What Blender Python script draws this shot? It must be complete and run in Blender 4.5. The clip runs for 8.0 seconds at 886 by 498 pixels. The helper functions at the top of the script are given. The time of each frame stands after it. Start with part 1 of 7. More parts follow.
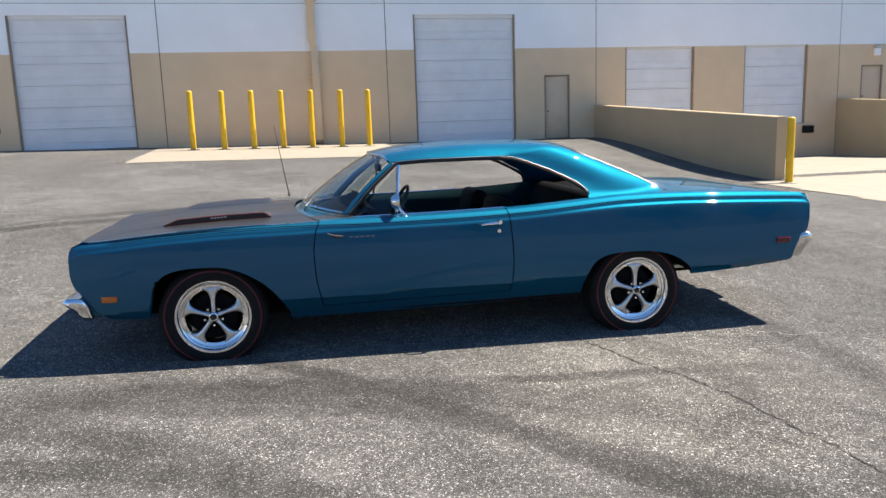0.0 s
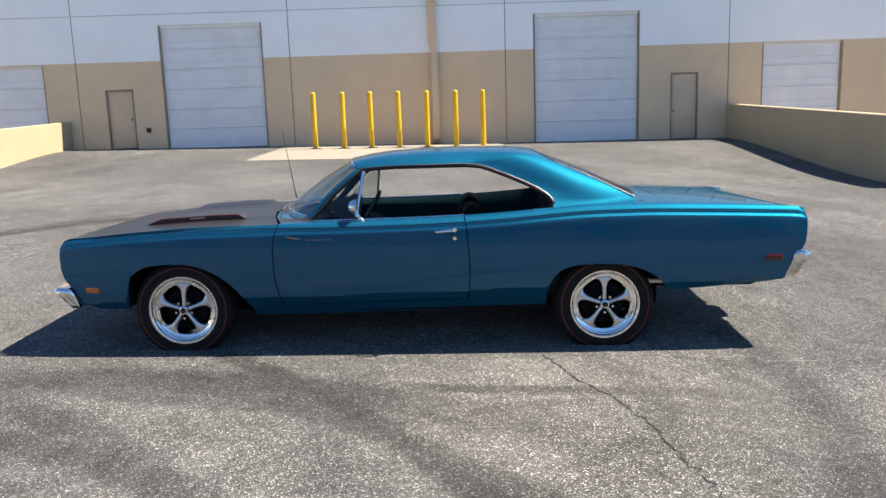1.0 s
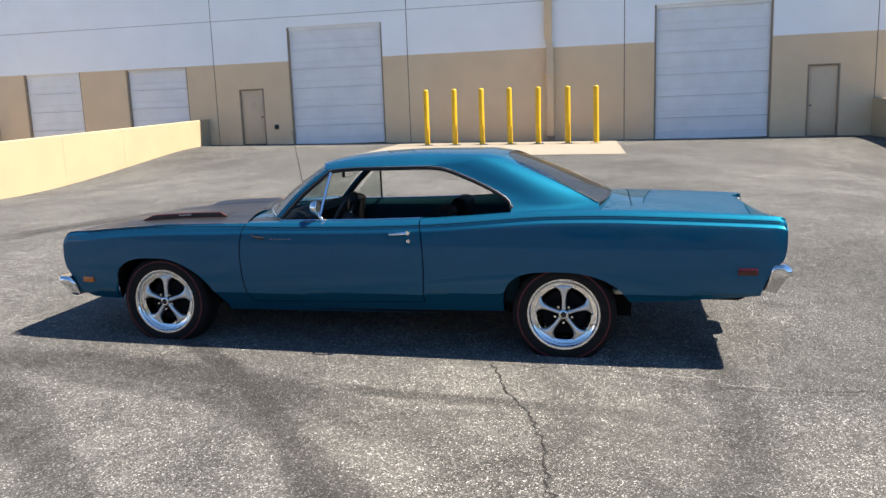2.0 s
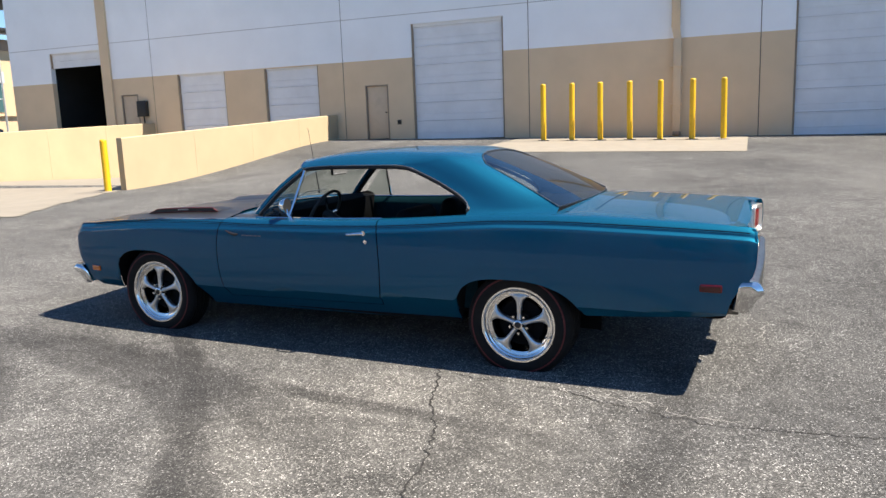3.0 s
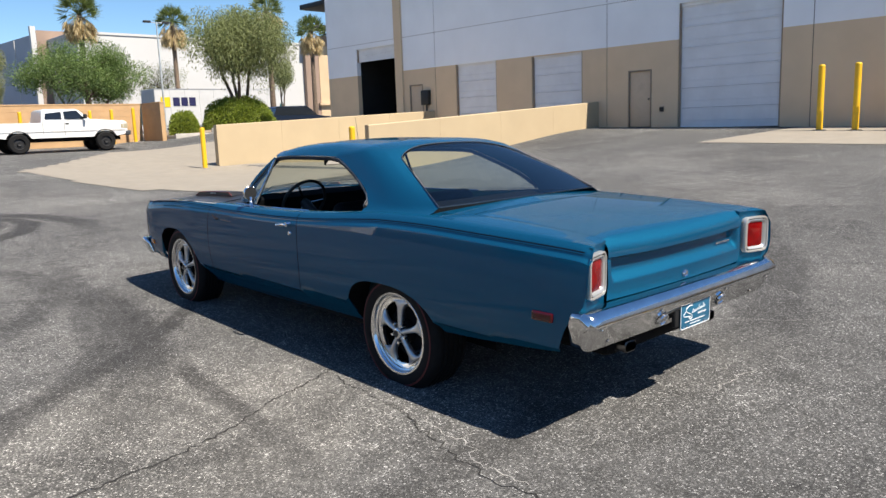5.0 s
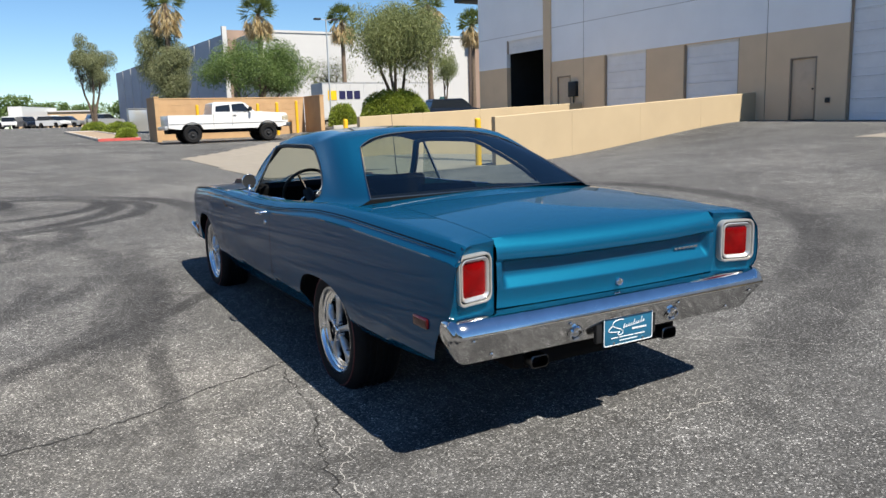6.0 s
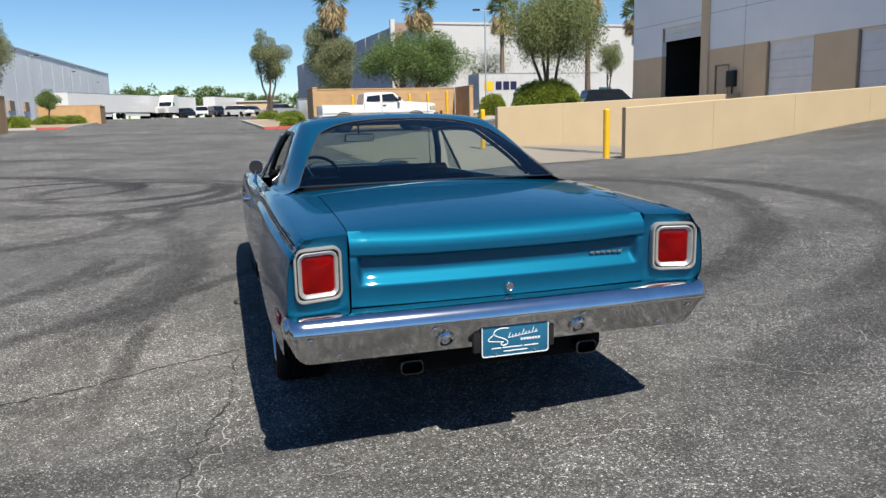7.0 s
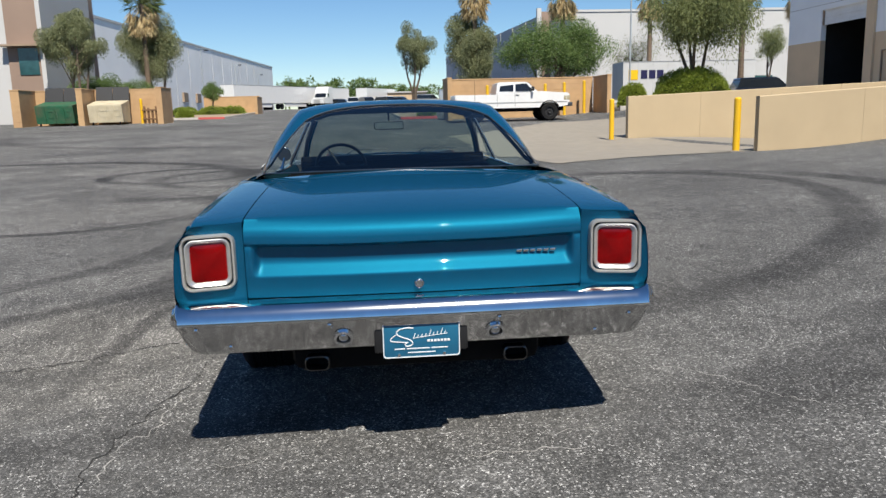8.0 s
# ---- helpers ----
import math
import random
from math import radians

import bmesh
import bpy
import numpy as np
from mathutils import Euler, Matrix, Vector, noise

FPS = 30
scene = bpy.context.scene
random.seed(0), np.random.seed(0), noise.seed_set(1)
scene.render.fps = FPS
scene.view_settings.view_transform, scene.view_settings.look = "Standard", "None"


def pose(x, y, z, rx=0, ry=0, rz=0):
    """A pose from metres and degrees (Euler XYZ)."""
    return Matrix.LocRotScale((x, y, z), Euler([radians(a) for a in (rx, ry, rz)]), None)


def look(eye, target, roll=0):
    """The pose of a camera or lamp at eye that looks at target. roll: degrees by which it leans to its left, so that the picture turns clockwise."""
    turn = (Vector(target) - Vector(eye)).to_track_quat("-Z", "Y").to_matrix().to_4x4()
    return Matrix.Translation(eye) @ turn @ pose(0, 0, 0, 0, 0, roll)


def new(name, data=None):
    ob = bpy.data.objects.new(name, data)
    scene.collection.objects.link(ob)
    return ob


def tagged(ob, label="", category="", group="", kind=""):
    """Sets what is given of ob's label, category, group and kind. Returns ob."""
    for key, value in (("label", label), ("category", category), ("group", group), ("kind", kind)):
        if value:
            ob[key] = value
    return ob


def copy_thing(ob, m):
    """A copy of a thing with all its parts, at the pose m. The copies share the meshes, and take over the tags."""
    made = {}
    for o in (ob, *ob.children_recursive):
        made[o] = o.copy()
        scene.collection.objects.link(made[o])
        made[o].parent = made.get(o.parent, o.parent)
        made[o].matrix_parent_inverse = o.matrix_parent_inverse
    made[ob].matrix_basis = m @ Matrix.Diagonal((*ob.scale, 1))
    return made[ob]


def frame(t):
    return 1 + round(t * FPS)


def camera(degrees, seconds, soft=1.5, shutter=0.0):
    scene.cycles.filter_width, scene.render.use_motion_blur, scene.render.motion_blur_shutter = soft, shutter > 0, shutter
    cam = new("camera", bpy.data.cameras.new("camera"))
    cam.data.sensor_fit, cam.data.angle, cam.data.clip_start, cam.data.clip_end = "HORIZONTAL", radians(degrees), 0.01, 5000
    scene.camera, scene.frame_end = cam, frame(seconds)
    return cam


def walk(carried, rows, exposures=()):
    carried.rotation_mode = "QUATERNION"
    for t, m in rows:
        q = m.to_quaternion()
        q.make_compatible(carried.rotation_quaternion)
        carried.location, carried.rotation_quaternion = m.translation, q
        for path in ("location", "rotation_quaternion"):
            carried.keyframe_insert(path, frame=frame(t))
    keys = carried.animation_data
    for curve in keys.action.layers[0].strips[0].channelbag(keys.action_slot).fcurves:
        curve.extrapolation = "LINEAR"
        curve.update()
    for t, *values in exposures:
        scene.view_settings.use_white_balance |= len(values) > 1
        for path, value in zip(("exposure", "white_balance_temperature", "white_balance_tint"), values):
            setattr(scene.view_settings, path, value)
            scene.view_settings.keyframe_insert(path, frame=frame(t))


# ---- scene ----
cam = camera(61.1, 8.0)
PATH = [
    (0, (0.014, 0.349, 1.545), (0.435, 2.275, 1.209), -1.9),
    (0.5, (0.651, 0.219, 1.557), (0.875, 2.179, 1.226), -1.8),
    (1, (1.315, 0.159, 1.566), (1.339, 2.132, 1.238), -1.9),
    (1.5, (1.958, 0.209, 1.563), (1.786, 2.175, 1.236), -1.9),
    (2, (2.607, 0.307, 1.57), (2.241, 2.246, 1.243), -2.0),
    (3.5, (4.341, 1.203, 1.541), (3.404, 2.94, 1.213), -2.1),
    (4, (4.872, 1.597, 1.537), (3.758, 3.225, 1.209), -2.2),
    (4.5, (5.324, 2.048, 1.516), (4.041, 3.547, 1.187), -2.2),
    (4.7, (5.501, 2.233, 1.506), (4.153, 3.674, 1.177), -2.1),
    (5.8, (6.09, 3.459, 1.418), (4.442, 4.542, 1.082), -2.0),
    (6, (6.218, 3.692, 1.408), (4.518, 4.691, 1.074), -1.9),
    (6.5, (6.371, 4.284, 1.373), (4.572, 5.089, 1.036), -1.8),
    (7, (6.505, 4.863, 1.351), (4.629, 5.465, 1.007), -1.5),
    (7.5, (6.5, 5.384, 1.299), (4.572, 5.783, 0.949), -1.4),
    (8, (6.51, 5.782, 1.304), (4.555, 6.005, 0.946), -1.5),
]
walk(cam, [(t, look(eye, target, roll)) for t, eye, target, roll in PATH],
     [(0, 1.46, 7350, 10), (2, 1.44, 7350, 10), (3.5, 1.24, 7150, 10), (4.5, 1.05, 7050, 10), (6.5, 0.73, 6780, 8), (8, 0.54, 6740, 8)])

# ---- light ----
SUN_WAY = Vector((0.68, 0.105, 1.0)).normalized()
world = bpy.data.worlds.new("sky")
scene.world = world
world.use_nodes = True
wn = world.node_tree
sky = wn.nodes.new("ShaderNodeTexSky")
sky.sky_type, sky.sun_disc = "NISHITA", False
sky.sun_elevation = math.asin(SUN_WAY.z)
sky.sun_rotation = math.atan2(SUN_WAY.x, SUN_WAY.y)
sky.altitude = 1000
sky.air_density, sky.dust_density, sky.ozone_density = 1.0, 0.0, 3.2
deep = wn.nodes.new("ShaderNodeHueSaturation")
deep.inputs["Saturation"].default_value = 1.15
wn.links.new(sky.outputs[0], deep.inputs["Color"])
wash = wn.nodes.new("ShaderNodeMixRGB")
wash.blend_type = "MULTIPLY"
wash.inputs[0].default_value, wash.inputs[2].default_value = 1.0, (0.89, 0.97, 1.055, 1)
wn.links.new(deep.outputs[0], wash.inputs[1])
wn.links.new(wash.outputs[0], wn.nodes["Background"].inputs[0])
wn.nodes["Background"].inputs[1].default_value = 0.077
sun = new("sun", bpy.data.lights.new("sun", "SUN"))
sun.data.energy, sun.data.angle, sun.data.color = 4.9, radians(0.53), (1.0, 0.95, 0.88)
sun.matrix_world = look(SUN_WAY * 50, (0, 0, 0))

# ---- tools ----
def part(name, bm, material, parent=None, label="", smooth=35):
    """One mesh object from a bmesh, under a thing or a part."""
    me = bpy.data.meshes.new(name)
    bmesh.ops.recalc_face_normals(bm, faces=bm.faces)
    bm.to_mesh(me)
    bm.free()
    mats = material if isinstance(material, (list, tuple)) else [material]
    for m in mats:
        me.materials.append(m)
    if smooth:
        for p in me.polygons:
            p.use_smooth = True
        me.set_sharp_from_angle(angle=radians(smooth))
    ob = new(name, me)
    if parent is not None:
        ob.parent = parent
    if label:
        tagged(ob, label)
    return ob


def empty(name, m=None, label="", category="", group="", kind=""):
    ob = new(name)
    ob.empty_display_size = 0.1
    if m is not None:
        ob.matrix_world = m
    return tagged(ob, label, category, group, kind)


def box(x0, x1, y0, y1, z0, z1, bevel=0.0, bm=None, seg=2):
    out = bm or bmesh.new()
    r = bmesh.ops.create_cube(out, size=1.0)
    for v in r["verts"]:
        v.co = Vector(((x0 + x1) / 2 + v.co.x * (x1 - x0), (y0 + y1) / 2 + v.co.y * (y1 - y0), (z0 + z1) / 2 + v.co.z * (z1 - z0)))
    if bevel:
        edges = list({e for v in r["verts"] for e in v.link_edges})
        bmesh.ops.bevel(out, geom=edges, offset=bevel, segments=seg, affect="EDGES", profile=0.5)
    return out


def rings(loops, closed=True, cap=False, bm=None):
    """Skin of quads over loops of points; closed: each loop runs round."""
    out = bm or bmesh.new()
    vs = [[out.verts.new(p) for p in l] for l in loops]
    n = len(loops[0])
    for a, b in zip(vs, vs[1:]):
        for i in range(n if closed else n - 1):
            j = (i + 1) % n
            try:
                out.faces.new((a[i], a[j], b[j], b[i]))
            except ValueError:
                pass
    if cap:
        out.faces.new(vs[0])
        out.faces.new(vs[-1][::-1])
    return out


def clean(bm, d=0.0004):
    bmesh.ops.remove_doubles(bm, verts=bm.verts, dist=d)
    bmesh.ops.dissolve_degenerate(bm, edges=bm.edges, dist=d)
    return bm


def lathe(profile, n=32, axis="y", bm=None):
    """Turns (radius, along) pairs round an axis."""
    loops = []
    for r, h in profile:
        l = []
        for i in range(n):
            a = 2 * math.pi * i / n
            c, s = r * math.cos(a), r * math.sin(a)
            l.append((c, h, s) if axis == "y" else (c, s, h) if axis == "z" else (h, c, s))
        loops.append(l)
    return rings(loops, True, False, bm)


def tube(points, radius, n=8, bm=None, cap=True):
    """A round bar along points; radius is one number or one for each point."""
    pts = [Vector(p) for p in points]
    rad = radius if isinstance(radius, (list, tuple)) else [radius] * len(pts)
    loops, side = [], None
    for i, p in enumerate(pts):
        d = (pts[min(i + 1, len(pts) - 1)] - pts[max(i - 1, 0)]).normalized()
        if side is None:
            side = d.orthogonal().normalized()
        side = (side - d * side.dot(d)).normalized()
        up = d.cross(side)
        loops.append([p + (side * math.cos(2 * math.pi * k / n) + up * math.sin(2 * math.pi * k / n)) * rad[i] for k in range(n)])
    return rings(loops, True, cap, bm)


def rrect(w, h, r, n=5):
    """Outline of a rectangle with round corners, about the origin."""
    out = []
    for cx, cy, a0 in ((w / 2 - r, h / 2 - r, 0), (-w / 2 + r, h / 2 - r, 90), (-w / 2 + r, -h / 2 + r, 180), (w / 2 - r, -h / 2 + r, 270)):
        for k in range(n):
            a = radians(a0 + 90 * k / (n - 1))
            out.append((cx + r * math.cos(a), cy + r * math.sin(a)))
    return out


def curve_of(*pts):
    """A smooth function through (x, y) pairs."""
    xs, ys = [p[0] for p in pts], [p[1] for p in pts]
    n = len(xs)
    slope = [(ys[i + 1] - ys[i]) / (xs[i + 1] - xs[i]) for i in range(n - 1)]
    tan = [slope[0]] + [0.0 if slope[i - 1] * slope[i] <= 0 else 2 * slope[i - 1] * slope[i] / (slope[i - 1] + slope[i]) for i in range(1, n - 1)] + [slope[-1]]

    def f(x):
        if x <= xs[0]:
            return ys[0]
        if x >= xs[-1]:
            return ys[-1]
        i = max(k for k in range(n - 1) if xs[k] <= x)
        h = xs[i + 1] - xs[i]
        s = (x - xs[i]) / h
        return (1 + 2 * s) * (1 - s) ** 2 * ys[i] + s * (1 - s) ** 2 * h * tan[i] + s * s * (3 - 2 * s) * ys[i + 1] + s * s * (s - 1) * h * tan[i + 1]
    return f


def step(a, b, x):
    s = min(1.0, max(0.0, (x - a) / (b - a)))
    return s * s * (3 - 2 * s)


def softplus(x, k):
    return k * math.log1p(math.exp(min(x / k, 50.0))) if x / k < 50 else x


# ---- materials ----
def material(name, color, rough=0.6, metal=0.0, vary=0.15, scale=6.0, bump=0.0, bump_scale=60.0, coat=0.0, spec=0.5, dirt=None, dirt_scale=1.5, dirt_amount=0.4, coords="Object"):
    """A surface with its colour varied at two scales, and fine relief."""
    m = bpy.data.materials.new(name)
    m.use_nodes = True
    t = m.node_tree
    N, L = t.nodes, t.links
    b = N["Principled BSDF"]
    b.inputs["Roughness"].default_value, b.inputs["Metallic"].default_value = rough, metal
    b.inputs["Coat Weight"].default_value, b.inputs["Specular IOR Level"].default_value = coat, spec
    b.inputs["Coat Roughness"].default_value = 0.03
    tc = N.new("ShaderNodeTexCoord")
    col = (*color, 1)
    if vary or dirt:
        n1 = N.new("ShaderNodeTexNoise")
        n1.inputs["Scale"].default_value, n1.inputs["Detail"].default_value = scale, 8
        L.new(tc.outputs[coords], n1.inputs["Vector"])
        r1 = N.new("ShaderNodeValToRGB")
        r1.color_ramp.elements[0].position, r1.color_ramp.elements[1].position = 0.3, 0.7
        r1.color_ramp.elements[0].color = (*[c * (1 - vary) for c in color], 1)
        r1.color_ramp.elements[1].color = (*[min(1, c * (1 + vary)) for c in color], 1)
        L.new(n1.outputs["Fac"], r1.inputs["Fac"])
        out = r1.outputs["Color"]
        if dirt:
            n2 = N.new("ShaderNodeTexNoise")
            n2.inputs["Scale"].default_value, n2.inputs["Detail"].default_value, n2.inputs["Roughness"].default_value = dirt_scale, 6, 0.65
            L.new(tc.outputs[coords], n2.inputs["Vector"])
            r2 = N.new("ShaderNodeValToRGB")
            r2.color_ramp.elements[0].position, r2.color_ramp.elements[1].position = 0.45, 0.75
            r2.color_ramp.elements[0].color, r2.color_ramp.elements[1].color = (0, 0, 0, 1), (dirt_amount, dirt_amount, dirt_amount, 1)
            L.new(n2.outputs["Fac"], r2.inputs["Fac"])
            mx = N.new("ShaderNodeMixRGB")
            mx.inputs["Color2"].default_value = (*dirt, 1)
            L.new(r2.outputs["Color"], mx.inputs["Fac"])
            L.new(out, mx.inputs["Color1"])
            out = mx.outputs["Color"]
        L.new(out, b.inputs["Base Color"])
    else:
        b.inputs["Base Color"].default_value = col
    if bump:
        n3 = N.new("ShaderNodeTexNoise")
        n3.inputs["Scale"].default_value, n3.inputs["Detail"].default_value = bump_scale, 6
        L.new(tc.outputs[coords], n3.inputs["Vector"])
        bp = N.new("ShaderNodeBump")
        bp.inputs["Strength"].default_value, bp.inputs["Distance"].default_value = bump, 0.01
        L.new(n3.outputs["Fac"], bp.inputs["Height"])
        L.new(bp.outputs["Normal"], b.inputs["Normal"])
    return m


def glass(name, tint=(0.8, 0.86, 0.84), rough=0.01, clear=0.88, gloss=0.07):
    """Thin window glass: mostly clear, with a mirror's share of gloss."""
    m = bpy.data.materials.new(name)
    m.use_nodes = True
    t = m.node_tree
    N, L = t.nodes, t.links
    N.remove(N["Principled BSDF"])
    tr, gl, mx, fr = N.new("ShaderNodeBsdfTransparent"), N.new("ShaderNodeBsdfGlossy"), N.new("ShaderNodeMixShader"), N.new("ShaderNodeLayerWeight")
    tr.inputs[0].default_value, gl.inputs["Roughness"].default_value = (*[c * clear for c in tint], 1), rough
    fr.inputs[0].default_value = 0.5
    pw, ma = N.new("ShaderNodeMath"), N.new("ShaderNodeMath")
    pw.operation, ma.operation = "POWER", "MULTIPLY_ADD"
    pw.inputs[1].default_value, ma.inputs[1].default_value, ma.inputs[2].default_value = 4.0, 0.85, gloss
    L.new(fr.outputs["Facing"], pw.inputs[0])
    L.new(pw.outputs[0], ma.inputs[0])
    L.new(ma.outputs[0], mx.inputs[0])
    L.new(tr.outputs[0], mx.inputs[1])
    L.new(gl.outputs[0], mx.inputs[2])
    L.new(mx.outputs[0], N["Material Output"].inputs[0])
    return m


def paint(name, flake_color, pigment, share=0.55, rough=0.48, flake=0.25):
    """Metallic car paint: aluminium flakes in a blue pigment, under a clear coat."""
    m = bpy.data.materials.new(name)
    m.use_nodes = True
    t = m.node_tree
    N, L = t.nodes, t.links
    tc, n = N.new("ShaderNodeTexCoord"), N.new("ShaderNodeTexNoise")
    n.inputs["Scale"].default_value, n.inputs["Detail"].default_value = 900, 2
    L.new(tc.outputs["Object"], n.inputs["Vector"])
    lobes = []
    for b, color, metal in ((N["Principled BSDF"], flake_color, 1.0), (N.new("ShaderNodeBsdfPrincipled"), pigment, 0.0)):
        b.inputs["Metallic"].default_value, b.inputs["Roughness"].default_value = metal, rough
        b.inputs["Coat Weight"].default_value, b.inputs["Coat Roughness"].default_value = 0.8, 0.012
        b.inputs["Coat IOR"].default_value = 1.45
        b.inputs["Specular IOR Level"].default_value = 0.5 if metal else 0.0
        r = N.new("ShaderNodeValToRGB")
        r.color_ramp.elements[0].position, r.color_ramp.elements[1].position = 0.35, 0.7
        r.color_ramp.elements[0].color = (*[c * (1 - flake) for c in color], 1)
        r.color_ramp.elements[1].color = (*[min(1, c * (1 + flake)) for c in color], 1)
        L.new(n.outputs["Fac"], r.inputs["Fac"])
        L.new(r.outputs["Color"], b.inputs["Base Color"])
        lobes.append(b)
    lobes[0].inputs["Specular Tint"].default_value = (0.0, 0.10, 0.16, 1)
    mx = N.new("ShaderNodeMixShader")
    mx.inputs[0].default_value = share
    L.new(lobes[1].outputs[0], mx.inputs[1])
    L.new(lobes[0].outputs[0], mx.inputs[2])
    L.new(mx.outputs[0], N["Material Output"].inputs[0])
    return m


BLUE = paint("turquoise_metallic_paint", (0.006, 0.124, 0.190), (0.0015, 0.066, 0.162), 0.53, 0.56)
HOOD_BLACK = material("hood_black_paint", (0.018, 0.017, 0.017), 0.42, 0, 0.15, 30, coat=0.15)
CHROME = material("chrome", (0.78, 0.79, 0.80), 0.08, 1.0, 0.06, 20)
CHROME_OLD = material("worn_chrome", (0.66, 0.66, 0.66), 0.10, 1.0, 0.12, 9, 0.004, 14)
STAINLESS = material("brushed_stainless", (0.22, 0.225, 0.23), 0.42, 1.0, 0.06, 30)
# darkened chrome for the exhaust tips and the lower rear window moulding
TIP = material("dull_dark_chrome", (0.15, 0.147, 0.144), 0.28, 1.0, 0.3, 25)
CORE = material("shaded_inner_leaves", (0.030, 0.048, 0.010), 0.9, 0, 0.4, 14, 0.6, 30)
POLISHED = material("polished_alloy", (0.82, 0.82, 0.82), 0.16, 1.0, 0.05, 20)
CAST = material("cast_spoke_alloy", (0.66, 0.67, 0.68), 0.34, 1.0, 0.08, 40)
RUBBER = material("tyre_rubber", (0.007, 0.007, 0.0075), 0.75, 0, 0.25, 30, 0.2, 200, spec=0.25)
REDLINE = material("red_sidewall_line", (0.085, 0.006, 0.010), 0.6, 0, 0.15, 30)
BLACK = material("black_trim", (0.012, 0.012, 0.013), 0.55, 0, 0.2, 30)
# almost black: the shade under and inside things is put into this colour
DARK = material("shade_black", (0.004, 0.004, 0.0045), 0.9, 0, 0.3, 10, spec=0.2)
STRIPE = material("black_pinstripe_paint", (0.004, 0.005, 0.006), 0.9, 0, 0.1, 30, spec=0.05)
VINYL = material("black_vinyl", (0.004, 0.0045, 0.005), 0.7, 0, 0.2, 40, 0.15, 300, spec=0.08)
TEAL_TRIM = material("teal_inner_panel", (0.004, 0.030, 0.040), 0.6, 0, 0.12, 30, spec=0.1)
LENS_RED = material("red_lens", (0.16, 0.0004, 0.0010), 0.15, 0, 0.3, 12, coat=0.3, spec=0.2)
MARKER_RED = material("dark_red_marker", (0.075, 0.0012, 0.003), 0.2, 0, 0.2, 40, coat=0.3)
LENS_AMBER = material("amber_lens", (0.55, 0.13, 0.01), 0.2, 0, 0.2, 60, coat=0.6)
RED_PAINT = material("red_stripe_paint", (0.16, 0.010, 0.008), 0.5, 0, 0.1, 30)
BEZEL = material("silver_bezel", (0.62, 0.61, 0.58), 0.3, 0.7, 0.06, 40)
GLASS = glass("clear_glass", (0.82, 0.90, 0.86), 0.01, 0.76, 0.05)
GLASS_TINT = glass("tinted_rear_glass", (0.74, 0.86, 0.82), 0.015, 0.90, 0.08)
MIRROR = material("mirror_glass", (0.85, 0.86, 0.86), 0.02, 1.0, 0)

WHITE_WALL = material("white_painted_concrete", (0.90, 0.90, 0.90), 0.85, 0, 0.03, 0.8, 0.12, 30, dirt=(0.80, 0.80, 0.80), dirt_scale=0.35, dirt_amount=0.35)
TAN_WALL = material("tan_painted_concrete", (0.71, 0.53, 0.345), 0.85, 0, 0.04, 1.2, 0.15, 40, dirt=(0.60, 0.445, 0.29), dirt_scale=0.5, dirt_amount=0.4)
CREAM_WALL = material("cream_painted_block", (0.435, 0.34, 0.215), 0.85, 0, 0.04, 1.0, 0.15, 40, dirt=(0.39, 0.30, 0.19), dirt_scale=0.6, dirt_amount=0.35)
SHUTTER = material("grey_white_steel_slat", (0.76, 0.758, 0.755), 0.5, 0.0, 0.05, 1.5, dirt=(0.58, 0.575, 0.57), dirt_scale=1.2, dirt_amount=0.35)
TAN_DOOR = material("tan_steel_door", (0.67, 0.50, 0.335), 0.6, 0, 0.06, 2, dirt=(0.42, 0.30, 0.20), dirt_scale=2.0, dirt_amount=0.5)
DOOR_FRAME = material("brown_steel_frame", (0.30, 0.215, 0.148), 0.6, 0, 0.1, 3)
GROOVE = material("painted_groove", (0.52, 0.50, 0.48), 0.9, 0, 0.1, 5)
SEAM = material("joint_sealant", (0.16, 0.13, 0.11), 0.9, 0, 0.1, 5)
YELLOW = material("yellow_bollard_paint", (0.74, 0.43, 0.012), 0.5, 0, 0.06, 6, 0.05, 80, dirt=(0.45, 0.26, 0.03), dirt_scale=5, dirt_amount=0.35)
VOID = material("dark_inside", (0.012, 0.012, 0.012), 0.9, 0, 0.2, 2)

# ---- ground ----
def tilt(x):
    z = 0.0155 * (2.5 - x) + 0.0135 * softplus(-x - 12, 3)
    if x > 2.5:
        z = -0.16 * math.tanh(0.0155 * (x - 2.5) / 0.16)
    return 3 * math.tanh(z / 3)


def rise(y):
    return 0.055 * softplus(y - 5, 1.0) - 0.024 * softplus(y - 14, 2.0) - 0.031 * softplus(y - 27, 0.5)


WELL_L, WELL_R = (-20.12, -11.12), (11.77, 22.07)


def height(x, y):
    """Height of the ground: the yard rises to the building and falls to the two truck wells."""
    for a, b, z0, z1 in ((*WELL_L, 0.22, -0.15), (*WELL_R, -0.05, -0.30)):
        if a < x < b and y > 16:
            return z0 + (z1 - z0) * step(16, 26, y)
    wx = step(-12, -3, x) * (1 - step(4, 11.5, x))
    w = 1 - (1 - wx) * (1 - step(15.5, 26, y))
    far = step(-60, -30, x) * (1 - step(40, 70, x))
    dip = -0.30 * math.exp(-((x + 18) / 6) ** 2 - ((y - 15) / 5) ** 2)
    dish = -0.028 * step(-9, -3, x) * (1 - step(6.5, 12, x)) * (1 - step(7.5, 11, y)) * step(-12, -4, y)
    return tilt(x) + rise(y) * w * far + dip + dish


def lines(*spans):
    out = []
    for a, b, n in spans:
        out += [a + (b - a) * i / n for i in range(n)]
    return out + [spans[-1][1]]


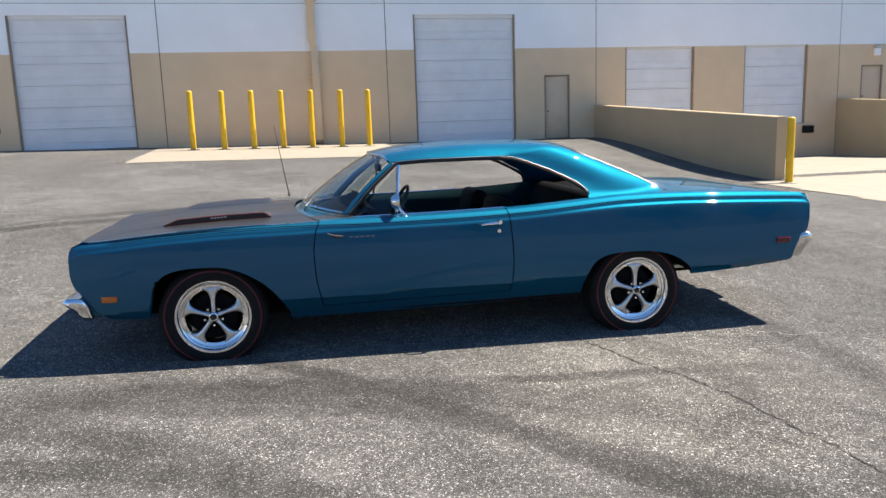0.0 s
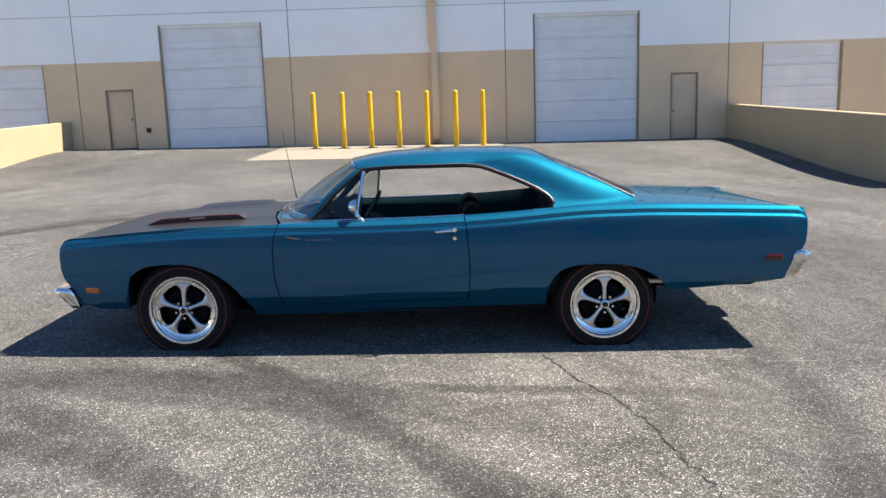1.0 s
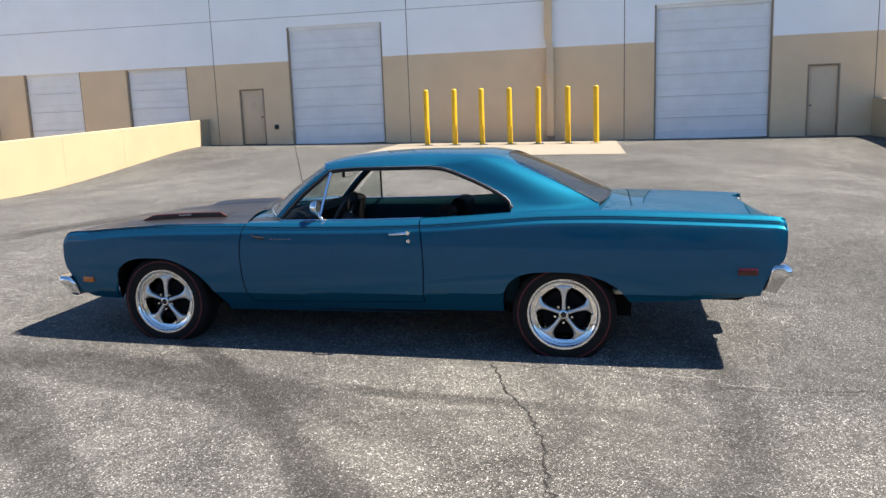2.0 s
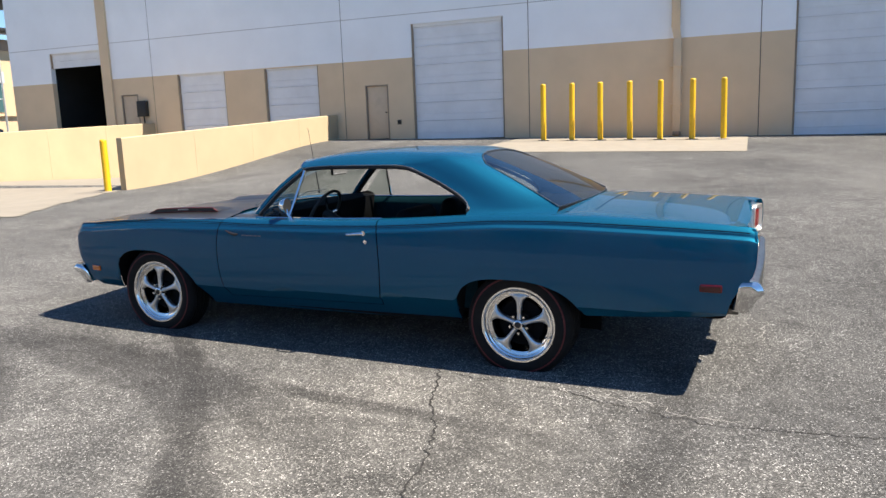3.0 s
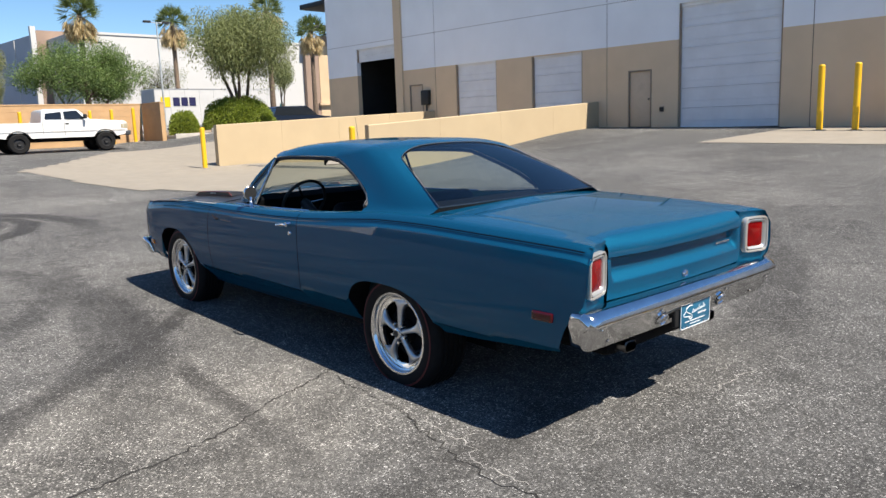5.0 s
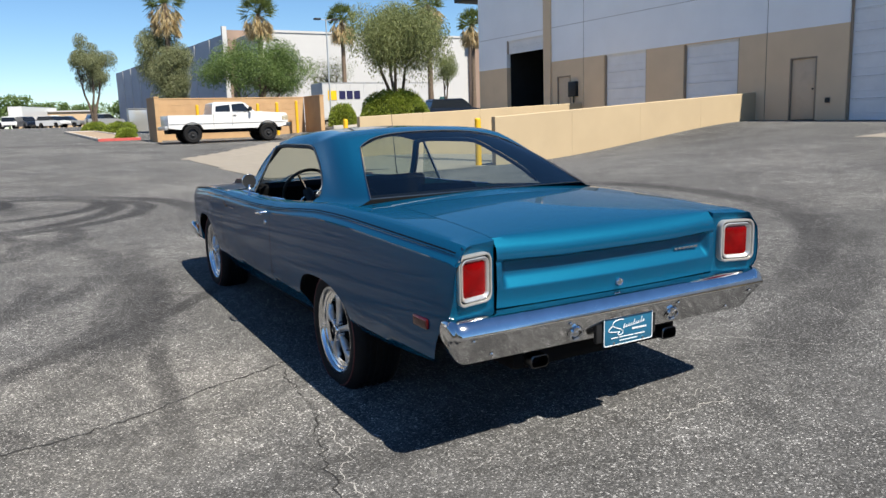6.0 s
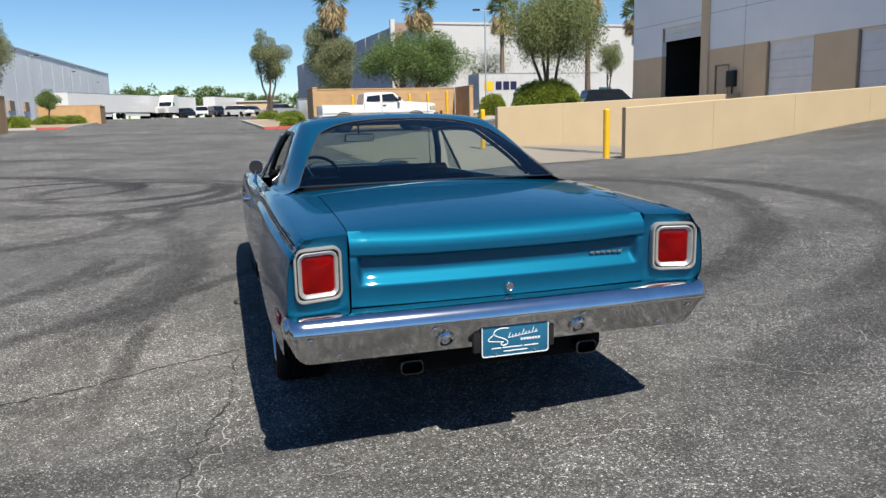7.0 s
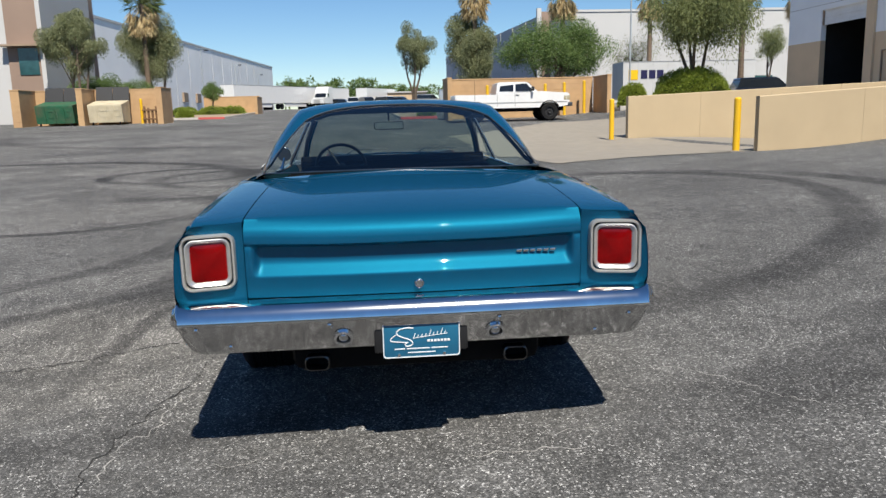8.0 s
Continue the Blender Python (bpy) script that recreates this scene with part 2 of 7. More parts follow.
def sheet(xs, ys, lift=0.0, keep=None):
    bm = bmesh.new()
    grid = [[bm.verts.new((x, y, height(x, y) + lift)) for y in ys] for x in xs]
    for i in range(len(xs) - 1):
        for j in range(len(ys) - 1):
            if keep is None or keep((xs[i] + xs[i + 1]) / 2, (ys[j] + ys[j + 1]) / 2):
                bm.faces.new((grid[i][j], grid[i + 1][j], grid[i + 1][j + 1], grid[i][j + 1]))
    loose = [v for v in bm.verts if not v.link_faces]
    bmesh.ops.delete(bm, geom=loose, context="VERTS")
    return bm


def asphalt():
    m = bpy.data.materials.new("worn_asphalt")
    m.use_nodes = True
    t = m.node_tree
    N, L = t.nodes, t.links
    b = N["Principled BSDF"]
    b.inputs["Roughness"].default_value, b.inputs["Specular IOR Level"].default_value = 0.85, 0.22
    b.inputs["Diffuse Roughness"].default_value = 0.4
    tc = N.new("ShaderNodeTexCoord")
    pos = tc.outputs["Object"]

    def noise_at(scale, detail=6, rough=0.6):
        n = N.new("ShaderNodeTexNoise")
        n.inputs["Scale"].default_value, n.inputs["Detail"].default_value, n.inputs["Roughness"].default_value = scale, detail, rough
        L.new(pos, n.inputs["Vector"])
        return n.outputs["Fac"]

    def ramp(fac, *stops):
        r = N.new("ShaderNodeValToRGB")
        el = r.color_ramp.elements
        while len(el) < len(stops):
            el.new(0.5)
        for e, (p, c) in zip(el, stops):
            e.position, e.color = p, (*(c if isinstance(c, tuple) else (c, c, c)), 1)
        L.new(fac, r.inputs["Fac"])
        return r.outputs["Color"]

    def mix(kind, fac, a, c):
        x = N.new("ShaderNodeMixRGB")
        x.blend_type = kind
        for s, v in zip(x.inputs, (fac, a, c)):
            if isinstance(v, (int, float)):
                s.default_value = v if s.type == "VALUE" else (v, v, v, 1)
            elif isinstance(v, tuple):
                s.default_value = (*v, 1)
            else:
                L.new(v, s)
        return x.outputs["Color"]

    def math_node(op, a, c=0.0):
        x = N.new("ShaderNodeMath")
        x.operation = op
        for s, v in zip(x.inputs, (a, c)):
            if isinstance(v, (int, float)):
                s.default_value = v
            else:
                L.new(v, s)
        return x.outputs[0]

    # binder with pale aggregate showing through
    v1 = N.new("ShaderNodeTexVoronoi")
    v1.inputs["Scale"].default_value = 150
    L.new(pos, v1.inputs["Vector"])
    v2 = N.new("ShaderNodeTexVoronoi")
    v2.inputs["Scale"].default_value = 240
    L.new(pos, v2.inputs["Vector"])
    bw1, bw2 = N.new("ShaderNodeRGBToBW"), N.new("ShaderNodeRGBToBW")
    L.new(v1.outputs["Color"], bw1.inputs[0])
    L.new(v2.outputs["Color"], bw2.inputs[0])
    stones = ramp(bw1.outputs[0], (0.22, (0.048, 0.048, 0.0475)), (0.55, (0.088, 0.0875, 0.086)), (0.71, (0.125, 0.1235, 0.120)), (0.82, (0.235, 0.232, 0.226)), (0.93, (0.50, 0.494, 0.483)))
    fine = ramp(bw2.outputs[0], (0.25, 0.66), (0.8, 1.22))
    sealed = ramp(noise_at(1.1, 6, 0.6), (0.42, 0.0), (0.64, 0.6))
    stones = mix("MIX", sealed, stones, mix("MULTIPLY", 1.0, mix("MIX", 0.62, stones, (0.092, 0.091, 0.089)), 0.95))
    base = mix("MULTIPLY", 1.0, stones, fine)
    base = mix("MULTIPLY", 1.0, base, ramp(noise_at(0.45, 8, 0.62), (0.32, 0.74), (0.66, 1.2)))
    base = mix("MULTIPLY", 1.0, base, ramp(noise_at(2.2, 8, 0.7), (0.30, 0.78), (0.70, 1.2)))
    base = mix("MULTIPLY", 1.0, base, ramp(noise_at(6.5, 8, 0.75), (0.34, 0.78), (0.66, 1.22)))
    base = mix("MULTIPLY", 1.0, base, ramp(noise_at(26.0, 6, 0.75), (0.32, 0.82), (0.68, 1.18)))
    pale = ramp(noise_at(0.23, 4, 0.5), (0.46, 0.0), (0.66, 0.6))
    base = mix("MIX", pale, base, mix("MULTIPLY", 1.0, base, (1.30, 1.28, 1.25)))

    # traffic-polished patches where the pale stones show
    for sx, sy, sr, gain in ((2.1, 3.95, 1.15, 0.85), (3.9, 3.6, 0.8, 0.4)):
        d = N.new("ShaderNodeVectorMath")
        d.operation = "DISTANCE"
        L.new(pos, d.inputs[0])
        d.inputs[1].default_value = (sx, sy, 0)
        r = math_node("ADD", d.outputs["Value"], math_node("MULTIPLY", noise_at(1.6, 5, 0.65), 1.1))
        mr = N.new("ShaderNodeMapRange")
        mr.interpolation_type = "SMOOTHSTEP"
        for s, v in zip(mr.inputs[1:5], (sr * 0.7 + 0.4, sr + 0.75, gain, 0.0)):
            s.default_value = v
        L.new(r, mr.inputs[0])
        base = mix("MIX", mr.outputs[0], base, mix("MULTIPLY", 1.0, base, (1.45, 1.42, 1.36)))

    # rubber left by tyres: worn arcs
    flat = N.new("ShaderNodeVectorMath")
    flat.operation = "MULTIPLY"
    flat.inputs[1].default_value = (1, 1, 0)
    wob = N.new("ShaderNodeTexNoise")
    wob.inputs["Scale"].default_value = 0.9
    L.new(pos, wob.inputs["Vector"])
    add = N.new("ShaderNodeVectorMath")
    add.operation = "MULTIPLY_ADD"
    L.new(wob.outputs["Color"], add.inputs[0])
    add.inputs[1].default_value = (0.16, 0.16, 0)
    L.new(pos, add.inputs[2])
    L.new(add.outputs[0], flat.inputs[0])
    total = None
    for cx, cy, r, w, k, mx_, my_, reach in FAR_ARCS + NEAR_ARCS:
        d = N.new("ShaderNodeVectorMath")
        d.operation = "DISTANCE"
        L.new(flat.outputs[0], d.inputs[0])
        d.inputs[1].default_value = (cx, cy, 0)
        off = math_node("ABSOLUTE", math_node("SUBTRACT", d.outputs["Value"], r))
        mr = N.new("ShaderNodeMapRange")
        mr.interpolation_type = "SMOOTHSTEP"
        for s, v in zip(mr.inputs[1:5], (w * 0.35, w, k, 0.0)):
            s.default_value = v
        L.new(off, mr.inputs[0])
        near = N.new("ShaderNodeVectorMath")
        near.operation = "DISTANCE"
        L.new(flat.outputs[0], near.inputs[0])
        near.inputs[1].default_value = (mx_, my_, 0)
        fade = N.new("ShaderNodeMapRange")
        fade.interpolation_type = "SMOOTHSTEP"
        for s, v in zip(fade.inputs[1:5], (reach * 0.75, reach * 1.2, 1.0, 0.0)):
            s.default_value = v
        L.new(near.outputs["Value"], fade.inputs[0])
        one = math_node("MULTIPLY", mr.outputs[0], fade.outputs[0])
        total = one if total is None else math_node("MAXIMUM", total, one)
    worn = math_node("MULTIPLY", total, ramp(noise_at(0.35, 4, 0.6), (0.30, 0.35), (0.55, 1.0)))
    base = mix("MIX", worn, base, mix("MULTIPLY", 1.0, base, (0.26, 0.26, 0.27)))
    L.new(base, b.inputs["Base Color"])
    bp = N.new("ShaderNodeBump")
    bp.inputs["Strength"].default_value, bp.inputs["Distance"].default_value = 0.55, 0.006
    L.new(math_node("ADD", bw1.outputs[0], math_node("MULTIPLY", noise_at(90, 4), 1.2)), bp.inputs["Height"])
    L.new(bp.outputs["Normal"], b.inputs["Normal"])
    return m


# centre x and y, radius, half width, strength, then the middle and reach of the stretch that shows
FAR_ARCS = [
    (-2.09, 6.46, 4.58, 0.27, 0.7, 1.3, 9.3, 3.2), (-1.83, 6.44, 5.62, 0.34, 0.5, 2.7, 9.8, 3.0), (-1.82, 7.95, 3.07, 0.24, 0.7, -2.8, 10.4, 2.6), (-1.02, 7.64, 4.09, 0.26, 0.75, 0.9, 11.1, 3.4), (-0.7, 7.2, 4.63, 0.14, 0.5, -3.2, 10.7, 3.0), (-9.0, 2.4, 1.45, 0.22, 0.9, -9.0, 2.4, 3.0), (-7.7, -1.7, 5.53, 0.4, 0.8, -11.8, 0.3, 5.4),
    (-4.2, 2.0, 1.91, 0.15, 0.8, -3.2, 2.9, 2.4), (-6.3, 1.6, 4.82, 0.3, 0.75, -9.0, 5.1, 4.0), (-8.2, 3.7, 1.58, 0.27, 0.85, -7.9, 4.4, 2.6), (-7.7, 2.9, 2.54, 0.27, 0.85, -7.1, 4.8, 3.0),
    (-7.2, 3.7, 2.14, 0.25, 0.8, -6.3, 5.1, 2.8), (-1.2, -1.2, 6.02, 0.28, 0.65, -1.7, 4.4, 3.6), (-4.9, 2.1, 2.47, 0.25, 0.75, -3.9, 4.2, 1.9), (-3.9, -0.2, 5.40, 0.2, 0.55, -1.1, 4.3, 2.3),
]
NEAR_ARCS = [
    (-1.6, 1.1, 2.91, 0.17, 0.65, -0.1, 3.5, 1.6), (-6.9, -2.3, 10.15, 0.15, 0.75, 1.1, 3.9, 1.9), (-1.1, 4.9, 4.64, 0.21, 0.65, 3.4, 3.9, 1.9), (0.7, 4.4, 1.87, 0.13, 0.45, 2.5, 4.3, 0.9), (1.4, 10.2, 6.0, 0.12, 0.5, 0.5, 4.3, 1.7),
    (-1.7, 0.4, 4.48, 0.17, 0.6, 0.9, 4.0, 1.8), (1.5, 4.5, 1.15, 0.10, 0.5, 2.5, 4.2, 0.9), (3.7, 20.7, 16.32, 0.09, 0.75, 2.1, 4.5, 0.9), (1.9, -1.4, 5.85, 0.10, 0.6, 2.4, 4.5, 0.6),
    (2.28, 24.46, 20.0, 0.05, 0.8, 2.28, 4.46, 0.5), (-20.0, 0.0, 16.0, 0.7, 0.5, -36.0, -2.0, 14.0), (-30.0, 3.0, 12.0, 0.6, 0.5, -22.0, -6.0, 9.0),
]
ASPHALT = asphalt()
CONCRETE = material("pale_concrete_paving", (0.252, 0.224, 0.182), 0.85, 0, 0.08, 3, 0.2, 60, dirt=(0.21, 0.182, 0.15), dirt_scale=0.7, dirt_amount=0.5)

gx = lines((-700, -160, 12), (-160, -60, 20), (-60, -20.13, 30), (-20.13, -20.11, 1), (-20.11, -11.13, 12), (-11.13, -11.11, 1), (-11.11, -4, 16), (-4, 7, 22),
           (7, 11.76, 10), (11.76, 11.78, 1), (11.78, 22.06, 8), (22.06, 22.08, 1), (22.08, 60, 12), (60, 500, 8))
gy = lines((-500, -60, 10), (-60, -8, 14), (-8, 1, 10), (1, 12, 22), (12, 15.98, 8), (15.98, 16.0, 1), (16.0, 27, 24), (27, 70, 14), (70, 600, 10))
tagged(part("ground", sheet(gx, gy), ASPHALT, smooth=20), "worn grey asphalt yard with dark tyre marks", "asphalt", kind="structure")

apron = sheet(lines((-3.6, 3.71, 10)), lines((20.1, 26.5, 8)), 0.012)
tagged(part("pavement", apron, CONCRETE), "pale concrete apron in front of the yellow bollards", "concrete apron", kind="structure")


for a, b in ((-8.3, -3.62), (4.2, 11.3)):
    strip = sheet(lines((a, b, 8)), lines((26.1, 26.56, 2)), 0.014)
    tagged(part("pavement", strip, CONCRETE), "narrow pale concrete sill before the roller door", "concrete sill", kind="structure")


def left_pad(x, y):
    if y > 15.8:
        return -19.9 < x < -11.2 or x < -20.2 and x > -29 and y < 27
    if x > -11.1:
        return y > 9.6 and (x + 11.1) / 3.7 < (15.4 - y) / 5.8
    if x < -20.5:
        return y > 8.9 + (-20.5 - x) * 0.72 and x > -29
    return y > 9.2 - (x + 11) * 0.02


pad = sheet(lines((-29, -20.2, 22), (-20.2, -19.9, 1), (-19.9, -11.2, 20), (-11.2, -7.3, 26)), lines((8.6, 15.8, 36), (15.8, 26.5, 12)), 0.012, left_pad)
tagged(part("pavement", pad, CONCRETE), "pale concrete paving before the truck well", "concrete paving", kind="structure")
pad = sheet(lines((10.2, 11.85, 8), (11.85, 21.95, 10), (21.95, 26, 4)), lines((11.2, 15.8, 12), (15.8, 26.4, 10)), 0.012,
            lambda x, y: (y < 15.9 and x > 10.2 + (y - 11.2) * 0.12) or 11.9 < x < 21.9)
tagged(part("pavement", pad, CONCRETE), "sunlit concrete floor of the truck well", "concrete paving", kind="structure")


# ---- cracks ----
DUST = material("dusty_crack_filling", (0.30, 0.292, 0.276), 0.95, 0, 0.4, 30)
CRACK = material("crack_dirt", (0.018, 0.017, 0.016), 0.95, 0, 0.3, 20)
crack_rnd = random.Random(3)


def crack(points, width, label="thin jagged crack in the asphalt", fill=CRACK):
    pts = [Vector((x, y)) for x, y in points]
    fine = []
    for a, b in zip(pts, pts[1:]):
        n = max(2, round((b - a).length / 0.035))
        side = Vector((-(b - a).y, (b - a).x)).normalized()
        for k in range(n):
            fine.append(a.lerp(b, k / n) + side * crack_rnd.gauss(0, 0.013))
    fine.append(pts[-1])
    rows = []
    for i, p in enumerate(fine):
        d = (fine[min(i + 1, len(fine) - 1)] - fine[max(i - 1, 0)]).normalized()
        w = width * crack_rnd.uniform(0.25, 1.3) * min(1, 0.3 + i / 6, 0.3 + (len(fine) - 1 - i) / 6)
        s = Vector((-d.y, d.x)) * w / 2
        rows.append([(q.x, q.y, height(q.x, q.y) + 0.0035) for q in (p + s, p - s)])
    return tagged(part("crack", rings(rows, False), fill, smooth=0), label, "crack", "cracks in the yard", "structure")


crack([(1.98, 5.10), (2.12, 4.67), (2.23, 4.40), (2.37, 4.10), (2.40, 3.90), (2.43, 3.65), (2.48, 3.30), (2.50, 2.90), (2.62, 2.40), (2.58, 1.9)], 0.012, "long jagged crack running across the asphalt")
crack([(2.05, 5.0), (2.79, 4.92), (3.24, 4.79), (3.62, 4.70), (4.25, 4.755), (4.9, 4.9), (5.6, 4.8)], 0.008)
crack([(-1.9, 4.74), (-1.56, 4.71), (-1.12, 4.70), (-0.5, 4.74), (0.1, 4.66)], 0.006)
crack([(4.5, 7.6), (5.2, 8.4), (6.3, 8.9), (7.2, 10.1)], 0.010)
crack([(3.1, 9.0), (4.6, 9.9), (5.4, 11.3), (7.1, 12.0)], 0.012)
for pts, wide in (([(2.94, 5.0), (3.0, 4.92), (3.16, 4.88), (3.32, 4.89), (3.43, 4.83), (3.46, 4.78), (3.66, 4.77), (3.81, 4.77)], 0.010), ([(3.21, 7.13), (3.31, 7.28), (3.5, 7.42), (3.68, 7.5), (3.78, 7.6), (3.88, 7.69)], 0.007),
                  ([(3.91, 6.16), (3.9, 6.3), (3.92, 6.44), (3.94, 6.61)], 0.012), ([(3.14, 6.76), (3.03, 6.88), (2.91, 6.94), (2.96, 7.09)], 0.007), ([(3.28, 8.28), (3.49, 8.2), (3.69, 8.12)], 0.006),
                  ([(3.74, 5.19), (3.76, 5.29), (3.73, 5.39)], 0.009), ([(3.77, 6.45), (3.785, 6.68)], 0.008), ([(2.77, 6.97), (2.59, 7.1)], 0.006)):
    crack(pts, wide * 0.75, "pale dusty crack in the asphalt", DUST)

# ---- warehouse ----
FACE, BAND, ROOF_Z = 26.57, 4.0, 8.9


def cells(x0, x1, z0, z1, holes, y0, y1, band=None):
    """A slab in the xz plane with rectangular holes right through it; faces over the band take the second material."""
    xs = sorted({x0, x1, *[h[0] for h in holes], *[h[1] for h in holes]})
    zs = sorted({z0, z1, *([band] if band else []), *[h[2] for h in holes], *[h[3] for h in holes]})
    xs, zs = [x for x in xs if x0 <= x <= x1], [z for z in zs if z0 <= z <= z1]
    solid = {}
    for i in range(len(xs) - 1):
        for j in range(len(zs) - 1):
            cx, cz = (xs[i] + xs[i + 1]) / 2, (zs[j] + zs[j + 1]) / 2
            solid[i, j] = not any(h[0] < cx < h[1] and h[2] < cz < h[3] for h in holes)
    bm = bmesh.new()
    made = {}

    def v(i, j, k):
        key = (i, j, k)
        if key not in made:
            made[key] = bm.verts.new((xs[i], (y0, y1)[k], zs[j]))
        return made[key]

    for (i, j), s in solid.items():
        if not s:
            continue
        top = 1 if band and (zs[j] + zs[j + 1]) / 2 > band else 0
        fs = [(v(i, j, 0), v(i + 1, j, 0), v(i + 1, j + 1, 0), v(i, j + 1, 0)), (v(i, j, 1), v(i, j + 1, 1), v(i + 1, j + 1, 1), v(i + 1, j, 1))]
        for di, dj, a, b in ((-1, 0, (i, j), (i, j + 1)), (1, 0, (i + 1, j), (i + 1, j + 1)), (0, -1, (i, j), (i + 1, j)), (0, 1, (i, j + 1), (i + 1, j + 1))):
            if not solid.get((i + di, j + dj), False):
                fs.append((v(*a, 0), v(*b, 0), v(*b, 1), v(*a, 1)))
        for f in fs:
            bm.faces.new(f).material_index = top
    return bm


HOLES = {
    "roll_left": (-7.77, -4.27, 0.4, 5.17), "roll_right": (4.95, 8.61, 0.4, 5.17),
    "door_left": (-9.74, -8.785, 0.5, 3.09), "door_right": (9.69, 10.66, 0.5, 3.06),
    "dock_a": (-18.58, -16.15, 1.15, 4.0), "dock_b": (-14.23, -11.75, 1.15, 3.97),
    "dock_c": (12.85, 15.66, 1.0, 3.99), "dock_d": (17.77, 20.54, 1.0, 4.02),
    "bay": (-25.72, -22.64, 0.5, 5.3), "door_far": (-21.72, -20.78, 1.1, 3.3), "door_east": (23.0, 24.0, 1.0, 3.2),
}
SEAMS = [-28.25, -19.9, -10.65, -3.37, 3.99, 11.69, 21.96, 30.0, 38.0]
warehouse = empty("warehouse", None, "long tilt-up warehouse, white above and tan below", "building")
for a, b in zip(SEAMS, SEAMS[1:]):
    hs = [h for h in HOLES.values() if a < (h[0] + h[1]) / 2 < b]
    part("wall", cells(a + 0.014, b - 0.014, -0.6, ROOF_Z, hs, FACE, FACE + 0.24, BAND), [TAN_WALL, WHITE_WALL], warehouse, smooth=0)
    if a > -28:
        part("joint", box(a - 0.016, a + 0.016, FACE + 0.012, FACE + 0.2, -0.6, ROOF_Z), SEAM, warehouse, "dark sealant joint between wall panels", smooth=0)
part("wall", box(-28.236, -28.0, FACE + 0.244, 62, -0.6, ROOF_Z), WHITE_WALL, warehouse, smooth=0)
part("wall", box(37.7, 37.98, FACE + 0.244, 62, -0.6, ROOF_Z), WHITE_WALL, warehouse, smooth=0)
part("wall", box(-27.99, 37.69, 61.7, 62, -0.6, ROOF_Z), WHITE_WALL, warehouse, smooth=0)
part("roof", box(-27.99, 37.69, FACE + 0.244, 61.69, ROOF_Z - 0.5, ROOF_Z - 0.3), WHITE_WALL, warehouse, smooth=0)
part("pilaster", box(-22.62, -22.12, FACE - 0.10, FACE - 0.002, 0.3, ROOF_Z), TAN_WALL, warehouse, "tan pier beside the open bay", smooth=0)
part("reglet", box(-28.2, 37.9, FACE - 0.006, FACE - 0.001, 5.52, 5.545), GROOVE, warehouse, "thin horizontal groove", smooth=0)
canopy = part("canopy", box(-30.7, -28.26, FACE + 0.05, FACE + 5.0, 7.88, 8.14, 0.03), BLACK, warehouse, "dark steel canopy at the corner")
part("bracket", box(-28.5, -28.262, FACE + 0.3, FACE + 0.5, 7.5, 7.878), BLACK, canopy, smooth=0)


def slat_door(name, hole, z0, z1, label, dark=0.0):
    """A sectional steel door set back in its opening."""
    x0, x1 = hole[0], hole[1]
    y = FACE + 0.10
    ob = empty(name, None, label, "roller door", kind="structure")
    n = max(2, round((z1 - z0) / 0.66))
    h = (z1 - z0) / n
    for i in range(n):
        bm = bmesh.new()
        a, b = z0 + i * h + 0.004, z0 + (i + 1) * h - 0.004
        prof = [(y + 0.045, a), (y, a), (y, a + 0.03), (y + 0.012, a + 0.05), (y + 0.012, a + 0.36 * h - 0.02), (y, a + 0.36 * h), (y + 0.012, a + 0.36 * h + 0.02),
                (y + 0.012, b - 0.05), (y, b - 0.03), (y, b), (y + 0.045, b)]
        rings([[(x, p, q) for p, q in prof] for x in (x0 + 0.05, x1 - 0.05)], True, True, bm)
        part("panel", bm, SHUTTER, ob, smooth=20)
    for a, b in ((x0 + 0.002, x0 + 0.06), (x1 - 0.06, x1 - 0.002)):
        part("track", box(a, b, y - 0.06, y + 0.08, z0, hole[3] - 0.002), DOOR_FRAME, ob, "brown steel door track", smooth=0)
    part("header", box(x0 + 0.002, x1 - 0.002, y - 0.03, y + 0.09, z1 + 0.004, max(z1 + 0.03, hole[3] - 0.002)), TAN_WALL if dark else SHUTTER, ob, smooth=0)
    part("backing", box(x0 + 0.002, x1 - 0.002, y + 0.10, y + 0.12, z0, hole[3] - 0.002), VOID, ob, smooth=0)
    return ob


slat_door("roller_door_1", HOLES["roll_left"], height(-6, FACE) + 0.01, 5.05, "closed grey-white sectional roller door with horizontal ribs")
slat_door("roller_door_2", HOLES["roll_right"], height(7, FACE) + 0.01, 5.05, "closed grey-white sectional roller door with horizontal ribs")
for k, key in enumerate(("dock_a", "dock_b", "dock_c", "dock_d")):
    slat_door("dock_door_%d" % (k + 1), HOLES[key], HOLES[key][2] + 0.01, HOLES[key][3] - 0.06, "closed white dock door above the truck well")
# the open bay: its shutter hangs a little way down
bay = HOLES["bay"]
slat_door("bay_door", bay, 4.66, 5.26, "grey shutter raised over a dark open bay")
inside = empty("bay_inside", None, "dark inside of the open bay", "bay", kind="structure")
part("wall", box(bay[0] - 0.3, bay[0] - 0.1, FACE + 0.26, FACE + 14, 0, 6), VOID, inside, smooth=0)
part("wall", box(bay[1] + 3.0, bay[1] + 3.2, FACE + 0.26, FACE + 14, 0, 6), VOID, inside, smooth=0)
part("wall", box(bay[0] - 0.3, bay[1] + 3.2, FACE + 14, FACE + 14.2, 0, 6), VOID, inside, smooth=0)
part("ceiling", box(bay[0] - 0.3, bay[1] + 3.2, FACE + 0.26, FACE + 14.2, 6.01, 6.2), VOID, inside, smooth=0)


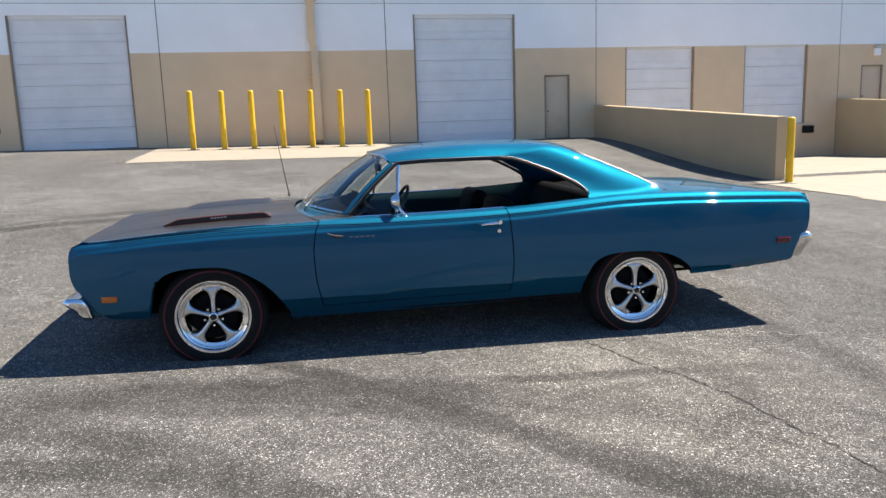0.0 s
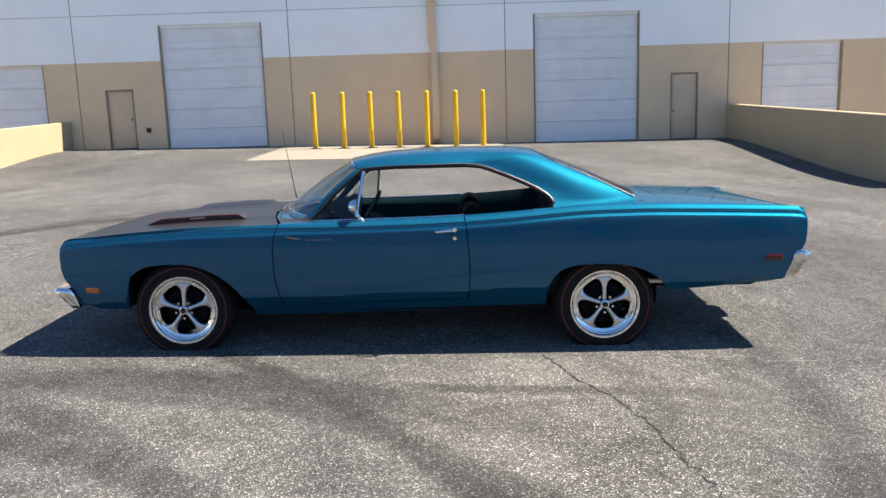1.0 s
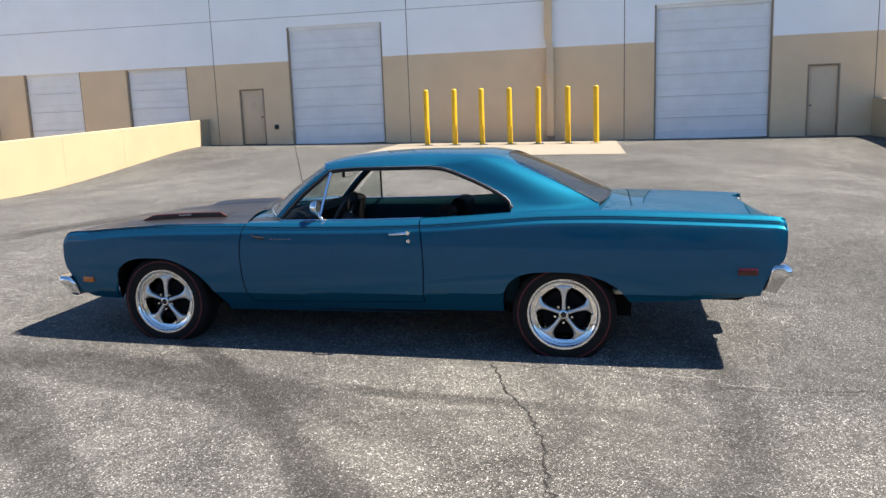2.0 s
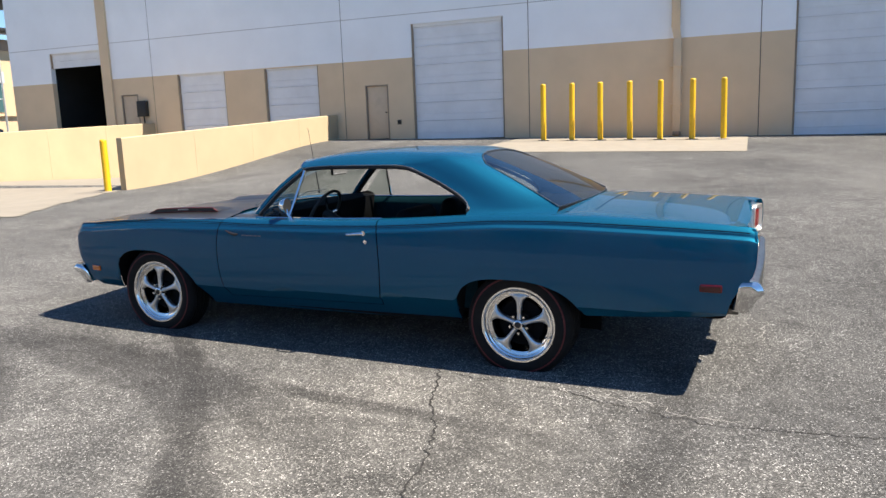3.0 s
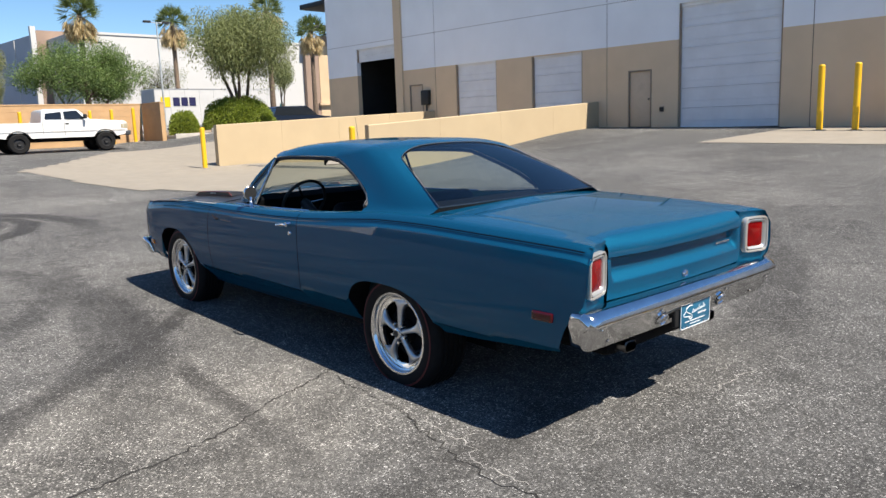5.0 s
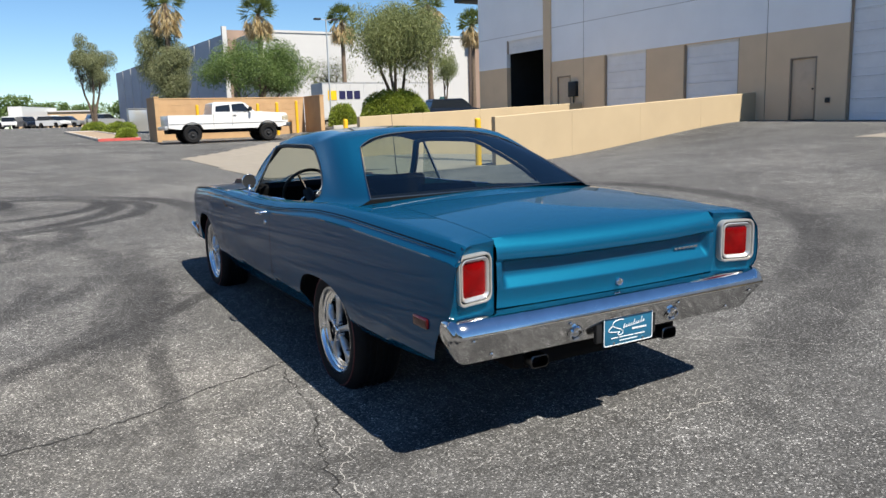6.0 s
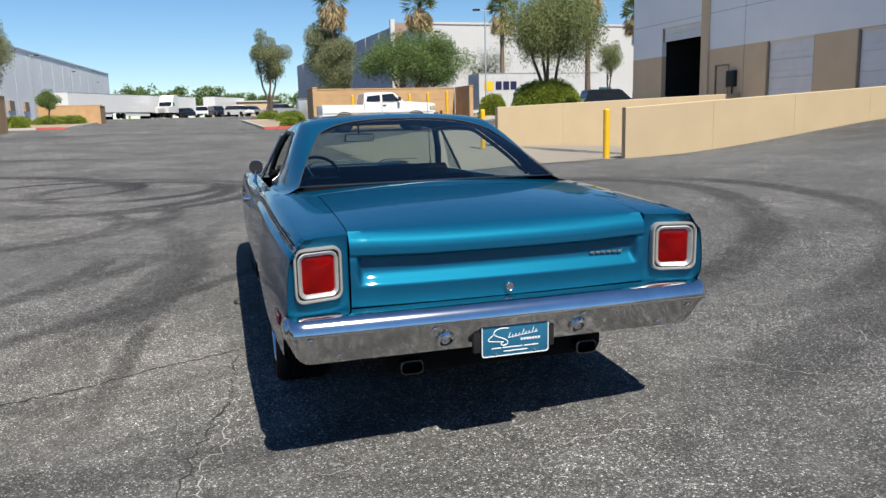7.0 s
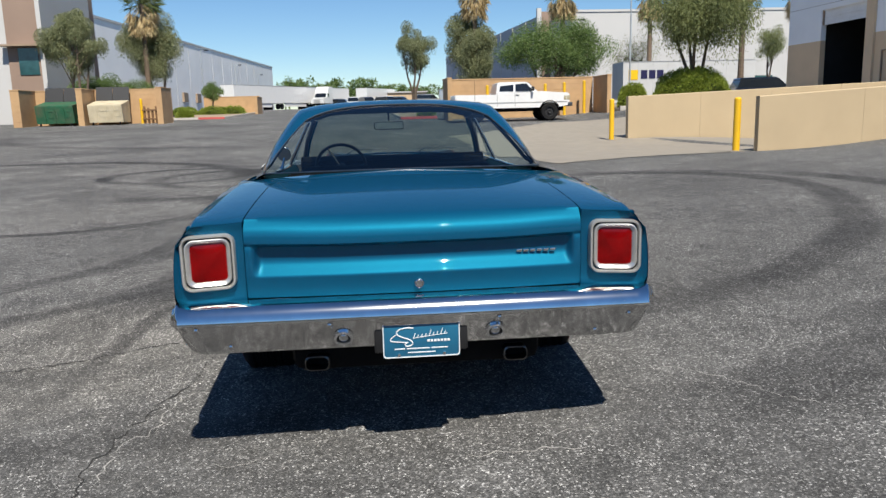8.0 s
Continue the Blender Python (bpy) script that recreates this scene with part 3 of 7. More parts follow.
def man_door(name, hole, knob):
    x0, x1, z1 = hole[0], hole[1], hole[3]
    z0 = max(hole[2], height((x0 + x1) / 2, FACE) + 0.01)
    y = FACE + 0.05
    ob = empty(name, None, "closed tan steel door in a narrow steel frame", "door", kind="structure")
    part("leaf", box(x0 + 0.055, x1 - 0.055, y, y + 0.045, z0 + 0.015, z1 - 0.055, 0.004), TAN_DOOR, ob)
    for a, b, c, d in ((x0 + 0.002, x0 + 0.05, z0, z1 - 0.002), (x1 - 0.05, x1 - 0.002, z0, z1 - 0.002), (x0 + 0.05, x1 - 0.05, z1 - 0.05, z1 - 0.002)):
        part("door_frame", box(a, b, FACE - 0.012, FACE + 0.12, c, d, 0.004), DOOR_FRAME, ob)
    kx = x0 + 0.12 if knob < 0 else x1 - 0.12
    part("door_handle", tube([(kx, y - 0.06, z0 + 0.98), (kx, y, z0 + 0.98)], [0.03, 0.022], 10), BLACK, ob)
    for k in range(3):
        hx = x1 - 0.053 if knob < 0 else x0 + 0.053
        part("hinge", tube([(hx, y - 0.012, z0 + 0.25 + 0.75 * k), (hx, y - 0.012, z0 + 0.36 + 0.75 * k)], 0.012, 8), DOOR_FRAME, ob)
    part("backing", box(x0 + 0.002, x1 - 0.002, y + 0.12, y + 0.14, z0, z1 - 0.002), VOID, ob, smooth=0)
    return ob


man_door("door_1", HOLES["door_left"], 1)
man_door("door_2", HOLES["door_right"], -1)
man_door("door_3", HOLES["door_far"], 1)
man_door("door_4", HOLES["door_east"], -1)

pipe = empty("downpipe", None, "tan rectangular downpipe fixed to the warehouse wall", "downpipe")
part("conductor", box(1.43, 1.67, FACE - 0.20, FACE - 0.01, 1.05, 3.98, 0.02), TAN_WALL, pipe)
part("conductor", box(1.36, 1.62, FACE - 0.20, FACE - 0.01, 4.3, 8.6, 0.02), TAN_WALL, pipe)
part("offset", rings([[(x0, FACE - 0.19, z), (x1, FACE - 0.19, z), (x1, FACE - 0.012, z), (x0, FACE - 0.012, z)] for x0, x1, z in ((1.44, 1.66, 3.96), (1.37, 1.61, 4.32))], True, True), TAN_WALL, pipe)
part("boot", box(1.44, 1.68, FACE - 0.24, FACE - 0.01, 0.93, 1.06, 0.02), DOOR_FRAME, pipe, "rusty cast boot at the foot")
for z in (1.9, 3.1, 5.6, 7.4):
    part("strap", box(1.34, 1.70, FACE - 0.215, FACE - 0.01, z, z + 0.05, 0.005), TAN_WALL, pipe)

box_ = empty("electrical_box", None, "dark grey electrical box on the tan wall", "electrical box")
part("case", box(-20.74, -20.25, FACE - 0.2, FACE - 0.005, 2.34, 3.0, 0.02), BLACK, box_)
part("conduit", tube([(-20.5, FACE - 0.06, 2.34), (-20.5, FACE - 0.06, 1.3)], 0.03), BLACK, box_)
bell = empty("wall_outlet", None, "small dark outlet box on the tan wall", "outlet")
part("case", box(-8.43, -8.30, FACE - 0.07, FACE - 0.004, 1.62, 1.76, 0.01), BLACK, bell)
part("lip", box(-8.45, -8.28, FACE - 0.02, FACE - 0.004, 1.60, 1.78, 0.005), DOOR_FRAME, bell)
bump_ = empty("dock_bumper", None, "black rubber dock bumper under the dock door", "dock bumper")
for k in range(3):
    part("pad", box(20.42 + k * 0.15, 20.56 + k * 0.15, FACE - 0.16, FACE - 0.005, 0.62, 0.90, 0.02), RUBBER, bump_)
lamp_ = empty("wall_lamp", None, "small white wall lamp over the door", "wall lamp")
part("body", box(23.5, 23.75, FACE - 0.16, FACE - 0.005, 3.55, 3.85, 0.03), WHITE_WALL, lamp_)
part("shade", box(23.47, 23.78, FACE - 0.2, FACE - 0.005, 3.86, 3.9, 0.01), BEZEL, lamp_)


# ---- ramp walls ----
def ramp_wall(name, x0, x1, y0, y1, z0, z1, label):
    n = 4
    ob = empty(name, None, label, "retaining wall", "truck well walls", "structure")
    for i in range(n):
        a, b = y0 + (y1 - y0) * i / n + 0.003, y0 + (y1 - y0) * (i + 1) / n - 0.002
        za, zb = z0 + (z1 - z0) * i / n, z0 + (z1 - z0) * (i + 1) / n
        bm = rings([[(x0, y, -0.8), (x1, y, -0.8), (x1, y, z - 0.02), (x1 - 0.02, y, z), (x0 + 0.02, y, z), (x0, y, z - 0.02)] for y, z in ((a, za), (b, zb))], True, True)
        part("wall_panel", bm, CREAM_WALL, ob, smooth=0)
    part("core", box(x0 + 0.03, x1 - 0.03, y0 + 0.05, y1 - 0.05, -0.8, min(z0, z1) - 0.05), TAN_WALL, ob, smooth=0)
    return ob


ramp_wall("wall_well_west", -20.25, -20.0, 15.65, 26.55, 1.70, 2.05, "cream painted concrete wall with a sloping top")
ramp_wall("wall_well_mid", -11.18, -11.0, 15.6, 26.55, 1.50, 2.06, "cream painted concrete wall with a sloping top")
ramp_wall("wall_well_east", 11.64, 11.9, 16.15, 26.55, 1.39, 1.95, "cream painted concrete wall, shaded on the yard side")
ramp_wall("wall_well_far", 21.95, 22.2, 16.15, 26.55, 1.35, 1.92, "cream painted concrete wall, shaded on the well side")


# ---- bollards ----
def bollard(x, y, z0, z1, group):
    r = 0.085
    ob = empty("bollard", pose(x, y, z0), "yellow painted steel pipe bollard with a domed top", "bollard", group)
    h = z1 - z0
    part("pipe", lathe([(r, -0.2), (r, h - 0.05)], 20, "z"), YELLOW, ob)
    part("cap", lathe([(r, h - 0.05), (r * 0.97, h - 0.025), (r * 0.8, h - 0.008), (r * 0.45, h), (0.001, h + 0.003)], 20, "z"), YELLOW, ob)
    part("footing", lathe([(0.19, -0.1), (0.19, 0.012), (0.16, 0.02), (r + 0.004, 0.022)], 20, "z"), CONCRETE, ob)
    return ob


first = None
for k in range(7):
    x = -2.387 + 0.906 * k
    z0 = height(x, 24.68) + 0.012
    if first is None:
        first = bollard(x, 24.68, z0, 2.70, "bollards before the wall")
    else:
        copy_thing(first, pose(x + random.uniform(-0.02, 0.02), 24.68, z0, random.uniform(-0.5, 0.5), random.uniform(-0.5, 0.5), random.uniform(0, 360)))
bollard(-11.09, 15.09, height(-11.09, 15.09) + 0.01, 1.48, "bollards at the truck wells")
bollard(-19.63, 14.91, height(-19.63, 14.91) + 0.01, 1.62, "bollards at the truck wells")
bollard(11.37, 15.29, height(11.37, 15.29) + 0.01, 1.38, "bollards at the truck wells")

# unseen walls behind the camera, added to darken what the coupe's flank reflects
opposite = empty("unseen_warehouse", None, "unseen brown warehouse with a white upper band, added for the flank to mirror", "building")
part("wall", cells(-60, 60, -0.5, 9.0, [], -40.0, -39.7, 7.6), [DOOR_FRAME, WHITE_WALL], opposite, smooth=0)
part("side_wall", box(59.7, 60, -39.69, 80, -2.0, 7.0), TAN_WALL, opposite, smooth=0)

# ---- the coupe ----
# u runs from the rear axle to the tail, v from the middle to the right side, w up from the ground
CAR = Matrix.Translation((2.5, 6.045, 0.0)) @ pose(0, 0, 0, 0, 0, -1.6) @ pose(0, 0, 0, 0, 0.85, 0) @ Matrix.Translation((0, -0.018, 0)) @ Matrix.Diagonal((1.0, 0.976, 1.0, 1.0))
car = empty("coupe", CAR, "turquoise metallic two-door hardtop with a black hood, on asphalt", "car")
WHEELBASE = 2.946

top = curve_of((-3.77, 0.772), (-3.74, 0.795), (-3.70, 0.812), (-3.56, 0.824), (-3.37, 0.843), (-3.17, 0.860), (-2.97, 0.872), (-2.78, 0.881), (-2.39, 0.890), (-2.2, 0.896), (-1.8, 0.902),
               (-1.43, 0.908), (-0.95, 0.924), (-0.66, 0.942), (-0.47, 0.957), (-0.28, 0.972), (-0.09, 0.983), (0.28, 0.989), (0.66, 0.982), (1.04, 0.971), (1.30, 0.959), (1.36, 0.945))
plan = curve_of((-3.78, 0.825), (-3.7, 0.853), (-3.5, 0.884), (-3.1, 0.908), (-2.5, 0.925), (-1.2, 0.93), (-0.3, 0.93), (0.3, 0.93), (0.8, 0.92), (1.15, 0.905), (1.3, 0.893), (1.36, 0.885))
sill = curve_of((-3.71, 0.50), (-3.66, 0.40), (-3.60, 0.325), (-3.5, 0.315), (-3.29, 0.311), (-2.43, 0.258), (-1.6, 0.266), (-0.39, 0.292), (0.42, 0.402), (0.67, 0.418), (0.86, 0.435), (1.05, 0.451), (1.25, 0.475))
door_front = curve_of((0.26, -2.200), (0.33, -2.215), (0.55, -2.259), (0.70, -2.266), (0.82, -2.252), (0.904, -2.222), (1.0, -2.18))
door_rear = curve_of((0.26, -0.945), (0.36, -0.940), (0.566, -0.929), (0.80, -0.944), (0.967, -0.968))
nose = curve_of((0.25, -3.56), (0.32, -3.61), (0.40, -3.665), (0.497, -3.712), (0.54, -3.745), (0.617, -3.766), (0.716, -3.768), (0.756, -3.764), (0.787, -3.749), (0.814, -3.70), (0.83, -3.66))
tail = curve_of((0.40, 1.19), (0.464, 1.205), (0.56, 1.234), (0.64, 1.28), (0.70, 1.335), (0.79, 1.352), (0.89, 1.353), (0.93, 1.346), (0.95, 1.338), (0.97, 1.325))


def arch(u):
    """Height of the wheel openings' edge, or nothing beside them."""
    for uc, al, ar, w0, w1, nl, nr in ((-2.905, 0.396, 0.45, 0.28, 0.637, 3.6, 1.75), (-0.02, 0.380, 0.462, 0.30, 0.600, 3.4, 2.2)):
        d = u - uc
        a, n = (al, nl) if d < 0 else (ar, nr)
        if abs(d) < a:
            return w0 + (w1 - w0) * (1 - (abs(d) / a) ** n) ** (1 / n)
    return 0.0


def flank(u, w):
    """Half width of the body at a height."""
    v, t = plan(u), top(u)
    crease = 0.383 + (u + 2.48) * 0.025
    if w < crease:
        v -= 0.014 + 0.62 * (crease - w)
    if w < 0.60:
        v -= 0.018 * ((0.60 - w) / 0.22) ** 2
    else:
        v -= 0.025 * ((w - 0.60) / 0.32) ** 2
    d = t - w
    rear = step(-0.75, 0.0, u)
    v -= 0.021 * step(0.068, 0.046, d) * (0.35 + 0.65 * rear)
    if d < 0.045:
        v -= 0.030 * (1 - d / 0.045) ** 2
    return v


def deck(u, v):
    """Top of the body behind the rear window."""
    mid = curve_of((0.0, 1.03), (0.22, 1.030), (0.5, 1.022), (0.9, 1.000), (1.12, 0.978), (1.24, 0.958), (1.30, 0.938))(u)
    return top(u) + (mid - top(u)) * max(0.0, 1 - (abs(v) / 0.88) ** 2)


def hood_z(u, v):
    """Top of the hood."""
    q = min(1.0, abs(v) / 0.84)
    crown = curve_of((-3.8, 0.0), (-3.6, 0.008), (-3.0, 0.016), (-2.3, 0.022))(u)
    return top(u) + crown * (1 - q ** 2.2)


def side_panel(left, right, low, n, side, inner, extra=0.0, mirror=1):
    """A skin of the flank between two edges; inner gives the rolled-over top's inside edge."""
    heights = [0.25 + 0.0215 * k for k in range(34)]
    drops = [0.085, 0.075, 0.066, 0.060, 0.054, 0.048, 0.041, 0.034, 0.027, 0.020, 0.013, 0.007, 0.003, 0.0]
    bm = bmesh.new()
    cols = []
    for i in range(n + 1):
        s = i / n
        col = []
        um = left(0.6) + (right(0.6) - left(0.6)) * s
        rows = [("w", h) for h in heights] + [("d", d) for d in drops]
        for kind, val in rows:
            u = um
            for _ in range(3):
                w = val if kind == "w" else top(u) - val
                w = min(w, top(u) - (0.085 if kind == "w" else 0.0))
                w = max(w, low(u), arch(u) - (0.0 if arch(u) else 9))
                u = left(w) + (right(w) - left(w)) * s
            w = max(w, low(u), arch(u))
            w = min(w, top(u))
            col.append((u, side * flank(u, w), w))
        u, v, w = col[-1]
        for k in (0.25, 0.6, 1.0):
            vi, wi = inner(u)
            q = flank(u, w) + (vi - flank(u, w)) * k
            wi = inner(u - 0.249 * max(0.0, 0.885 - q) * step(1.0, 1.26, u))[1]
            col.append((u - 0.249 * max(0.0, 0.885 - q) * step(1.0, 1.26, u), side * q, w + (wi - w) * math.sin(k * math.pi / 2) ** 1.0))
        cols.append(col)
    rings(cols, False, False, bm)
    return clean(bm, 0.0008)


def hood_half(u):
    """Half width of the hood."""
    return min(0.868, plan(u) - 0.040)


def hood_edge(u):
    return hood_half(u) + 0.004, hood_z(u, hood_half(u) + 0.004) + 0.0005


def belt_edge(u):
    return 0.80, top(u) + 0.006


def quarter_edge(u):
    if u < 0.20:
        return 0.80, top(u) + 0.010
    return 0.80 - 0.162 * step(0.20, 0.40, u), deck(u, 0.80 - 0.162 * step(0.20, 0.40, u))


GAP = 0.0035
for side, word in ((-1, "left"), (1, "right")):
    part("front_fender", side_panel(nose, lambda w: door_front(w) - GAP, sill, 84, side, hood_edge), BLUE, car)
    door = part("door", side_panel(lambda w: door_front(w) + GAP, lambda w: door_rear(w) - GAP, lambda u: 0.335 + (u + 2.2) * 0.022, 56, side, belt_edge), BLUE, car)
    part("quarter_panel", side_panel(lambda w: door_rear(w) + GAP, tail, sill, 110, side, quarter_edge), BLUE, car)
    # sill under the door
    cols = []
    for k in range(40):
        u = -2.43 + (-0.40 + 2.43) * k / 39
        cols.append([(u, side * flank(u, w), w) for w in (sill(u) - 0.012, sill(u) + 0.012, 0.31 + (u + 2.2) * 0.022, 0.329 + (u + 2.2) * 0.022)] + [(u, side * (flank(u, 0.33) - 0.05), 0.33 + (u + 2.2) * 0.022)])
    part("rocker_panel", rings(cols, False), BLUE, car)
    # dark frame behind the gaps
    cols = []
    for k in range(30):
        u = -2.4 + 1.7 * k / 29
        cols.append([(u, side * (flank(u, w) - 0.022), w) for w in (0.30, 0.45, 0.6, 0.75, 0.85, top(u) - 0.015)])
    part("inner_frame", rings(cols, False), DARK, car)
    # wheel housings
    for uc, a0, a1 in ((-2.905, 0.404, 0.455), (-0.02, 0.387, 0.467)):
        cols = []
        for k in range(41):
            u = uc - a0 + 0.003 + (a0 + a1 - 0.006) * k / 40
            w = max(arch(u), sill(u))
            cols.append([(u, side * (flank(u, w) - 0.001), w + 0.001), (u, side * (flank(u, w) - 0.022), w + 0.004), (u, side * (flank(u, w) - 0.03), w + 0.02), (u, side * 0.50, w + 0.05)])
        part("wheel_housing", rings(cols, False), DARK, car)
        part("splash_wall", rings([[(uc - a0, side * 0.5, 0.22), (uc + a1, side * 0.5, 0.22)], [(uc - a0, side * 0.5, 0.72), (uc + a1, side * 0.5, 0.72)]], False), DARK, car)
    # pinstripe pair along the shoulder
    for d, r in ((0.028, 0.0020), (0.038, 0.0011)):
        cols = []
        for k in range(90):
            u = -3.52 + (1.31 + 3.52) * k / 89
            w = top(u) - d + 0.014 * step(-1.9, -2.5, u)
            cols.append([(u, side * (flank(u, w - r) + 0.0012), w - r), (u, side * (flank(u, w) + 0.0018), w), (u, side * (flank(u, w + r) + 0.0012), w + r)])
        part("pinstripe", rings(cols, False), STRIPE, car, "thin black pinstripe along the shoulder")
    # marker lamps
    for u0, u1, w0, w1, m, lab in ((1.070, 1.180, 0.607, 0.643, MARKER_RED, "dark red side marker lamp"), (-3.580, -3.492, 0.444, 0.476, LENS_AMBER, "amber side marker lamp")):
        um, wm = (u0 + u1) / 2, (w0 + w1) / 2
        loops = []
        for e, q in ((0.004, -0.004), (0.004, 0.006), (-0.002, 0.010), (-0.008, 0.011)):
            loops.append([(um + x, side * (flank(um + x, wm + y) + q), wm + y) for x, y in rrect(u1 - u0 + 2 * e, w1 - w0 + 2 * e, 0.008, 4)])
        bm = rings(loops, True)
        bm.faces.new([bm.verts[i] for i in range(0, 0)] or [v for v in list(bm.verts)[-len(loops[0]):]])
        part("marker_lamp", bm, m, car, lab)
    # handle and lock
    fl = side * flank(-1.09, 0.845)
    hd = part("door_handle", tube([(-1.166, fl + side * 0.004, 0.836), (-1.155, fl + side * 0.030, 0.838), (-1.10, fl + side * 0.036, 0.843), (-1.04, fl + side * 0.032, 0.848), (-1.03, fl + side * 0.004, 0.849)], [0.010, 0.008, 0.009, 0.011, 0.012], 8), CHROME, door, "chrome pull handle")
    part("push_button", tube([(-1.030, fl, 0.850), (-1.030, fl + side * 0.034, 0.850)], [0.017, 0.015], 14), CHROME, hd)
    lk = side * flank(-1.030, 0.79)
    part("lock", tube([(-1.030, lk - side * 0.002, 0.790), (-1.030, lk + side * 0.007, 0.790)], [0.016, 0.013], 14), CHROME, door)
    # emblem and script as plain shapes
    em = side * (flank(-2.12, 0.80) + 0.003)
    part("emblem", tube([(-2.175, em, 0.822), (-2.145, em, 0.806), (-2.10, em, 0.796), (-2.07, em, 0.800)], [0.003, 0.007, 0.011, 0.004], 8), BLACK, door, "small dark bird-shaped badge")
    for k in range(5):
        u0 = -2.035 + 0.035 * k
        part("script_bar", box(u0, u0 + 0.024, em - 0.002, em + 0.002, 0.790, 0.7955, 0.001), STAINLESS, door)

# ---- hood, with two side scoops ----
bm = bmesh.new()
nu, nv = 60, 44
grid = []
hood_front = curve_of((0.0, -3.775), (0.5, -3.755), (0.8, -3.67), (0.826, -3.64))
for i in range(nu + 1):
    row = []
    for j in range(nv + 1):
        q = -1 + 2 * j / nv
        u0 = hood_front(abs(q) * 0.826)
        u1 = -2.22 - 0.16 * (1 - q * q)
        u = u0 + (u1 - u0) * i / nu
        v = q * hood_half(u)
        z = hood_z(u, v)
        z += 0.008 * step(0.60, 0.52, abs(v)) * step(-3.72, -3.2, u) * step(0.16, 0.26, abs(v))
        row.append(bm.verts.new((u, v, z)))
    grid.append(row)
for i in range(nu):
    for j in range(nv):
        f = bm.faces.new((grid[i][j], grid[i + 1][j], grid[i + 1][j + 1], grid[i][j + 1]))
        f.material_index = 0 if j in (0, nv - 1) else 1
for i in range(nu):
    for j in (0, nv):
        a, b = grid[i][j], grid[i + 1][j]
        bm.faces.new((a, b, bm.verts.new(b.co - Vector((0, 0, 0.03))), bm.verts.new(a.co - Vector((0, 0, 0.03)))))
hood = part("hood", bm, [BLUE, HOOD_BLACK], car, "hood with a broad matte black panel", 30)
for side in (-1, 1):
    # a raised wedge with an upright outer face, blunt behind and pointed in front
    def scoop_z(u, q):
        return hood_z(u, q) + 0.008
    rows = []
    for k in range(17):
        f = k / 16
        u = -3.235 + 0.70 * f
        hgt = 0.031 * step(0.0, 0.14, f) * step(1.0, 0.95, f) + 0.002
        o, i_ = side * 0.560, side * 0.36
        rows.append([(u, o, scoop_z(u, 0.56) - 0.006), (u, o, scoop_z(u, 0.56) + hgt * 0.92), (u, o - side * 0.010, scoop_z(u, 0.55) + hgt), (u, side * 0.47, scoop_z(u, 0.47) + hgt * 0.9), (u, i_, scoop_z(u, 0.36) + 0.001)])
    scoop = part("hood_scoop", rings(rows, False), HOOD_BLACK, hood, "low black scoop edged in red", 25)
    edge = [rows[k][0] for k in (1, 0)] + [r[1] for r in rows[1:-1]] + [rows[-1][0], rows[8][0], rows[1][0]]
    edge = [(x, y + side * 0.002, z + (0.008 if j in (0, 1) or j > len(edge) - 4 else 0.0)) for j, (x, y, z) in enumerate(edge)]
    part("red_edge", tube(edge, 0.0026, 6), RED_PAINT, scoop, "thin red outline")
    for k in range(5):
        u = -2.93 + 0.022 * k
        part("badge_bar", box(u, u + 0.015, side * 0.562 - 0.002, side * 0.562 + 0.002, scoop_z(u, 0.56) + 0.014, scoop_z(u, 0.56) + 0.023, 0.001), BEZEL, scoop)

# cowl between hood and windscreen
rows = []
for k in range(25):
    v = -0.80 + 1.60 * k / 24
    u1 = -2.215 - 0.16 * (1 - (v / 0.82) ** 2)
    u2 = -2.06 - 0.26 * (1 - (v / 0.72) ** 2) if abs(v) < 0.72 else -2.02
    rows.append([(u1, v, hood_z(u1, v) - 0.004), ((u1 + u2) / 2, v, hood_z(u1, v) - 0.001), (u2 + 0.05, v, hood_z(u1, v) + 0.004)])
bm = rings(rows, False)
for f in bm.faces:
    f.material_index = 1 if abs(f.calc_center_median().y) < 0.60 else 0
part("cowl", bm, [HOOD_BLACK, BLUE], car, "cowl panel, turquoise between black ends")

# ---- roof ----
roof_mid = curve_of((-1.80, 1.300), (-1.75, 1.315), (-1.606, 1.342), (-1.443, 1.360), (-1.038, 1.377), (-0.634, 1.376), (-0.46, 1.356), (-0.38, 1.330), (-0.30, 1.295))
roof_half = curve_of((-1.80, 0.585), (-1.55, 0.605), (-1.2, 0.618), (-0.92, 0.615), (-0.7, 0.585), (-0.44, 0.515), (-0.38, 0.50))


def roof_point(s, q):
    un = -1.755 + 1.315 * s
    v = q * roof_half(un)
    u0, u1 = -1.80 + 0.085 * (v / 0.6) ** 2, -0.44 + 0.10 * (abs(v) / 0.5) ** 3.5
    u = u0 + (u1 - u0) * s
    a = abs(v) / 0.6
    edge = step(0.55, 0.8, s)
    return Vector((u, v, roof_mid(u) - 0.030 * a ** 2 - 0.052 * a ** 9 * (1 - 0.6 * edge)))


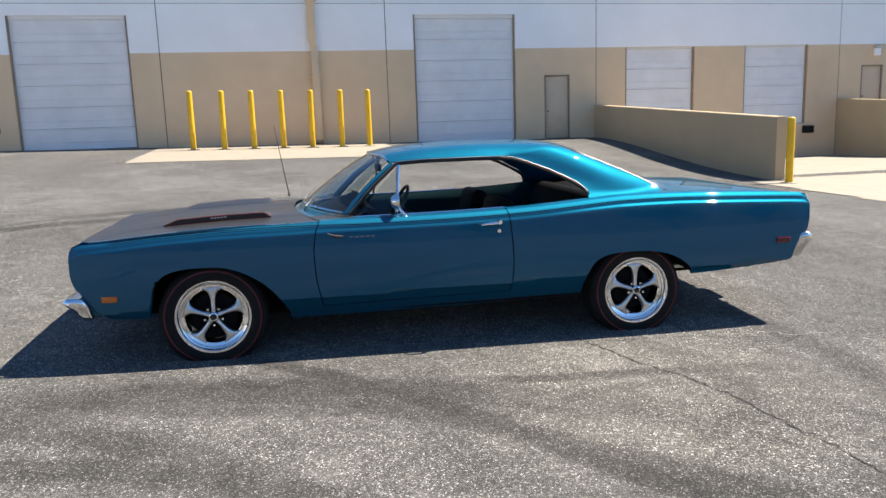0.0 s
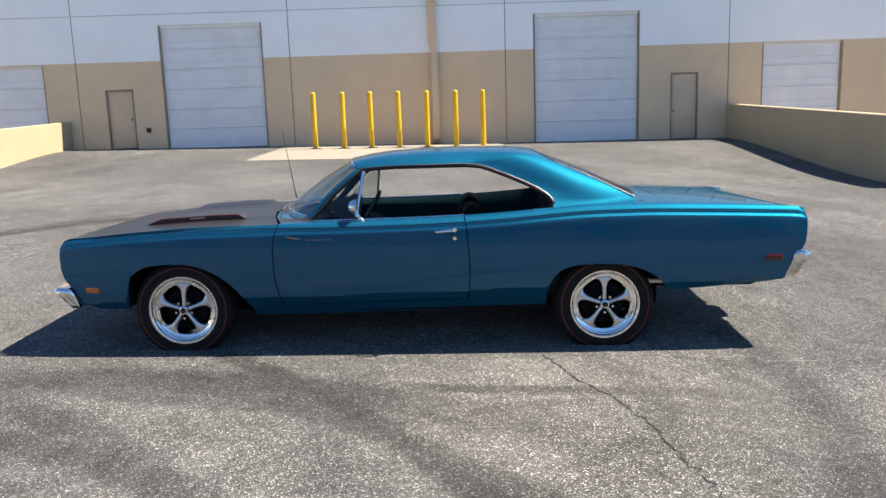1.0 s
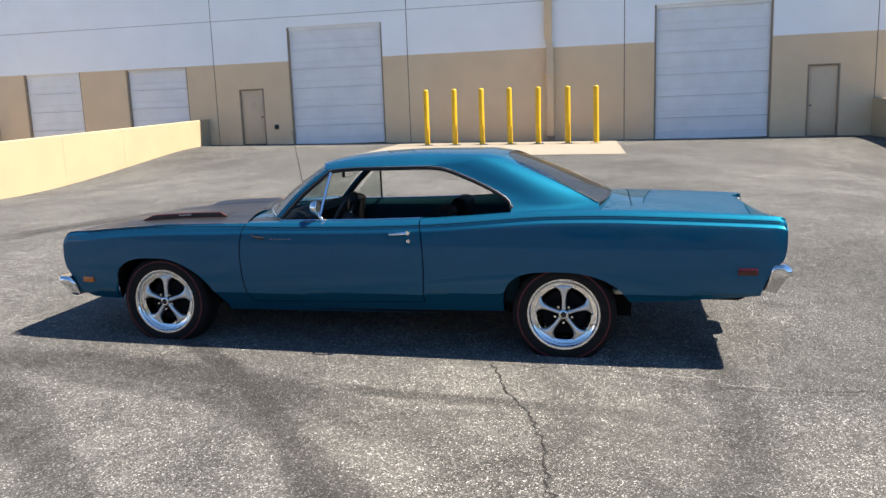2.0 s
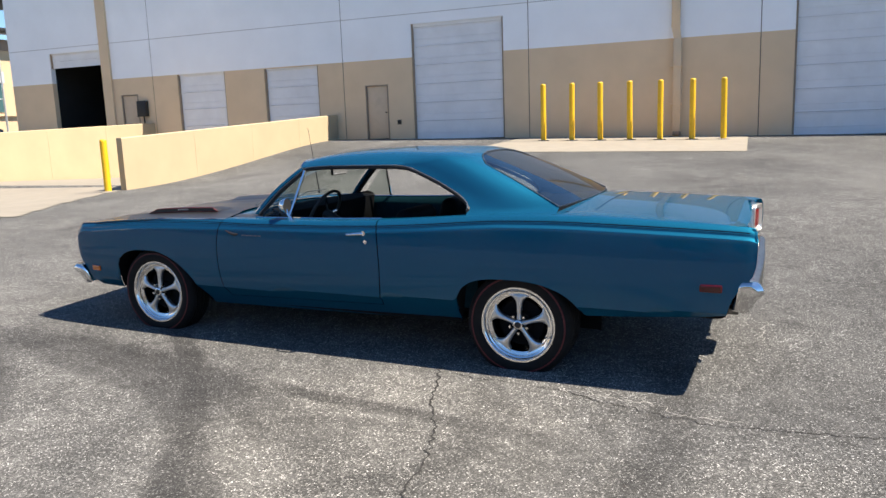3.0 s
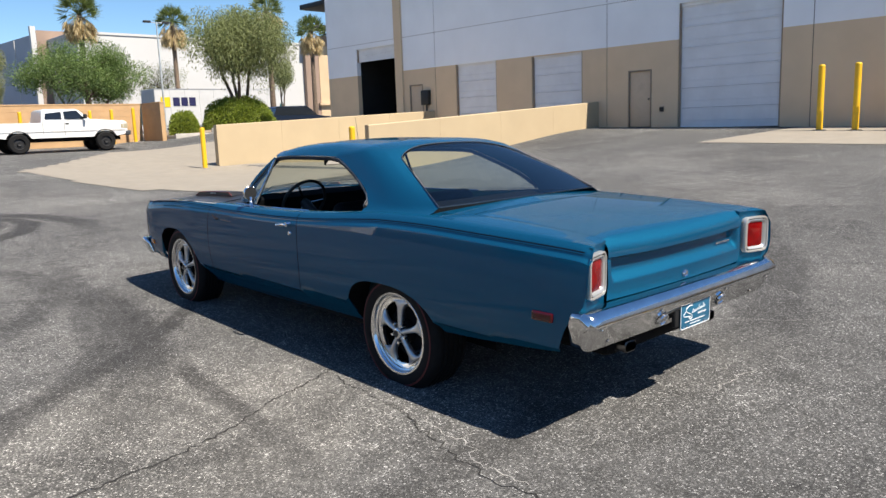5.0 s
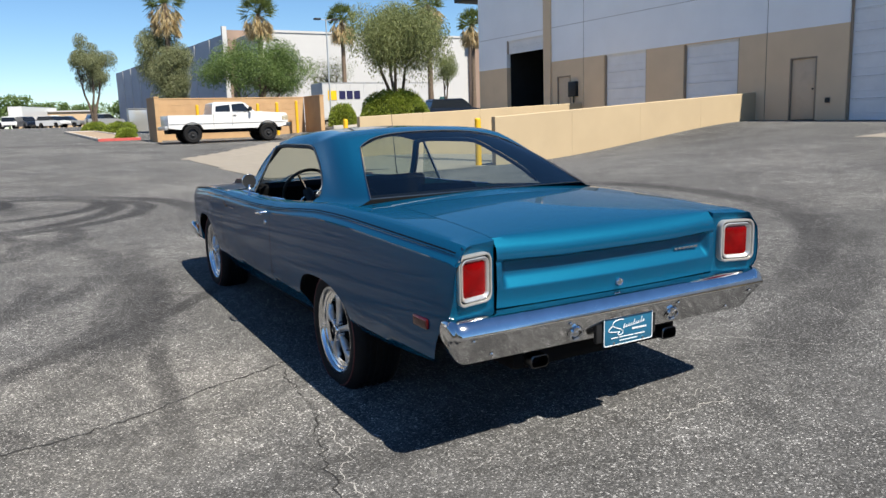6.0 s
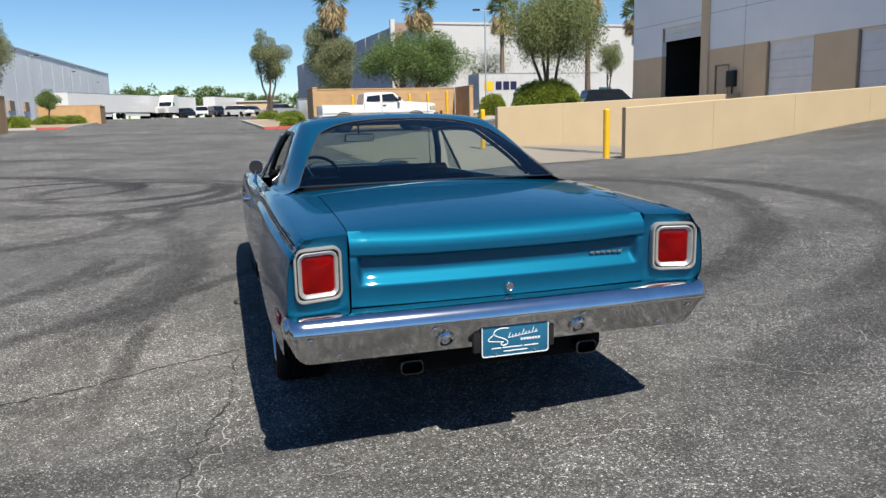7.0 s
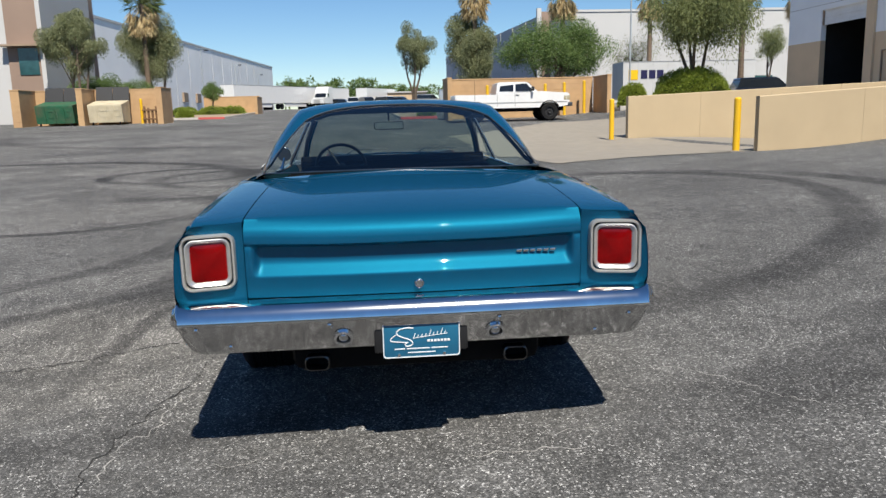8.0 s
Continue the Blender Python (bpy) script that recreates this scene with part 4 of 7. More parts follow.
bm = bmesh.new()
NS, NQ = 56, 36
rings([[roof_point(i / NS, -1 + 2 * j / NQ) for j in range(NQ + 1)] for i in range(NS + 1)], False, False, bm)
KC = 29
S0 = KC / NS
glass_side = {}
for side in (-1, 1):
    na, nb = NS - KC, 22
    topline = [roof_point((KC + i) / NS, side) for i in range(na + 1)]
    p0 = topline[0]
    front_u = curve_of((0.0, p0.x), (0.15, -0.85), (0.35, -0.70), (0.62, -0.518), (0.87, -0.395), (1.0, -0.352))
    front_w = curve_of((0.0, p0.z), (0.15, 1.268), (0.35, 1.218), (0.62, 1.142), (0.87, 1.075), (1.0, 1.020))
    front = [Vector((front_u(b / nb), side * (0.615 + (p0.z - front_w(b / nb)) * 0.62), front_w(b / nb))) for b in range(nb + 1)]
    front[0] = p0
    q0, q1 = topline[-1], Vector((0.22, side * 0.705, 1.030))
    back = [q0.lerp(q1, b / nb) + Vector((0, side * 0.006, 0.006)) * math.sin(math.pi * b / nb) for b in range(nb + 1)]
    glass_side[side] = back
    f1, b1 = front[-1], back[-1]
    bottom = []
    for i in range(na + 1):
        a = i / na
        p = f1.lerp(b1, a)
        p.y += side * 0.022 * math.sin(math.pi * a) ** 1.3
        p.z -= 0.016 * math.sin(math.pi * a) ** 1.3
        bottom.append(p)
    patch = []
    for i in range(na + 1):
        a, col = i / na, []
        for j in range(nb + 1):
            b = j / nb
            p = topline[i] * (1 - b) + bottom[i] * b + front[j] * (1 - a) + back[j] * a
            p -= topline[0] * (1 - a) * (1 - b) + topline[-1] * a * (1 - b) + bottom[0] * (1 - a) * b + bottom[-1] * a * b
            k = math.sin(math.pi * a) * math.sin(math.pi * b)
            col.append(p + Vector((0, side * 0.008, 0.006)) * k)
        u = bottom[i].x
        end = Vector((u, side * (flank(u, top(u)) - 0.004), top(u) - 0.002))
        for k in (0.35, 0.7, 1.0):
            col.append(bottom[i].lerp(end, k) - Vector((0, 0, 0.010 * math.sin(math.pi * k))))
        patch.append(col)
    rings(patch, False, False, bm)
bmesh.ops.remove_doubles(bm, verts=bm.verts, dist=0.002)
roof = part("roof", bm, BLUE, car, "", 40)
# headlining under the roof
part("headliner", rings([[roof_point(i / 12, (-1 + 2 * j / 10) * 0.97) - Vector((0, 0, 0.018)) for j in range(11)] for i in range(13)], False), VINYL, roof, "dark headlining")

# panel between rear window and boot lid
rows = []
for k in range(33):
    v = -0.80 + 1.60 * k / 32
    a = min(1.0, abs(v) / 0.71)
    u0 = 0.30 - 0.085 * a * a
    rows.append([(u0 + (0.425 - u0) * j / 4, v, deck(u0 + (0.425 - u0) * j / 4, v) + (0.012 * (1 - j / 4) if abs(v) < 0.7 else 0) * (1 - a)) for j in range(5)])
part("tulip_panel", rings(rows, False), BLUE, car)

# ---- boot lid ----
PROFILE = [(0.432, 0.0), (0.44, 0.0), (0.55, 0), (0.65, 0), (0.75, 0), (0.85, 0), (0.95, 0), (1.05, 0), (1.12, 0), (1.18, 0), (1.22, 0), (1.25, 0)]
FACE_ROWS = [(1.275, 0.940, 0), (1.292, 0.926, 0), (1.302, 0.910, 0), (1.306, 0.890, 0), (1.307, 0.872, 0), (1.307, 0.866, 0), (1.300, 0.858, 0.3), (1.302, 0.850, 0.9), (1.304, 0.842, 1.0), (1.304, 0.825, 1.0), (1.304, 0.805, 1.0),
             (1.305, 0.795, 0.98), (1.306, 0.785, 0.85), (1.306, 0.770, 0.5), (1.306, 0.755, 0.12), (1.306, 0.748, 0), (1.305, 0.742, 0), (1.303, 0.72, 0), (1.300, 0.69, 0), (1.298, 0.672, 0)]
bm = bmesh.new()
cols = []
vs = [-0.634, -0.630, -0.622, -0.612, -0.606, -0.598, -0.590, -0.582, -0.57] + [-0.55 + 1.10 * k / 28 for k in range(29)] + [0.57, 0.582, 0.590, 0.598, 0.606, 0.612, 0.622, 0.630, 0.634]
for v in vs:
    col = [(u, v, deck(u, v)) for u, _ in PROFILE]
    inside_recess = step(0.612, 0.582, abs(v))
    bow = -0.020 * (v / 0.64) ** 2
    for u, w, r in FACE_ROWS:
        lift = (deck(1.25, v) - deck(1.25, 0)) * step(0.80, 0.94, w)
        col.append((u + bow - 0.034 * r * inside_recess, v, w + lift + 0.006 * step(0.3, 0.6, abs(v)) * step(0.7, 0.9, w)))
    cols.append(col)
rings(cols, False, False, bm)
boot = part("boot_lid", bm, BLUE, car, "boot lid with a recessed rear band", 40)
part("lock", lathe([(0.001, 0.012), (0.010, 0.012), (0.012, 0.006), (0.017, 0.010), (0.020, 0.006), (0.021, -0.004)], 18, "x"), CHROME, boot).location = (1.306, 0.008, 0.708)
for k in range(6):
    part("script_bar", box(1.268, 1.273, 0.388 + 0.026 * k, 0.409 + 0.026 * k, 0.801, 0.8125, 0.002), CHROME, boot)

# ---- tail panels and lamps ----
TAIL_ROWS = (0.64, 0.67, 0.70, 0.74, 0.79, 0.84, 0.89, 0.915, 0.930, 0.942, 0.950, 0.955)
for side in (-1, 1):
    rows = [[(1.19, side * 0.638, w) for w in TAIL_ROWS], [(1.300, side * 0.638, w) for w in TAIL_ROWS]]
    for k in range(13):
        q = k / 12
        v = 0.640 + (0.884 - 0.640) * q
        row = []
        for w in TAIL_ROWS:
            vv = min(v, flank(1.33, min(w, 0.94)) - 0.001)
            u = 1.300 + 0.249 * (v - 0.765)
            u = u + (tail(w) - 0.004 - u) * step(0.80, 1.0, q)
            u += 0.006 * step(0.92, 0.952, w)
            wt = min(w, deck(u, vv) - 0.0005)
            row.append((u, side * vv, wt))
        rows.append(row)
    rows[0] = [(1.19, side * 0.638, min(w, deck(1.19, 0.638) + 0.002)) for w in TAIL_ROWS]
    rows[1] = [(1.262, side * 0.638, p[2]) for p in rows[2]]
    cw, ch, cv, cz = 0.174, 0.190, side * 0.760, 0.817
    tp = part("tail_panel", rings(rows, False), BLUE, car)
    def frame_loops(steps, r):
        return [[(uu - 0.013 + 0.249 * side * x, cv + x, cz + y) for x, y in rrect(cw + e, ch + e, max(0.006, r + e / 2), 6)] for e, uu in steps]
    lamp = part("tail_lamp", rings(frame_loops(((0.012, 1.3090), (0.012, 1.3340), (0.006, 1.3390), (-0.006, 1.3390), (-0.010, 1.3350), (-0.012, 1.3270)), 0.030), True), BEZEL, car, "square tail lamp in a silver bezel")
    part("gasket", rings(frame_loops(((-0.011, 1.3280), (-0.018, 1.3270)), 0.034), True), BLACK, lamp)
    part("inner_bezel", rings(frame_loops(((-0.018, 1.3270), (-0.019, 1.3350), (-0.026, 1.3365), (-0.044, 1.3310), (-0.052, 1.3230)), 0.042), True), BEZEL, lamp, "silver inner bezel")
    loops = frame_loops(((-0.050, 1.3235), (-0.056, 1.3242)), 0.042)
    bm = rings(loops, True)
    bm.verts.ensure_lookup_table()
    rim_ = list(bm.verts)[-len(loops[0]):]
    tip = bm.verts.new((1.3245, cv, cz - 0.022))
    for i in range(len(rim_)):
        bm.faces.new((rim_[i], rim_[(i + 1) % len(rim_)], tip))
    part("lens", bm, LENS_RED, lamp, "glossy deep red lens", 8)

# ---- bumpers ----
def bumper(sign, u_face, sections, half, low_half, name, m):
    """Pressed bumper: one section swept across, its lower edge drawn in at the ends."""
    spots = [-0.98 + 1.96 * k / 40 for k in range(41)]
    spots = [-1.0, -0.997, -0.991] + spots + [0.991, 0.997, 1.0]
    loops = []
    for a in spots:
        b = abs(a)
        back = 0.008 * b * b + 0.022 * max(0.0, (b - 0.975) / 0.025) ** 2
        loops.append([(u_face + sign * (max(du, -0.13) - back * (1 if du > -0.05 else 0.3) + (0 if du > -0.13 else du + 0.13)), half * a * (1 + (low_half / half - 1) * low), w) for du, w, low in sections])
    for end, way in ((0, -1), (-1, 1)):
        mid = sum((Vector(p) for p in loops[end]), Vector()) / len(sections)
        ring = [[Vector(p) + (mid - Vector(p)).normalized() * e + Vector((0, way * o, 0)) for p in loops[end]] for e, o in ((0.005, 0.009), (0.016, 0.019), (0.032, 0.025), (0.050, 0.027))]
        loops = ring[::-1] + loops if end == 0 else loops + ring
    return part(name, rings(loops, True, True), m, car)


rear_bumper = bumper(1, 1.405, [(-0.13, 0.650, 0), (-0.115, 0.669, 0), (-0.060, 0.672, 0), (-0.040, 0.667, 0), (-0.022, 0.655, 0), (-0.009, 0.638, 0), (-0.001, 0.618, 0), (0, 0.609, 0), (-0.004, 0.602, 0.02), (-0.014, 0.598, 0.06),
                                (-0.042, 0.55, 0.45), (-0.076, 0.492, 0.95), (-0.084, 0.479, 1), (-0.10, 0.476, 1), (-0.165, 0.490, 0.95), (-0.15, 0.60, 0.1)], 0.889, 0.820, "rear_bumper", CHROME_OLD)
tagged(rear_bumper, "worn chrome bumper")
for v in (-0.283, 0.288):
    rg = part("bumper_cap", lathe([(0.024, 0.002), (0.026, 0.010), (0.031, 0.012), (0.036, 0.008), (0.038, -0.006)], 26, "x"), CHROME, rear_bumper, "raised chrome ring")
    rg.matrix_local = pose(1.360, v, 0.530, 0, 30, 0)
    part("groove", lathe([(0.018, 0.003), (0.025, 0.003)], 26, "x"), BLACK, rg)
    part("button", lathe([(0.001, 0.010), (0.010, 0.009), (0.016, 0.006), (0.019, 0.001)], 22, "x"), CHROME_OLD, rg)
for v, w in ((-0.81, 0.585), (-0.70, 0.505), (-0.33, 0.583), (0.30, 0.583), (0.68, 0.50), (0.80, 0.57)):
    bl = part("bolt", lathe([(0.001, 0.004), (0.007, 0.0035), (0.011, 0.0)], 12, "x"), CHROME_OLD, rear_bumper)
    bl.matrix_local = pose(1.396 - 0.008 * (v / 0.9) ** 2 - max(0.0, 0.598 - w) * 0.58, v, w, 0, 22, 0)
rec = part("plate_recess", box(1.340, 1.3655, -0.170, 0.182, 0.462, 0.592, 0.008), BLACK, rear_bumper)
front_bumper = bumper(-1, -3.825, [(-0.13, 0.455, 0), (-0.11, 0.474, 0), (-0.03, 0.478, 0), (-0.008, 0.466, 0), (0, 0.448, 0), (-0.012, 0.430, 0.1), (-0.055, 0.39, 0.5), (-0.105, 0.338, 0.95), (-0.115, 0.326, 1), (-0.135, 0.324, 1), (-0.17, 0.335, 1), (-0.15, 0.42, 0.4)],
                      0.870, 0.832, "front_bumper", CHROME)
tagged(front_bumper, "bright chrome bumper")
part("header_panel", tube([(-3.745 + 0.10 * abs(v) ** 6, v, 0.760) for v in [-0.80 + 0.08 * k for k in range(21)]], 0.030, 10), BLUE, car)
part("grille", box(-3.735, -3.70, -0.80, 0.80, 0.50, 0.745, 0.02), BLACK, car)
part("front_valance", box(-3.70, -3.60, -0.80, 0.80, 0.33, 0.50, 0.03), BLUE, car)

# number plate, with its lettering as plain bars
PLATE_BLUE = material("plate_blue", (0.012, 0.11, 0.20), 0.35, 0, 0.08, 20, coat=0.3)
PLATE_WHITE = material("plate_white", (0.72, 0.74, 0.75), 0.4, 0, 0.04, 20)
PLATE_V, PLATE_W = 0.006, 0.516
plate = part("number_plate", box(1.3700, 1.3740, PLATE_V - 0.144, PLATE_V + 0.144, PLATE_W - 0.071, PLATE_W + 0.070, 0.0015), PLATE_BLUE, car, "blue dealer plate with white bars and a white swash")
loops = []
for e, uu in ((0.0, 1.3741), (0.0, 1.3762), (-0.007, 1.3762), (-0.007, 1.3741)):
    loops.append([(uu, PLATE_V + x, PLATE_W + y) for x, y in rrect(0.288 + e, 0.141 + e, 0.012, 5)])
part("border", rings(loops, True), PLATE_WHITE, plate)


def plate_stroke(name, pts, radius):
    if len(pts) > 2:
        for _ in range(2):
            pts = [pts[0]] + [(a[0] + (b[0] - a[0]) * f, a[1] + (b[1] - a[1]) * f) for a, b in zip(pts, pts[1:]) for f in (0.25, 0.75)] + [pts[-1]]
    part(name, tube([(1.3748, PLATE_V + x, PLATE_W + y) for x, y in pts], radius, 6), PLATE_WHITE, plate)


# an open S-shaped swash and a row of slanted strokes
plate_stroke("swash", [(-0.030, 0.040), (-0.060, 0.043), (-0.090, 0.034), (-0.094, 0.018), (-0.070, 0.006), (-0.040, -0.004), (-0.030, -0.020), (-0.050, -0.030), (-0.066, -0.022), (-0.052, -0.012)], 0.0022)
plate_stroke("swash", [(-0.094, 0.018), (-0.114, 0.004), (-0.118, -0.006), (-0.090, -0.010), (-0.050, -0.014)], 0.0018)
for k, tall in enumerate((0.020, 0.012, 0.012, 0.012, 0.024, 0.012, 0.012, 0.024, 0.012)):
    x = -0.030 + 0.0145 * k
    plate_stroke("script_bar", [(x, 0.001 + 0.0016 * k), (x + tall * 0.40, 0.001 + 0.0016 * k + tall)], 0.0018)
    plate_stroke("script_bar", [(x, 0.001 + 0.0016 * k), (x + 0.012, 0.004 + 0.0016 * k)], 0.0012)
for k in range(7):
    part("script_bar", box(1.3743, 1.3754, PLATE_V + 0.022 + 0.0125 * k, PLATE_V + 0.0315 + 0.0125 * k, PLATE_W - 0.014, PLATE_W - 0.005, 0.0003), PLATE_WHITE, plate)
for x0, x1, y in ((-0.102, -0.062, -0.037), (-0.056, 0.030, -0.037), (0.036, 0.098, -0.037), (-0.052, 0.052, -0.052)):
    part("script_bar", box(1.3743, 1.3754, PLATE_V + x0, PLATE_V + x1, PLATE_W + y - 0.0022, PLATE_W + y + 0.0022, 0.0003), PLATE_WHITE, plate)
for v in (-0.085, 0.085):
    part("screw", tube([(1.3720, PLATE_V + v, PLATE_W - 0.060), (1.3775, PLATE_V + v, PLATE_W - 0.060)], 0.006, 8), CHROME, plate)

# exhaust tips
for v in (-0.395, 0.385):
    ex = part("exhaust_tip", rings([[(uu, v + x, ww + y) for x, y in rrect(a, b, 0.018, 5)] for uu, a, b, ww in ((0.90, 0.075, 0.05, 0.385), (1.05, 0.085, 0.052, 0.39), (1.255, 0.094, 0.056, 0.398), (1.258, 0.086, 0.048, 0.398), (1.13, 0.080, 0.042, 0.393))], True), TIP, car, "dull slanted exhaust tip")
    part("bore", box(1.135, 1.14, v - 0.04, v + 0.04, 0.37, 0.415), DARK, ex, smooth=0)

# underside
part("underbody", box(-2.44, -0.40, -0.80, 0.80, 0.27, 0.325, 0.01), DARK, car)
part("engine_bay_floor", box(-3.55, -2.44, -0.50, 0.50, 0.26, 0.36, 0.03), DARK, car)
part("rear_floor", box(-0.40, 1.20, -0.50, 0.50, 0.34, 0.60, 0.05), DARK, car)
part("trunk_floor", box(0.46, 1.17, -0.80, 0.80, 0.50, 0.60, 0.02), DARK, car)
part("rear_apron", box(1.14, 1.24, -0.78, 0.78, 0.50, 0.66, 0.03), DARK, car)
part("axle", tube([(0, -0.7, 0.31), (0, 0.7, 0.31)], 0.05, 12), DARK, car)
part("leaf_spring", box(0.20, 0.60, -0.63, -0.55, 0.40, 0.43, 0.005), BEZEL, car)

# ---- glass ----
def sheet_between(lower, upper, n, bulge):
    rows = []
    for k in range(n + 1):
        b = k / n
        rows.append([Vector(p).lerp(Vector(q), b) + Vector(bulge) * math.sin(math.pi * b) for p, q in zip(lower, upper)])
    return rings(rows, False)


ws_low = [(-2.055 - 0.25 * (1 - (v / 0.70) ** 2), v, 0.922 + 0.02 * (1 - (v / 0.7) ** 2)) for v in [-0.70 + 1.4 * k / 28 for k in range(29)]]
ws_top = [tuple(roof_point(0.0, -0.965 + 1.93 * k / 28) - Vector((0.004, 0, 0.008))) for k in range(29)]
screen = part("windscreen", sheet_between(ws_low, ws_top, 10, (-0.02, 0, 0.012)), GLASS, car)
screen.visible_shadow = False
bw_top = [roof_point(1.0, -1 + 2 * k / 28) - Vector((-0.004, 0, 0.004)) for k in range(29)]
bw_low = [Vector((0.300 - 0.085 * (v / 0.71) ** 2, v, 1.028 + 0.012 * (1 - (v / 0.7) ** 2))) for v in [-0.705 + 1.41 * k / 28 for k in range(29)]]
back_glass = part("rear_window", sheet_between(bw_low, bw_top, 12, (0.008, 0, 0.012)), GLASS_TINT, car, "tinted rear window")
back_glass.visible_shadow = False
rim_pts = [p + Vector((0, -0.003, 0.004)) for p in glass_side[-1][::-1][:-1]] + [p + Vector((0.004, 0, 0.004)) for p in bw_top] + [p + Vector((0, 0.003, 0.004)) for p in glass_side[1][1:]] 
part("window_trim", tube(rim_pts, 0.0030, 6), STAINLESS, back_glass, "chrome moulding")
part("window_seal", tube([p + Vector((0.004, 0, 0.003)) for p in bw_low], 0.0035, 6), TIP, back_glass, "thin dull lower moulding")
part("window_trim", tube([Vector(p) + Vector((-0.004, 0, 0.006)) for p in ws_low], 0.008, 6), CHROME, screen, "chrome moulding")
part("window_trim", tube([Vector(p) + Vector((-0.004, 0, 0.004)) for p in ws_top], 0.008, 6), CHROME, screen, "chrome moulding")

for side in (-1, 1):
    a0, a1 = Vector((-2.045, side * 0.712, 0.915)), roof_point(0.0, side) + Vector((0.01, 0, -0.008))
    loops = []
    for k in range(9):
        p = a0.lerp(a1, k / 8) + Vector((-0.012, side * 0.012, 0.012)) * math.sin(math.pi * k / 8)
        r = 0.020 - 0.003 * k / 8
        loops.append([p + Vector((-r, -side * 0.012, 0)), p + Vector((-r * 0.6, side * 0.010, 0.010)), p + Vector((r * 0.6, side * 0.012, 0.002)), p + Vector((r, side * 0.002, -0.006)), p + Vector((r * 0.4, -side * 0.03, -0.006)), p + Vector((-r * 0.7, -side * 0.03, 0))])
    part("windscreen_pillar", rings(loops, True, True), BLUE, car)
    # bright rail round the side opening
    rail = [a0 + Vector((0.028, side * 0.010, 0.012)), a0.lerp(a1, 0.5) + Vector((0.016, side * 0.024, 0.016)), a1 + Vector((0.022, side * 0.012, 0.004))]
    rail += [roof_point(s, side) + Vector((0, side * 0.004, -0.004)) for s in [k / 56 for k in range(2, 30, 3)]]
    fr = [(-0.85, 1.266), (-0.775, 1.244), (-0.70, 1.216), (-0.61, 1.181), (-0.518, 1.140), (-0.45, 1.106), (-0.395, 1.073), (-0.365, 1.045)]
    zt = roof_point(S0, 1).z
    rail += [Vector((u, side * (0.619 + (zt - w) * 0.62), w)) for u, w in fr]
    rail += [Vector((-0.350, side * 0.80, 1.020)), Vector((-0.355, side * 0.80, 1.005))]
    part("drip_rail", tube(rail, 0.0032, 7), STAINLESS, car, "chrome drip rail")
    part("window_channel", tube([p + Vector((0, -side * 0.012, -0.014)) for p in rail], 0.013, 6), BLACK, car)
    belt = [Vector((u, side * 0.802, top(u) + 0.010)) for u in [-1.99 + 1.03 * k / 12 for k in range(13)]]
    part("belt_trim", tube(belt, 0.006, 6), CHROME, car)
    # vent window
    v0, v1, v2 = Vector((-1.965, side * 0.775, 0.925)), Vector((-1.665, side * 0.628, 1.232)), Vector((-1.705, side * 0.790, 0.925))
    frame_ = part("vent_frame", tube([v1, v2], 0.011, 8), CHROME, car, "chrome vent window post")
    bm = bmesh.new()
    bm.faces.new([bm.verts.new(p) for p in (v0, v2, v1)])
    pane = part("vent_window", bm, GLASS, car, smooth=0)
    pane.visible_shadow = False

# ---- mirrors, wipers, aerial ----
for side in (-1,):
    um, vm, wm = -1.700, side * 0.830, 1.003
    arm = part("door_mirror", tube([(-1.655, side * 0.845, top(-1.66) - 0.004), (-1.660, side * 0.843, top(-1.66) + 0.012), (-1.690, side * 0.836, 0.950), (um, vm, 0.975)], [0.022, 0.012, 0.009, 0.012], 10), CHROME, car, "round chrome door mirror")
    head = part("mirror_head", lathe([(0.001, -0.052), (0.030, -0.046), (0.046, -0.028), (0.053, -0.006), (0.053, 0.004), (0.050, 0.006)], 26, "x"), CHROME, arm)
    head.location = (um, vm, wm)
    face = part("mirror_glass", lathe([(0.001, 0.004), (0.050, 0.004)], 26, "x"), BLACK, arm)
    face.location = (um, vm, wm)
for v0 in (-0.38, 0.22):
    part("wiper", tube([(-2.30, v0, 0.945), (-2.26, v0 + 0.06, 0.985), (-2.235, v0 + 0.35, 0.985)], [0.010, 0.005, 0.003], 6), STAINLESS, car, "steel wiper arm")
aerial = part("aerial", tube([(-2.42, 0.74, 0.93), (-2.425, 0.742, 0.96), (-2.50, 0.75, 1.40), (-2.52, 0.752, 1.52)], [0.012, 0.005, 0.002, 0.0015], 6), BLACK, car, "thin whip aerial")

# ---- cabin ----
part("dashboard", rings([[(u + (0.24 * (v / 0.72) ** 2 if u < -1.95 else 0), v, w) for u, w in ((-2.22, 0.90), (-2.08, 0.945), (-1.90, 0.965), (-1.83, 0.93), (-1.86, 0.72), (-2.1, 0.62))] for v in (-0.72, -0.5, -0.3, 0.0, 0.3, 0.5, 0.72)], True, True), VINYL, car)
part("cabin_floor", box(-2.2, 0.2, -0.74, 0.74, 0.33, 0.36), VINYL, car)
part("parcel_shelf", rings([[(u, v, w) for u, w in ((-0.30, 0.93), (-0.25, 0.965), (0.28, 1.005), (0.28, 0.97))] for v in (-0.72, 0, 0.72)], True, True), VINYL, car)
